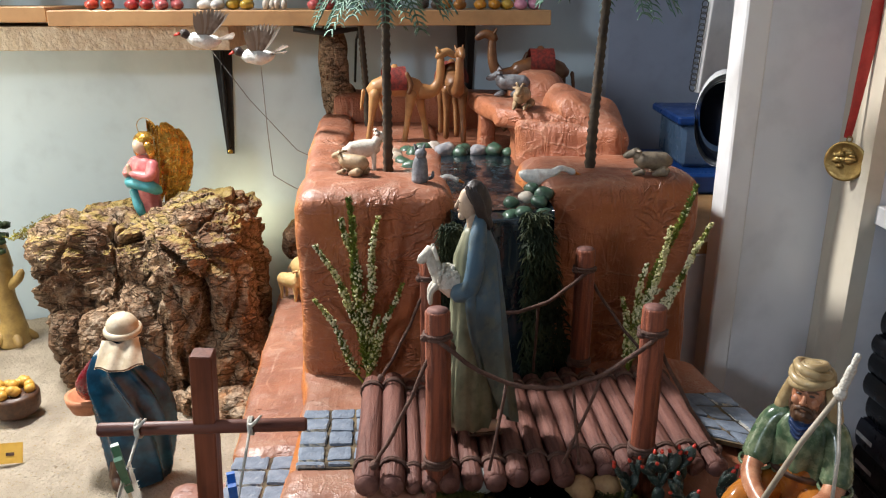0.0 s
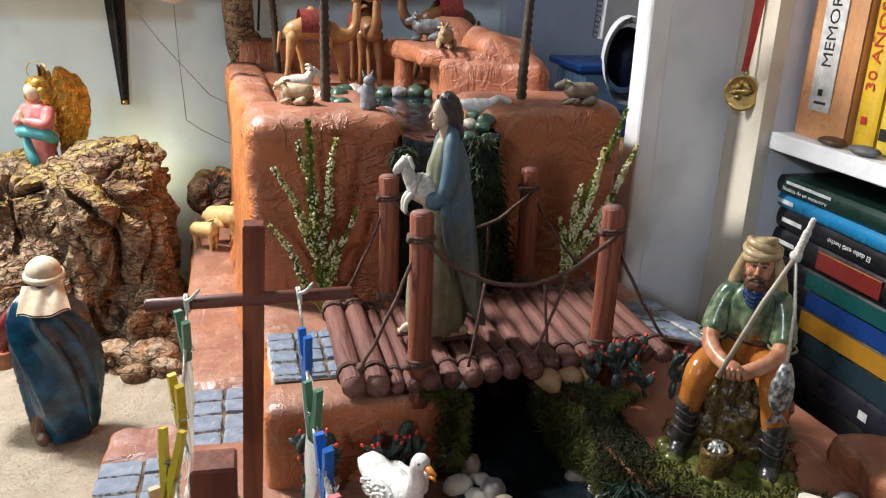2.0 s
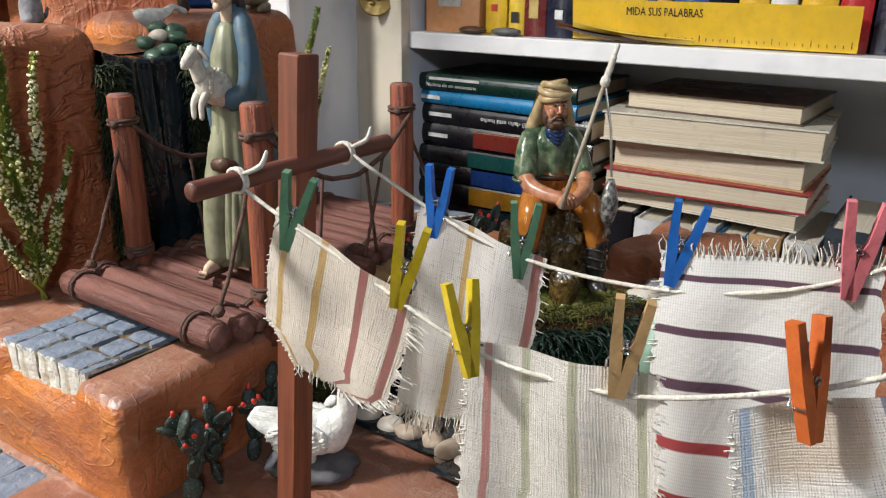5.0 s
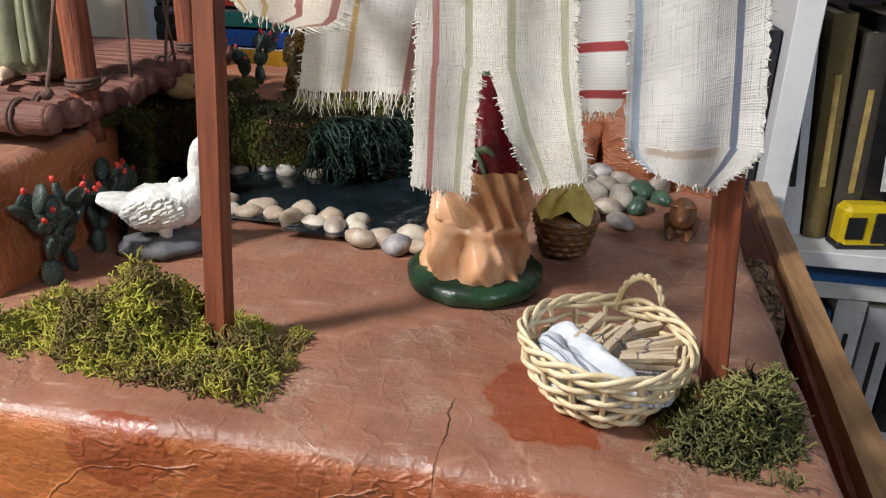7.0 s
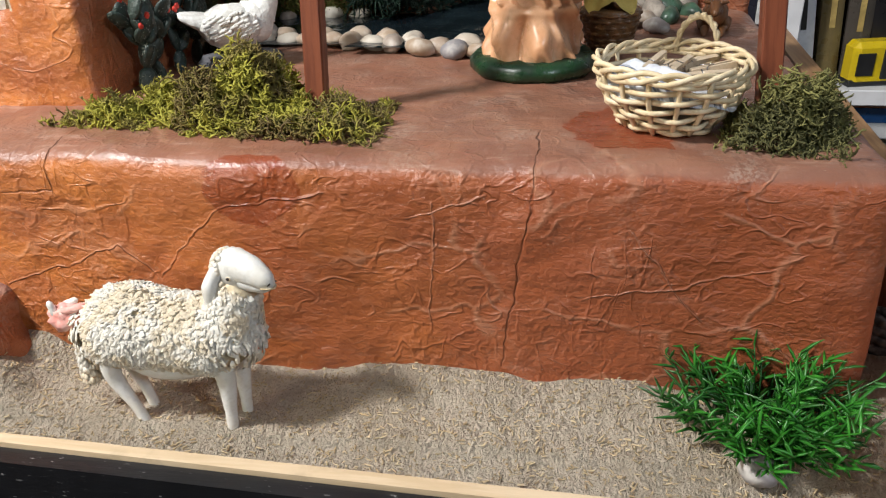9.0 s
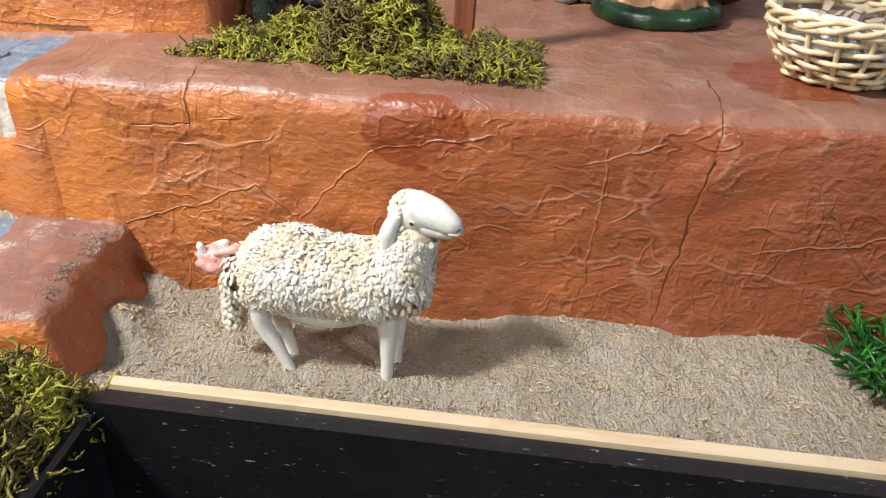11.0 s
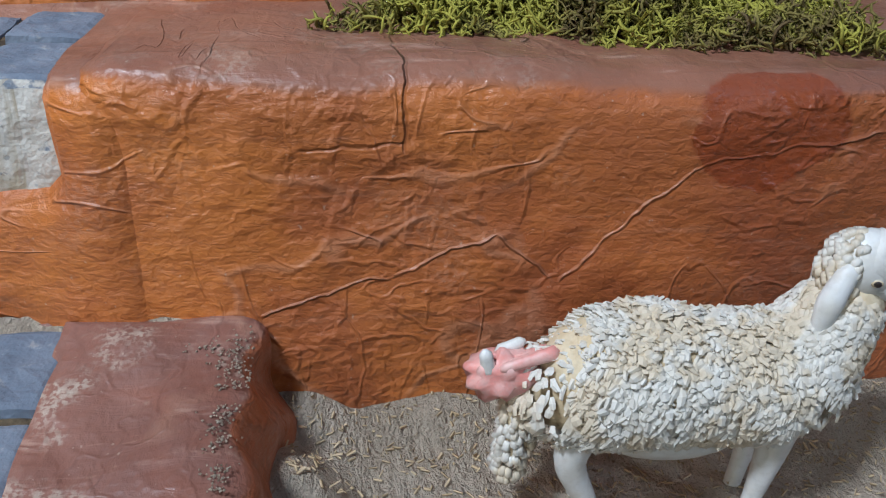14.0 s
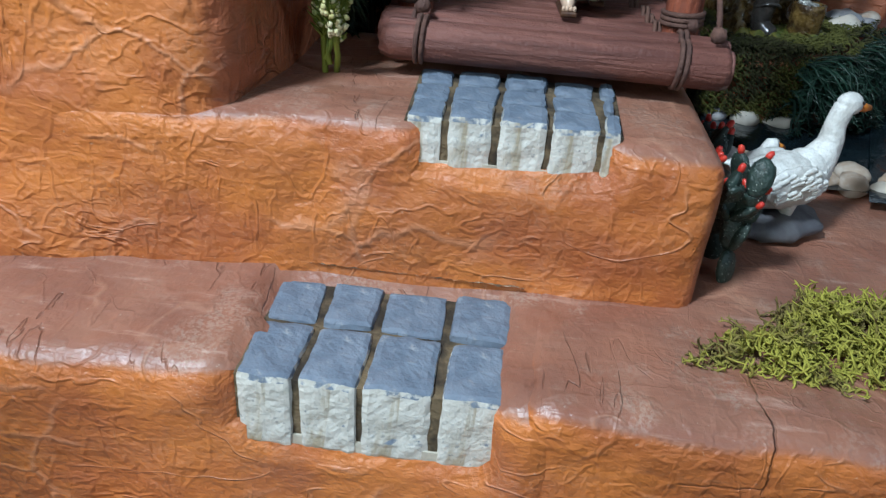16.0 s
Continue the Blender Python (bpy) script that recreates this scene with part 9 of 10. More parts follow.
band = thing("paper_ruler", "yellow paper ruler with black lettering lying before the books", "ruler", pose(0.5475, 0.155, Z_UP + 0.001, 0, -8, 0))
part("strip", B().use(cover(YELLOW)).box(0, 0.0012, -0.15, 0.135, 0, 0.042), band)
letters("MIDA SUS PALABRAS", 0.0118, INK_B, band, Matrix.Translation((-0.0003, 0.033, 0.031)) @ Matrix(((0, 0, -1), (-1, 0, 0), (0, 1, 0))).to_4x4(), 0.080)
for i in range(40):
    part("scale_mark", B().use(INK_B).box(-0.0003, 0, -0.0003, 0.0003, 0, 0.006 if i % 5 == 0 else 0.003), band, m=pose(0, -0.145 + 0.007 * i, 0.004))
TORT = paint("tortoise_brown", (0.10, 0.035, 0.012), (0.05, 0.015, 0.006), 0.2, 50, 0.1, 200)
for y0, y1, mat_, lab in ((0.305, 0.20, TORT, "brown glossy pod lying on the shelf"), (0.285, 0.15, cover((0.60, 0.42, 0.06)), "yellow-brown pod lying on the shelf")):
    b = B().use(mat_)
    b.sheet(lambda u, v: (0.535 + 0.010 * math.sin(math.pi * u) * (2 * v - 1), y0 + (y1 - y0) * u, Z_UP + 0.003 + 0.012 * (1 - u) ** 2 + 0.004 * (2 * v - 1) ** 2), 24, 6)
    b.sheet(lambda u, v: (0.535 + 0.010 * math.sin(math.pi * u) * (1 - 2 * v), y0 + (y1 - y0) * u, Z_UP + 0.0015 + 0.012 * (1 - u) ** 2 + 0.004 * (2 * v - 1) ** 2), 24, 6)
    single("seed_pod", b, lab, "pod")
for i, (y, r) in enumerate(((0.418, 0.015), (0.372, 0.016))):
    b = B().use(STONE_D if i else LEATHER).ball((0, 0, 0), (0.012, r * 1.25, 0.0048), 16, 0.1, 60, i)
    single("flat_stone", b, "flat dark pebble on the shelf's edge", "stone", group="stones on the shelf", m=pose(0.541, y, Z_UP + 0.0045))

# the lying stack: thickness, colour, second colour, overhang, length
z = -0.1515
rs = random.Random(21)
# Coloured panels are darkened for the dim light inside the bookcase.
stack = [(0.034, REDC, None, 0.0, 0.23, "red"), (0.040, BLACKC, None, 0.004, 0.24, "black"), (0.034, BLACKC, None, -0.002, 0.245, "black"), (0.034, (0.02, 0.02, 0.03), None, 0.003, 0.245, "black"), (0.030, BLACKC, (0.018, 0.035, 0.045), -0.004, 0.235, "black and slate"),
         (0.026, BLACKC, (0.38, 0.18, 0.015), 0.002, 0.245, "black and orange"), (0.024, BLACKC, (0.01, 0.04, 0.17), 0.0, 0.245, "black and blue"), (0.022, BLACKC, TEALC, 0.004, 0.245, "black and teal"), (0.028, BLACKC, None, -0.006, 0.25, "black"), (0.026, BLACKC, None, -0.004, 0.25, "black"), (0.018, (0.015, 0.20, 0.42), None, 0.004, 0.235, "bright blue"), (0.021, (0.008, 0.03, 0.022), None, 0.006, 0.235, "dark green")]
left = []
for h, c, c2, off, L, tone in stack:
    t = thing("book", "%s hardback lying in the stack" % tone, "book", pose(0.556 - off * 0.6, 0.393 + off, z + h / 2, 0, 0, rs.uniform(-2.0, 2.0)), "books lying in the stack")
    b = B().use(cover(c))
    m_ = Matrix.Rotation(radians(-90), 4, "X")
    b.m = m_ @ pose(0, 0, -L / 2)
    book_shell(b, h - 0.0006, L, 0.15, c, PAPER)
    b.at()
    part("cover", b, t)
    part("page_block", B().use(PAPER).box(0.0026, 0.147, -L / 2 + 0.003, L / 2 - 0.003, -h / 2 + 0.0028, h / 2 - 0.0028), t)
    if c2:
        part("spine_panel", B().use(cover(c2)).box(-0.0046, -0.0030, -L / 2 + 0.004, L * 0.12, -h / 2 + 0.002, h / 2 - 0.002), t)
    left.append((t, z, h, L))
    z += h
ROW = Matrix(((0, 0, -1), (-1, 0, 0), (0, 1, 0))).to_4x4()
for i, (text, size, length, mat_) in {11: ("Noticia de un secuestro", 0.0065, 0.075, INK_W), 9: ("El daño está hecho", 0.008, 0.065, INK_W)}.items():
    t, z0_, h, L = left[i]
    letters(text, size, mat_, t, Matrix.Translation((-0.0046, 0.055 if i == 11 else -0.01, -0.003 if i == 11 else 0)) @ ROW @ (pose(0, 0, 0, 0, 0, 180) if i == 9 else Matrix()), length)
    bars(t, Matrix.Translation((-0.0046, 0, 0)) @ ROW, ((-0.05, 0.005, 0.075, 0.0035),) if i == 11 else ((-0.085, 0.0, 0.036, 0.005),), INK_W)
t, z0_, h, L = left[8]
part("title_label", B().use(cover((0.16, 0.02, 0.015))).box(-0.0052, -0.0040, -0.06, 0.035, -h / 2 + 0.004, h / 2 - 0.003), t, "dark red title label with gilt lines")
part("gilt_line", B().use(INK_G).box(-0.0054, -0.0050, -0.06, 0.035, h / 2 - 0.0045, h / 2 - 0.0038), t)
for i in (1, 2, 3, 8, 10):
    bars(left[i][0], Matrix.Translation((-0.0046, 0, 0)) @ ROW, ((0.088, 0.0, 0.012, 0.010), (-0.09, 0.0, 0.03, 0.005)), INK_W)

# page edges of a second stack, and books below it
z = 0.055
for i, (h, dx, L, c) in enumerate(((0.020, 0.010, 0.21, CREAMC), (0.022, 0.000, 0.22, (0.35, 0.05, 0.05)), (0.034, 0.012, 0.21, TANC), (0.032, -0.006, 0.23, CREAMC), (0.020, 0.016, 0.19, (0.10, 0.06, 0.04)))):
    t = thing("book", "book lying with its cream page edges outward", "book", pose(0.562 + dx, 0.135 + 0.3 * dx, z + h / 2, 0, 0, (-3, 2, -1, 4, -2)[i]), "books lying with edges outward")
    for s in (-1, 1):
        part("cover", B().use(cover(c)).box(-0.002, 0.15, -L / 2, L / 2, s * (h / 2 - 0.001) - 0.0009, s * (h / 2 - 0.001) + 0.0009), t)
    part("page_block", B().use(PAPER).box(0.0, 0.147, -L / 2 + 0.003, L / 2 - 0.003, -h / 2 + 0.002, h / 2 - 0.002), t)
    z += h
for y0, y1, h, c, lab, text in ((0.236, 0.262, 0.18, MAROON, "dark red book with a gilt label", ""), (0.206, 0.234, 0.20, BLACKC, "black book with a dark red title field", ""), (0.172, 0.203, 0.195, WHITEC, "white paperback with grey lettering", "BARRO"), (0.140, 0.169, 0.190, (0.60, 0.63, 0.60), "white and green paperback with dark lettering", "DEL FUEGO"), (0.112, 0.137, 0.20, WHITEC, "white paperback with a dark name band", ""), (0.080, 0.109, 0.195, (0.03, 0.15, 0.30), "blue paperback standing below", ""), (0.045, 0.077, 0.20, TANC, "tan paperback standing below", ""), (0.01, 0.042, 0.20, WHITEC, "white paperback standing below", "")):
    t = upright_book(y0, y1, -0.1515, h, c, lab, 0.558)
    if text:
        letters(text, 0.011, cover(GREYC), t, on_spine(0.06), 0.05 if text == "BARRO" else 0.075)
    elif c == WHITEC:
        bars(t, on_spine(0.10), ((0.0, 0.0, 0.10, 0.010),), INK_B)
    else:
        part("title_field", B().use(cover((0.22, 0.03, 0.03))).box(-0.0052, -0.0042, -0.010, 0.010, 0.03, 0.12), t)
for y0, y1, h, c, lab in ((-0.045, 0.005, 0.22, (0.04, 0.05, 0.06), "dark hardback standing on the lower shelf"), (-0.085, -0.048, 0.21, (0.25, 0.06, 0.03), "brown-red hardback on the lower shelf"), (-0.118, -0.088, 0.22, GREYC, "grey hardback on the lower shelf"), (-0.145, -0.12, 0.22, WHITEC, "white hardback on the lower shelf"), (-0.175, -0.147, 0.24, (0.45, 0.55, 0.62), "pale blue folder on the lower shelf"), (-0.206, -0.177, 0.25, (0.03, 0.16, 0.42), "blue hardback on the lower shelf"), (-0.236, -0.208, 0.25, (0.01, 0.05, 0.14), "dark blue hardback on the lower shelf"), (-0.262, -0.238, 0.25, (0.02, 0.02, 0.03), "black hardback on the lower shelf")):
    t = upright_book(y0, y1, -0.1515, h, c, lab, 0.560)
    bars(t, on_spine(h * 0.5), ((0.0, 0.0, h * 0.4, 0.006),), INK_W if sum(c) < 0.8 else INK_B)
# bay beyond the upright
for i, (y0, y1, h, c, lab, ink) in enumerate(((-0.332, -0.303, 0.26, (0.66, 0.68, 0.72), "white book with dark lettering beside the upright", INK_B), (-0.362, -0.336, 0.27, (0.16, 0.12, 0.05), "worn brown-gold book", INK_G), (-0.395, -0.365, 0.25, (0.07, 0.06, 0.05), "dark brown book", INK_G), (-0.440, -0.399, 0.27, BLACKC, "black book with white lettering", INK_W), (-0.462, -0.443, 0.26, WHITEC, "slim white book", INK_B), (-0.505, -0.466, 0.28, BLACKC, "thick black book", INK_W), (-0.545, -0.51, 0.26, BLUEC, "blue book", INK_W), (-0.60, -0.55, 0.27, (0.5, 0.5, 0.52), "grey binder", INK_B), (-0.66, -0.605, 0.27, BLACKC, "black binder", INK_W), (-0.72, -0.665, 0.26, MAROON, "dark red binder", INK_W))):
    t = upright_book(y0, y1, -0.1515, h, c, lab + " in the next bay", 0.575, 0.16, (-6, -4, -2, -5, -4, 0, 0, 0, 0, 0)[i], "books in the next bay")
    bars(t, on_spine(h * 0.5), ((0.0, 0.0, h * 0.5, 0.007),), ink)
tape = thing("tape_measure", "yellow and black tape measure on the shelf", "tape measure", pose(0.556, -0.395, -0.1515, 0, 0, 12))
part("case", B().use(cover((0.72, 0.52, 0.01))).box(-0.012, 0.020, -0.032, 0.030, 0, 0.055, 0.007), tape)
part("grip", B().use(INK_B).box(-0.0135, 0.021, -0.030, -0.004, 0.006, 0.050, 0.004), tape, "black rubber grip")
part("side_disc", B().use(INK_B).box(-0.0138, -0.012, 0.004, 0.026, 0.014, 0.042, 0.0005), tape)
part("foot", B().use(INK_B).box(-0.011, 0.019, -0.036, 0.032, -0.0005, 0.008, 0.002), tape)
for i, (y0, y1, h, c, lab) in enumerate(((-0.33, -0.30, 0.17, TANC, "tan"), (-0.36, -0.333, 0.18, (0.3, 0.45, 0.5), "pale teal"), (-0.39, -0.363, 0.17, BLUEC, "blue"), (-0.43, -0.394, 0.19, WHITEC, "white"), (-0.47, -0.434, 0.18, (0.5, 0.5, 0.52), "grey"), (-0.51, -0.474, 0.17, BLACKC, "black"))):
    t = upright_book(y0, y1, -0.4195, h, c, lab + " book on the bottom shelf", 0.57, 0.16, 0, "books on the bottom shelf")
    bars(t, on_spine(h * 0.5), ((0.0, 0.0, h * 0.5, 0.006),), INK_W if sum(c) < 0.8 else INK_B)
for i, (h, c, tone) in enumerate(((0.022, WHITEC, "white"), (0.020, (0.03, 0.14, 0.40), "blue"), (0.012, (0.30, 0.14, 0.08), "brown"))):
    z_ = -0.228 + sum((0.022, 0.020, 0.012)[:i])
    t = thing("book", "%s book lying across the others on the bottom shelf" % tone, "book", pose(0.566, -0.41, z_ + h / 2, 0, 0, 2 - 2 * i), "books lying across")
    part("cover", B().use(cover(c)).box(-0.003, 0.16, -0.12, 0.12, -h / 2, h / 2, 0.0015), t)

# ---- medal, wall shelf and what hangs there ----
MEDAL = paint("dull_gold", (0.42, 0.29, 0.10), (0.30, 0.19, 0.06), 0.36, 130, 0.5, 260, metal=0.7)
medal = thing("medal", "gold-coloured medal on a red ribbon", "medal", pose(0.507, 0.538, 0.2755))
b = B().use(MEDAL)
b.m = pose(0, 0, 0, 90, 0, -50)
b.lathe([(0.001, 0.0016), (0.017, 0.0014), (0.0185, 0.0022), (0.0205, 0.0022), (0.0212, 0.001), (0.0205, -0.0014), (0.001, -0.0014)], 40)
b.v = [tuple(v) for v in b.v]
part("disc", b, medal)
b = B().use(MEDAL)
b.m = pose(0, 0, 0, 90, 0, -50)
rs = random.Random(8)
for i in range(16):
    a, r = rs.uniform(0, 6.28), rs.uniform(0.002, 0.012)
    b.ball((r * math.cos(a), r * math.sin(a), 0.0024), (0.0045, 0.003, 0.0018), 8, 0.3, 300, i)
part("relief", b, medal, "raised relief of a small figure")
part("ring", B().use(MEDAL).tube([(0.003 * math.cos(a), -0.0015, 0.0235 + 0.003 * math.sin(a)) for a in [2 * math.pi * q / 16 for q in range(17)]], 0.0008, 6, False), medal)
RIBBON = paint("red_ribbon", (0.46, 0.025, 0.018), (0.34, 0.015, 0.012), 0.5, 60, 0.3, 300)
b = B().use(RIBBON)
b.sheet(lambda u, v: (-0.002 + 0.020 * v + (u - 0.5) * (0.007 + 0.020 * v), -0.002 + 0.001 * math.sin(9 * v + 3 * u), 0.025 + 0.30 * v), 6, 30)
b.sheet(lambda u, v: (-0.002 + 0.030 * v + (u - 0.5) * (0.007 + 0.020 * v), 0.001 - 0.001 * math.sin(7 * v + 3 * u), 0.025 + 0.30 * v), 6, 30)
part("ribbon", b, medal, "folded red ribbon")

shelf = thing("wall_shelf", "beech plank shelf on black metal brackets", "shelf", kind="structure")
part("plank", B().use(BEECH).box(-0.47, 0.270, 0.965, 1.128, 0.397, 0.419, 0.001), shelf)
part("plank", B().use(BEECH).box(-1.3, -0.475, 0.975, 1.128, 0.402, 0.424, 0.001), shelf)
PLASTER = paint("rough_cream_plaster", (0.70, 0.60, 0.45), (0.60, 0.48, 0.33), 0.9, 90, 1.0, 160, dist=0.003)
part("support_beam", B().use(PLASTER).box(-1.3, -0.215, 0.985, 1.127, 0.361, 0.396, 0.001), shelf, "rough cream plaster beam")
BLACK_METAL = paint("black_metal", (0.018, 0.018, 0.019), (0.03, 0.03, 0.03), 0.4, 60, 0.1, 300, metal=0.3)
for x, ytop in ((-0.258, 0.360), (0.155, 0.3965)):
    b = B().use(BLACK_METAL)
    b.prism([(-0.0062, 0.0), (0.0062, 0.0), (0.0165, ytop - 0.175), (-0.0165, ytop - 0.175)], 0, 0.004)
    b.v = [(v[0], -v[2], v[1]) for v in b.v]
    br = part("bracket", b, shelf, "black metal bracket", pose(x, 1.128, 0.175))
    part("bracket_rib", B().use(BLACK_METAL).box(-0.002, 0.002, -0.018, -0.004, 0.012, ytop - 0.178, 0.001), br)
    part("screw", B().use(GOLD).lathe([(0.0042, 0), (0.0042, 0.0012), (0.001, 0.0018)], 14), br, m=pose(0, -0.0045, 0.004, 90, 0, 0))
for i, x in enumerate((-0.268, -0.248)):
    b = B().use(GOLD).lathe([(0.0048, 0), (0.0048, 0.0015), (0.001, 0.002)], 14)
    single("screw", b, "brass screw under the shelf", "screw", group="brass screws", m=pose(x, 1.122, 0.357, 90, 0, 0))
# feet of the figures that stand on the shelf
toys = [((-0.40, 0.99), (0.45, 0.06, 0.03), "red"), ((-0.345, 1.0), (0.40, 0.05, 0.05), "red"), ((-0.30, 0.99), (0.42, 0.10, 0.10), "red and blue"), ((-0.235, 0.99), (0.66, 0.64, 0.60), "white"), ((-0.195, 1.0), (0.55, 0.36, 0.05), "yellow"), ((-0.15, 0.99), (0.62, 0.56, 0.48), "cream"), ((-0.135, 0.99), (0.62, 0.56, 0.48), "cream"), ((-0.075, 0.99), (0.50, 0.10, 0.10), "red"), ((0.09, 1.0), (0.08, 0.06, 0.05), "dark brown"), ((0.125, 0.99), (0.42, 0.18, 0.04), "orange-brown"), ((0.175, 0.99), (0.55, 0.25, 0.03), "orange"), ((0.215, 0.995), (0.58, 0.38, 0.06), "yellow"), ((0.235, 0.985), (0.66, 0.30, 0.42), "pink"), ((-0.58, 1.0), (0.10, 0.03, 0.02), "dark red"), ((-0.66, 1.0), (0.08, 0.05, 0.04), "dark brown")]
for i, ((x, y), c, tone) in enumerate(toys):
    rs = random.Random(300 + i)
    b = B().use(paint("toy_paint", c, tuple(v * 0.7 for v in c), 0.3, 60, 0.1, 200))
    wide = 0.010 if tone == "cream" else 0.020
    for s in (-1, 1):
        b.ball((s * wide * 0.55, -0.006, 0.007), (wide * 0.5, wide * 0.75, 0.0075), 12, 0.1, 90, i)
        limb(b, [(s * wide * 0.5, 0, 0.008), (s * wide * 0.45, 0.002, 0.028)], [wide * 0.36, wide * 0.42], 10)
    b.ball((0, 0.004, 0.045), (wide * 0.95, wide * 0.8, 0.026), 14, 0.1, 60, i)
    b.ball((0, 0.002, 0.080), (wide * 0.75, wide * 0.7, 0.018), 14, 0.06, 60, i + 3)
    single("toy_figure", b, "small %s toy figure standing on the shelf" % tone, "toy", group="toys on the shelf", m=pose(x, y, 0.4195 if x > -0.474 else 0.4245, 0, 0, rs.uniform(-20, 20)))


def wild_duck(m, seed, label):
    rnd = random.Random(seed)
    t = thing("duck_ornament", label, "ornament", m, "flying ducks")
    b = B().use(GOOSE)
    limb(b, [(0.022, 0, 0.0), (0.004, 0, -0.001), (-0.018, 0, 0.003)], [0.006, 0.0125, 0.010], 16)
    part("body", b, t, "white body")
    b = B().use(HAIR)
    limb(b, [(-0.022, 0, 0.006), (-0.030, 0, 0.012)], [0.0055, 0.0075], 14)
    head = part("head", b, t, "black head")
    part("beak", B().use(BUD).tube([(-0.036, 0, 0.011), (-0.045, 0, 0.008)], [0.003, 0.0012], 8), head)
    for s in (-1, 1):
        b = B().use(FEATHER)
        for k in range(9):
            a = radians(55 + 9 * k)
            o = Vector((-0.006 + 0.002 * k, s * 0.006, 0.008))
            e = o + Vector((math.cos(a) * -0.028 + 0.012, s * 0.012, math.sin(a) * 0.034 + 0.006))
            w = Vector((0.0042, 0.0005 * s, 0.001))
            b.sheet(lambda u, v: tuple(o.lerp(e, v) + w * (2 * u - 1) * math.sin(math.pi * min(1, 0.15 + 0.8 * v)) + Vector((0, s * 0.002 * math.sin(3 * v), 0))), 3, 6)
        part("wing", b, t, "grey-brown feathered wing")
    b = B().use(FEATHER)
    for k in range(7):
        o = Vector((0.020, -0.006 + 0.002 * k, 0.002))
        e = o + Vector((0.026, -0.012 + 0.004 * k, 0.012 * rnd.random()))
        b.sheet(lambda u, v: tuple(o.lerp(e, v) + Vector((0, 0.0022, 0.001)) * (2 * u - 1)), 2, 4)
    part("tail", b, t, "grey feathered tail")
    return t


FEATHER = leafy("grey_brown_feather", (0.16, 0.10, 0.05), (0.30, 0.27, 0.24), (0.10, 0.07, 0.05), 0.8)
wild_duck(pose(-0.222, 0.86, 0.382, 0, 0, 6) @ Matrix.Scale(0.86, 4), 1, "small flying duck with white body and brown wings")
wild_duck(pose(-0.148, 0.84, 0.362, 0, -6, -4) @ Matrix.Scale(0.86, 4), 2, "small flying duck with red bill and spread wings")
WIRE = paint("grey_wire", (0.30, 0.30, 0.29), (0.2, 0.2, 0.2), 0.4, 60, 0.05, 200, metal=0.6)
for pts, lab in (([(-0.215, 0.86, 0.371), (-0.17, 0.875, 0.30), (-0.11, 0.89, 0.225), (-0.088, 0.90, 0.212), (-0.074, 0.90, 0.210)], "thin bent wire holding a duck"), ([(-0.145, 0.84, 0.350), (-0.144, 0.85, 0.26), (-0.142, 0.86, 0.195), (-0.125, 0.87, 0.180), (-0.090, 0.88, 0.158), (-0.074, 0.88, 0.155)], "thin wire rising to a duck")):
    single("wire", B().use(WIRE).tube(pts, 0.0006, 5), lab, "wire", group="duck wires")
single("lamp_cable", B().use(BLACK_METAL).tube([(-0.12, 1.0, 0.392), (-0.07, 1.0, 0.386), (-0.02, 1.01, 0.391), (-0.03, 1.09, 0.37), (-0.035, 1.10, 0.30)], [0.005, 0.006, 0.003, 0.002, 0.002], 8), "thin black cable under the shelf", "cable")

# ---- nook ----
BLUE_PLASTIC = paint("blue_plastic", (0.012, 0.07, 0.30), (0.01, 0.05, 0.22), 0.35, 20, 0.03, 100)
CLEAR_BLUE = paint("translucent_blue_plastic", (0.12, 0.20, 0.32), (0.09, 0.16, 0.27), 0.3, 20, 0.03, 100)
single("nook_shelf", B().use(BEECH).box(0.385, 0.80, 0.63, 1.09, 0.144, 0.159), "brown wooden shelf in the nook", "shelf", "structure")
single("nook_counter", B().use(WHITE).box(0.385, 0.80, 0.625, 1.09, -0.9, 0.1435), "pale cupboard side in the nook", "cupboard", "structure")
single("nook_side", B().use(WHITE).box(0.70, 0.74, 0.622, 1.094, 0.166, 1.7), "white painted side of the nook", "wall", "structure")
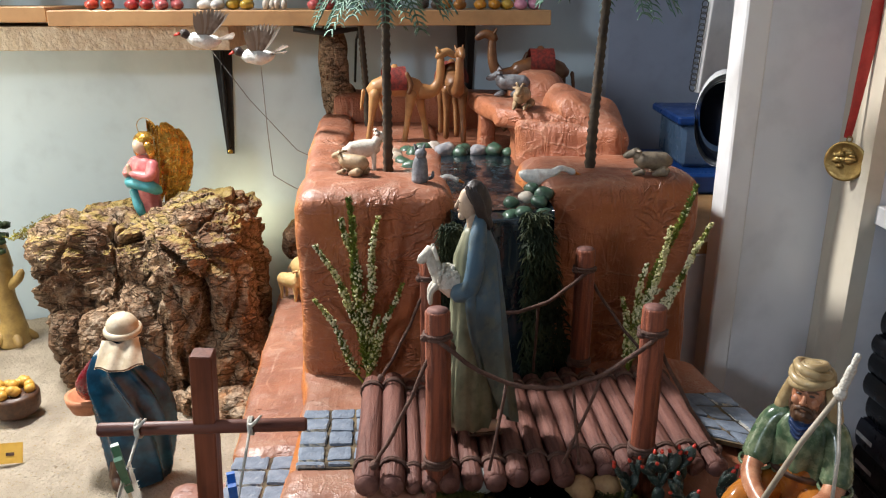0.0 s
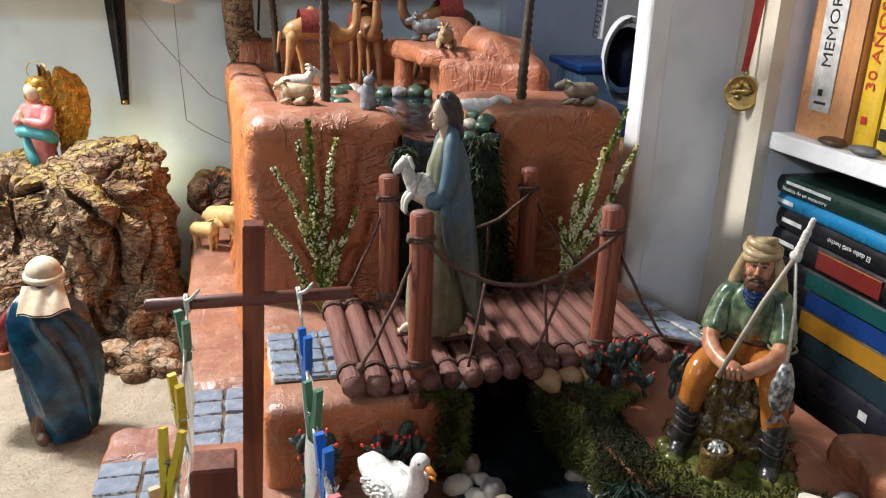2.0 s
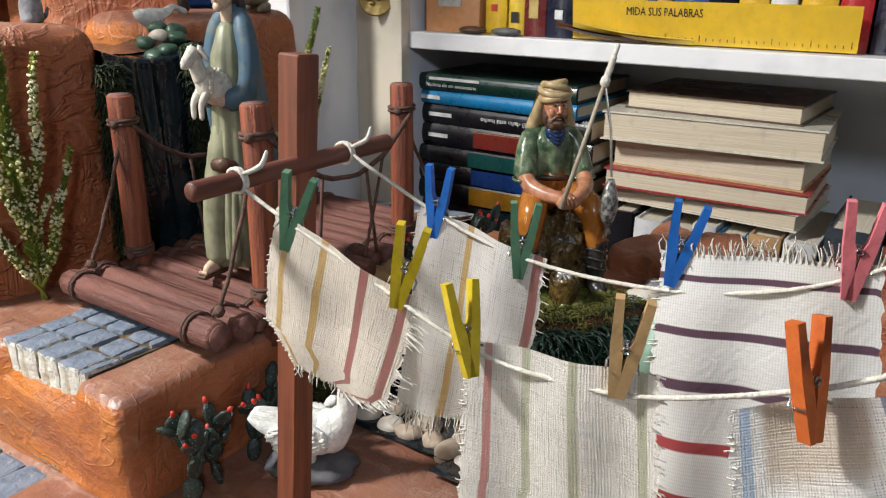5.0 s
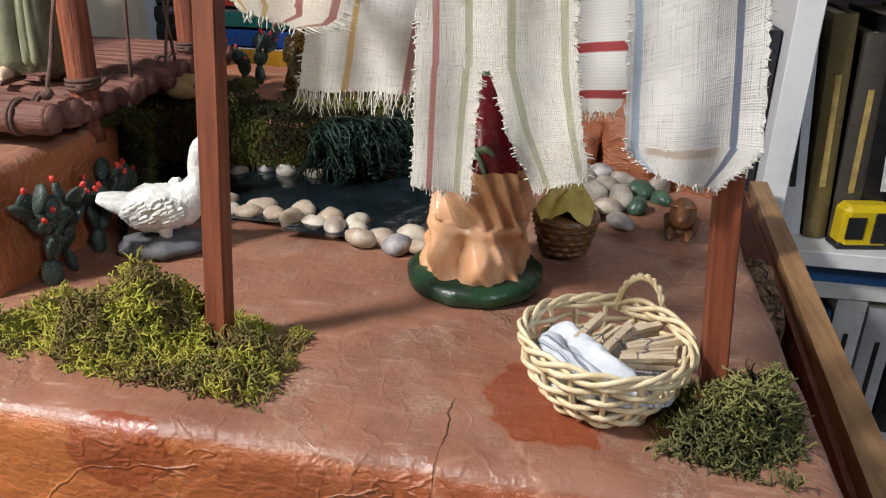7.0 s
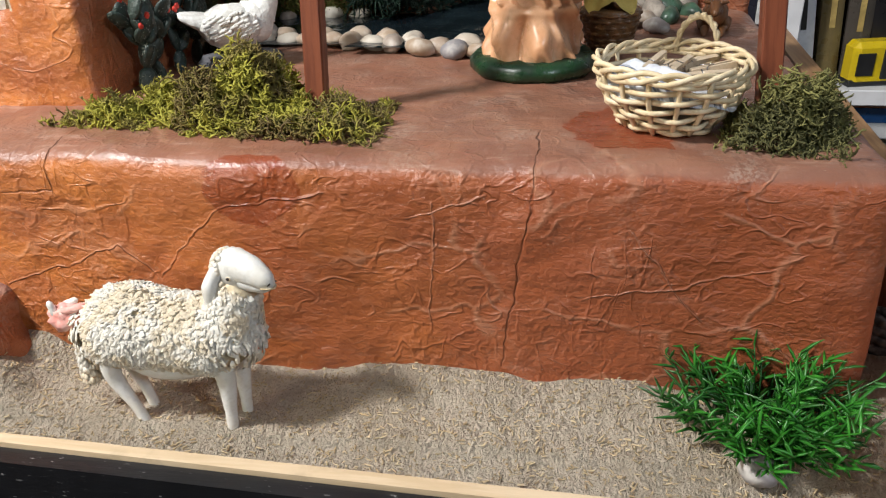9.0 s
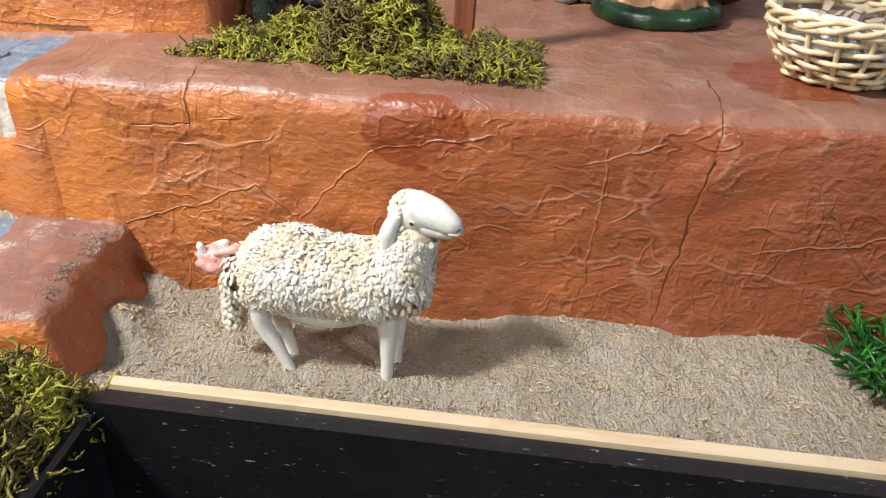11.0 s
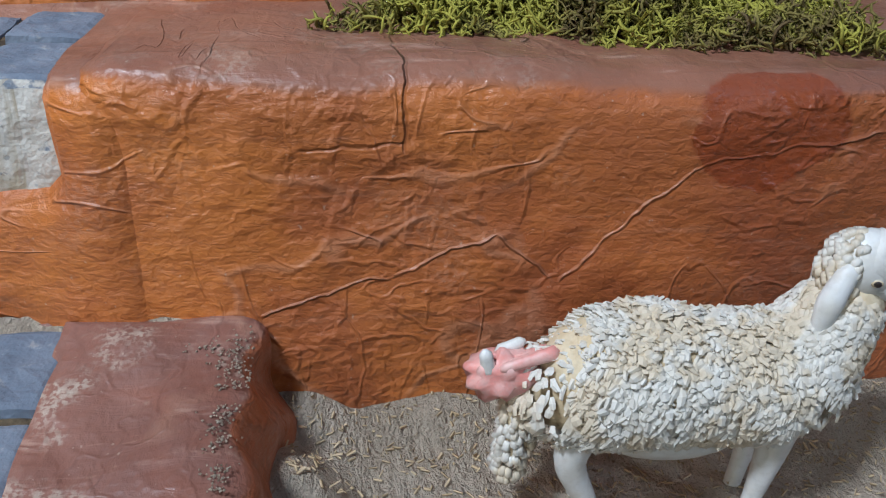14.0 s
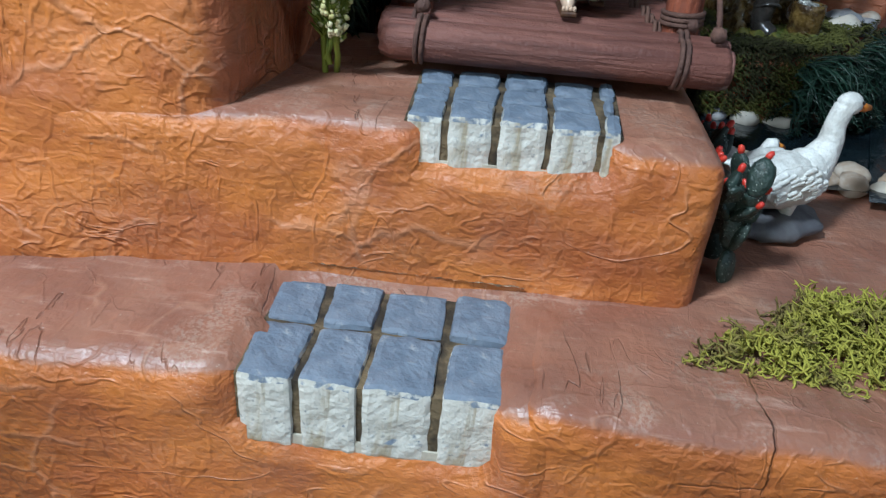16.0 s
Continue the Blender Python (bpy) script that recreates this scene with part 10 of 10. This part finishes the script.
crate = thing("storage_box", "translucent blue plastic storage box with a blue rim", "box", pose(0.535, 0.95, 0.160, 0, 0, -4))
part("tray", B().use(BLUE_PLASTIC).box(-0.105, 0.12, -0.10, 0.10, 0, 0.030, 0.004), crate)
b = B().use(CLEAR_BLUE).box(-0.066, 0.10, -0.055, 0.085, 0.0305, 0.096, 0.006)
part("tub", b, crate)
part("rim", B().use(BLUE_PLASTIC).box(-0.078, 0.112, -0.066, 0.096, 0.0965, 0.109, 0.003), crate)
PAPER_W = paint("white_paper", (0.74, 0.75, 0.77), (0.68, 0.69, 0.72), 0.7, 8, 0.05, 120)
roll = thing("paper_roll", "rolled dark poster with white back standing in the box", "poster", pose(0.440, 0.705, 0.296, 0, 0, -22) @ Matrix.Diagonal((0.8, 1, 1.2, 1)))
b = B().use(PAPER_W)
spiral = [((0.036 + 0.0022 * a / 6.28) * math.cos(a), (0.036 + 0.0022 * a / 6.28) * math.sin(a)) for a in [k * 0.25 for k in range(64)]]
b.sheet(lambda u, v: (spiral[round(u * 63)][0], -0.035 + 0.07 * v, spiral[round(u * 63)][1] * 1.15), 63, 4)
part("sheet", b, roll, "white paper curled into a tube")
b = B().use(paint("dark_blue_print", (0.02, 0.03, 0.06), (0.012, 0.018, 0.04), 0.5, 30, 0.05, 200))
b.sheet(lambda u, v: (0.0352 * math.cos(6.28 * u), -0.032 + 0.064 * v, 0.0405 * math.sin(6.28 * u)), 40, 4)
# Dark disc added across the far end, for the shade in the hollow.
b.tube([(0, 0.030, 0), (0, 0.031, 0)], 0.034, 28)
part("printed_side", b, roll, "dark printed inner side with a disc darkening the hollow")
pad = thing("spiral_notebook", "spiral-bound notebook leaning in the nook", "notebook", pose(0.485, 0.83, 0.315, 0, 4, -60))
part("cover", B().use(PAPER_W).box(-0.004, 0.006, -0.05, 0.05, 0, 0.12, 0.001), pad)
for i in range(16):
    part("wire_loop", B().use(BLACK_METAL).tube([(-0.005 + 0.005 * math.cos(a), 0, 0.005 * math.sin(a)) for a in [2 * math.pi * q / 10 for q in range(11)]], 0.0008, 5, False), pad, m=pose(0, -0.052, 0.006 + 0.0072 * i))
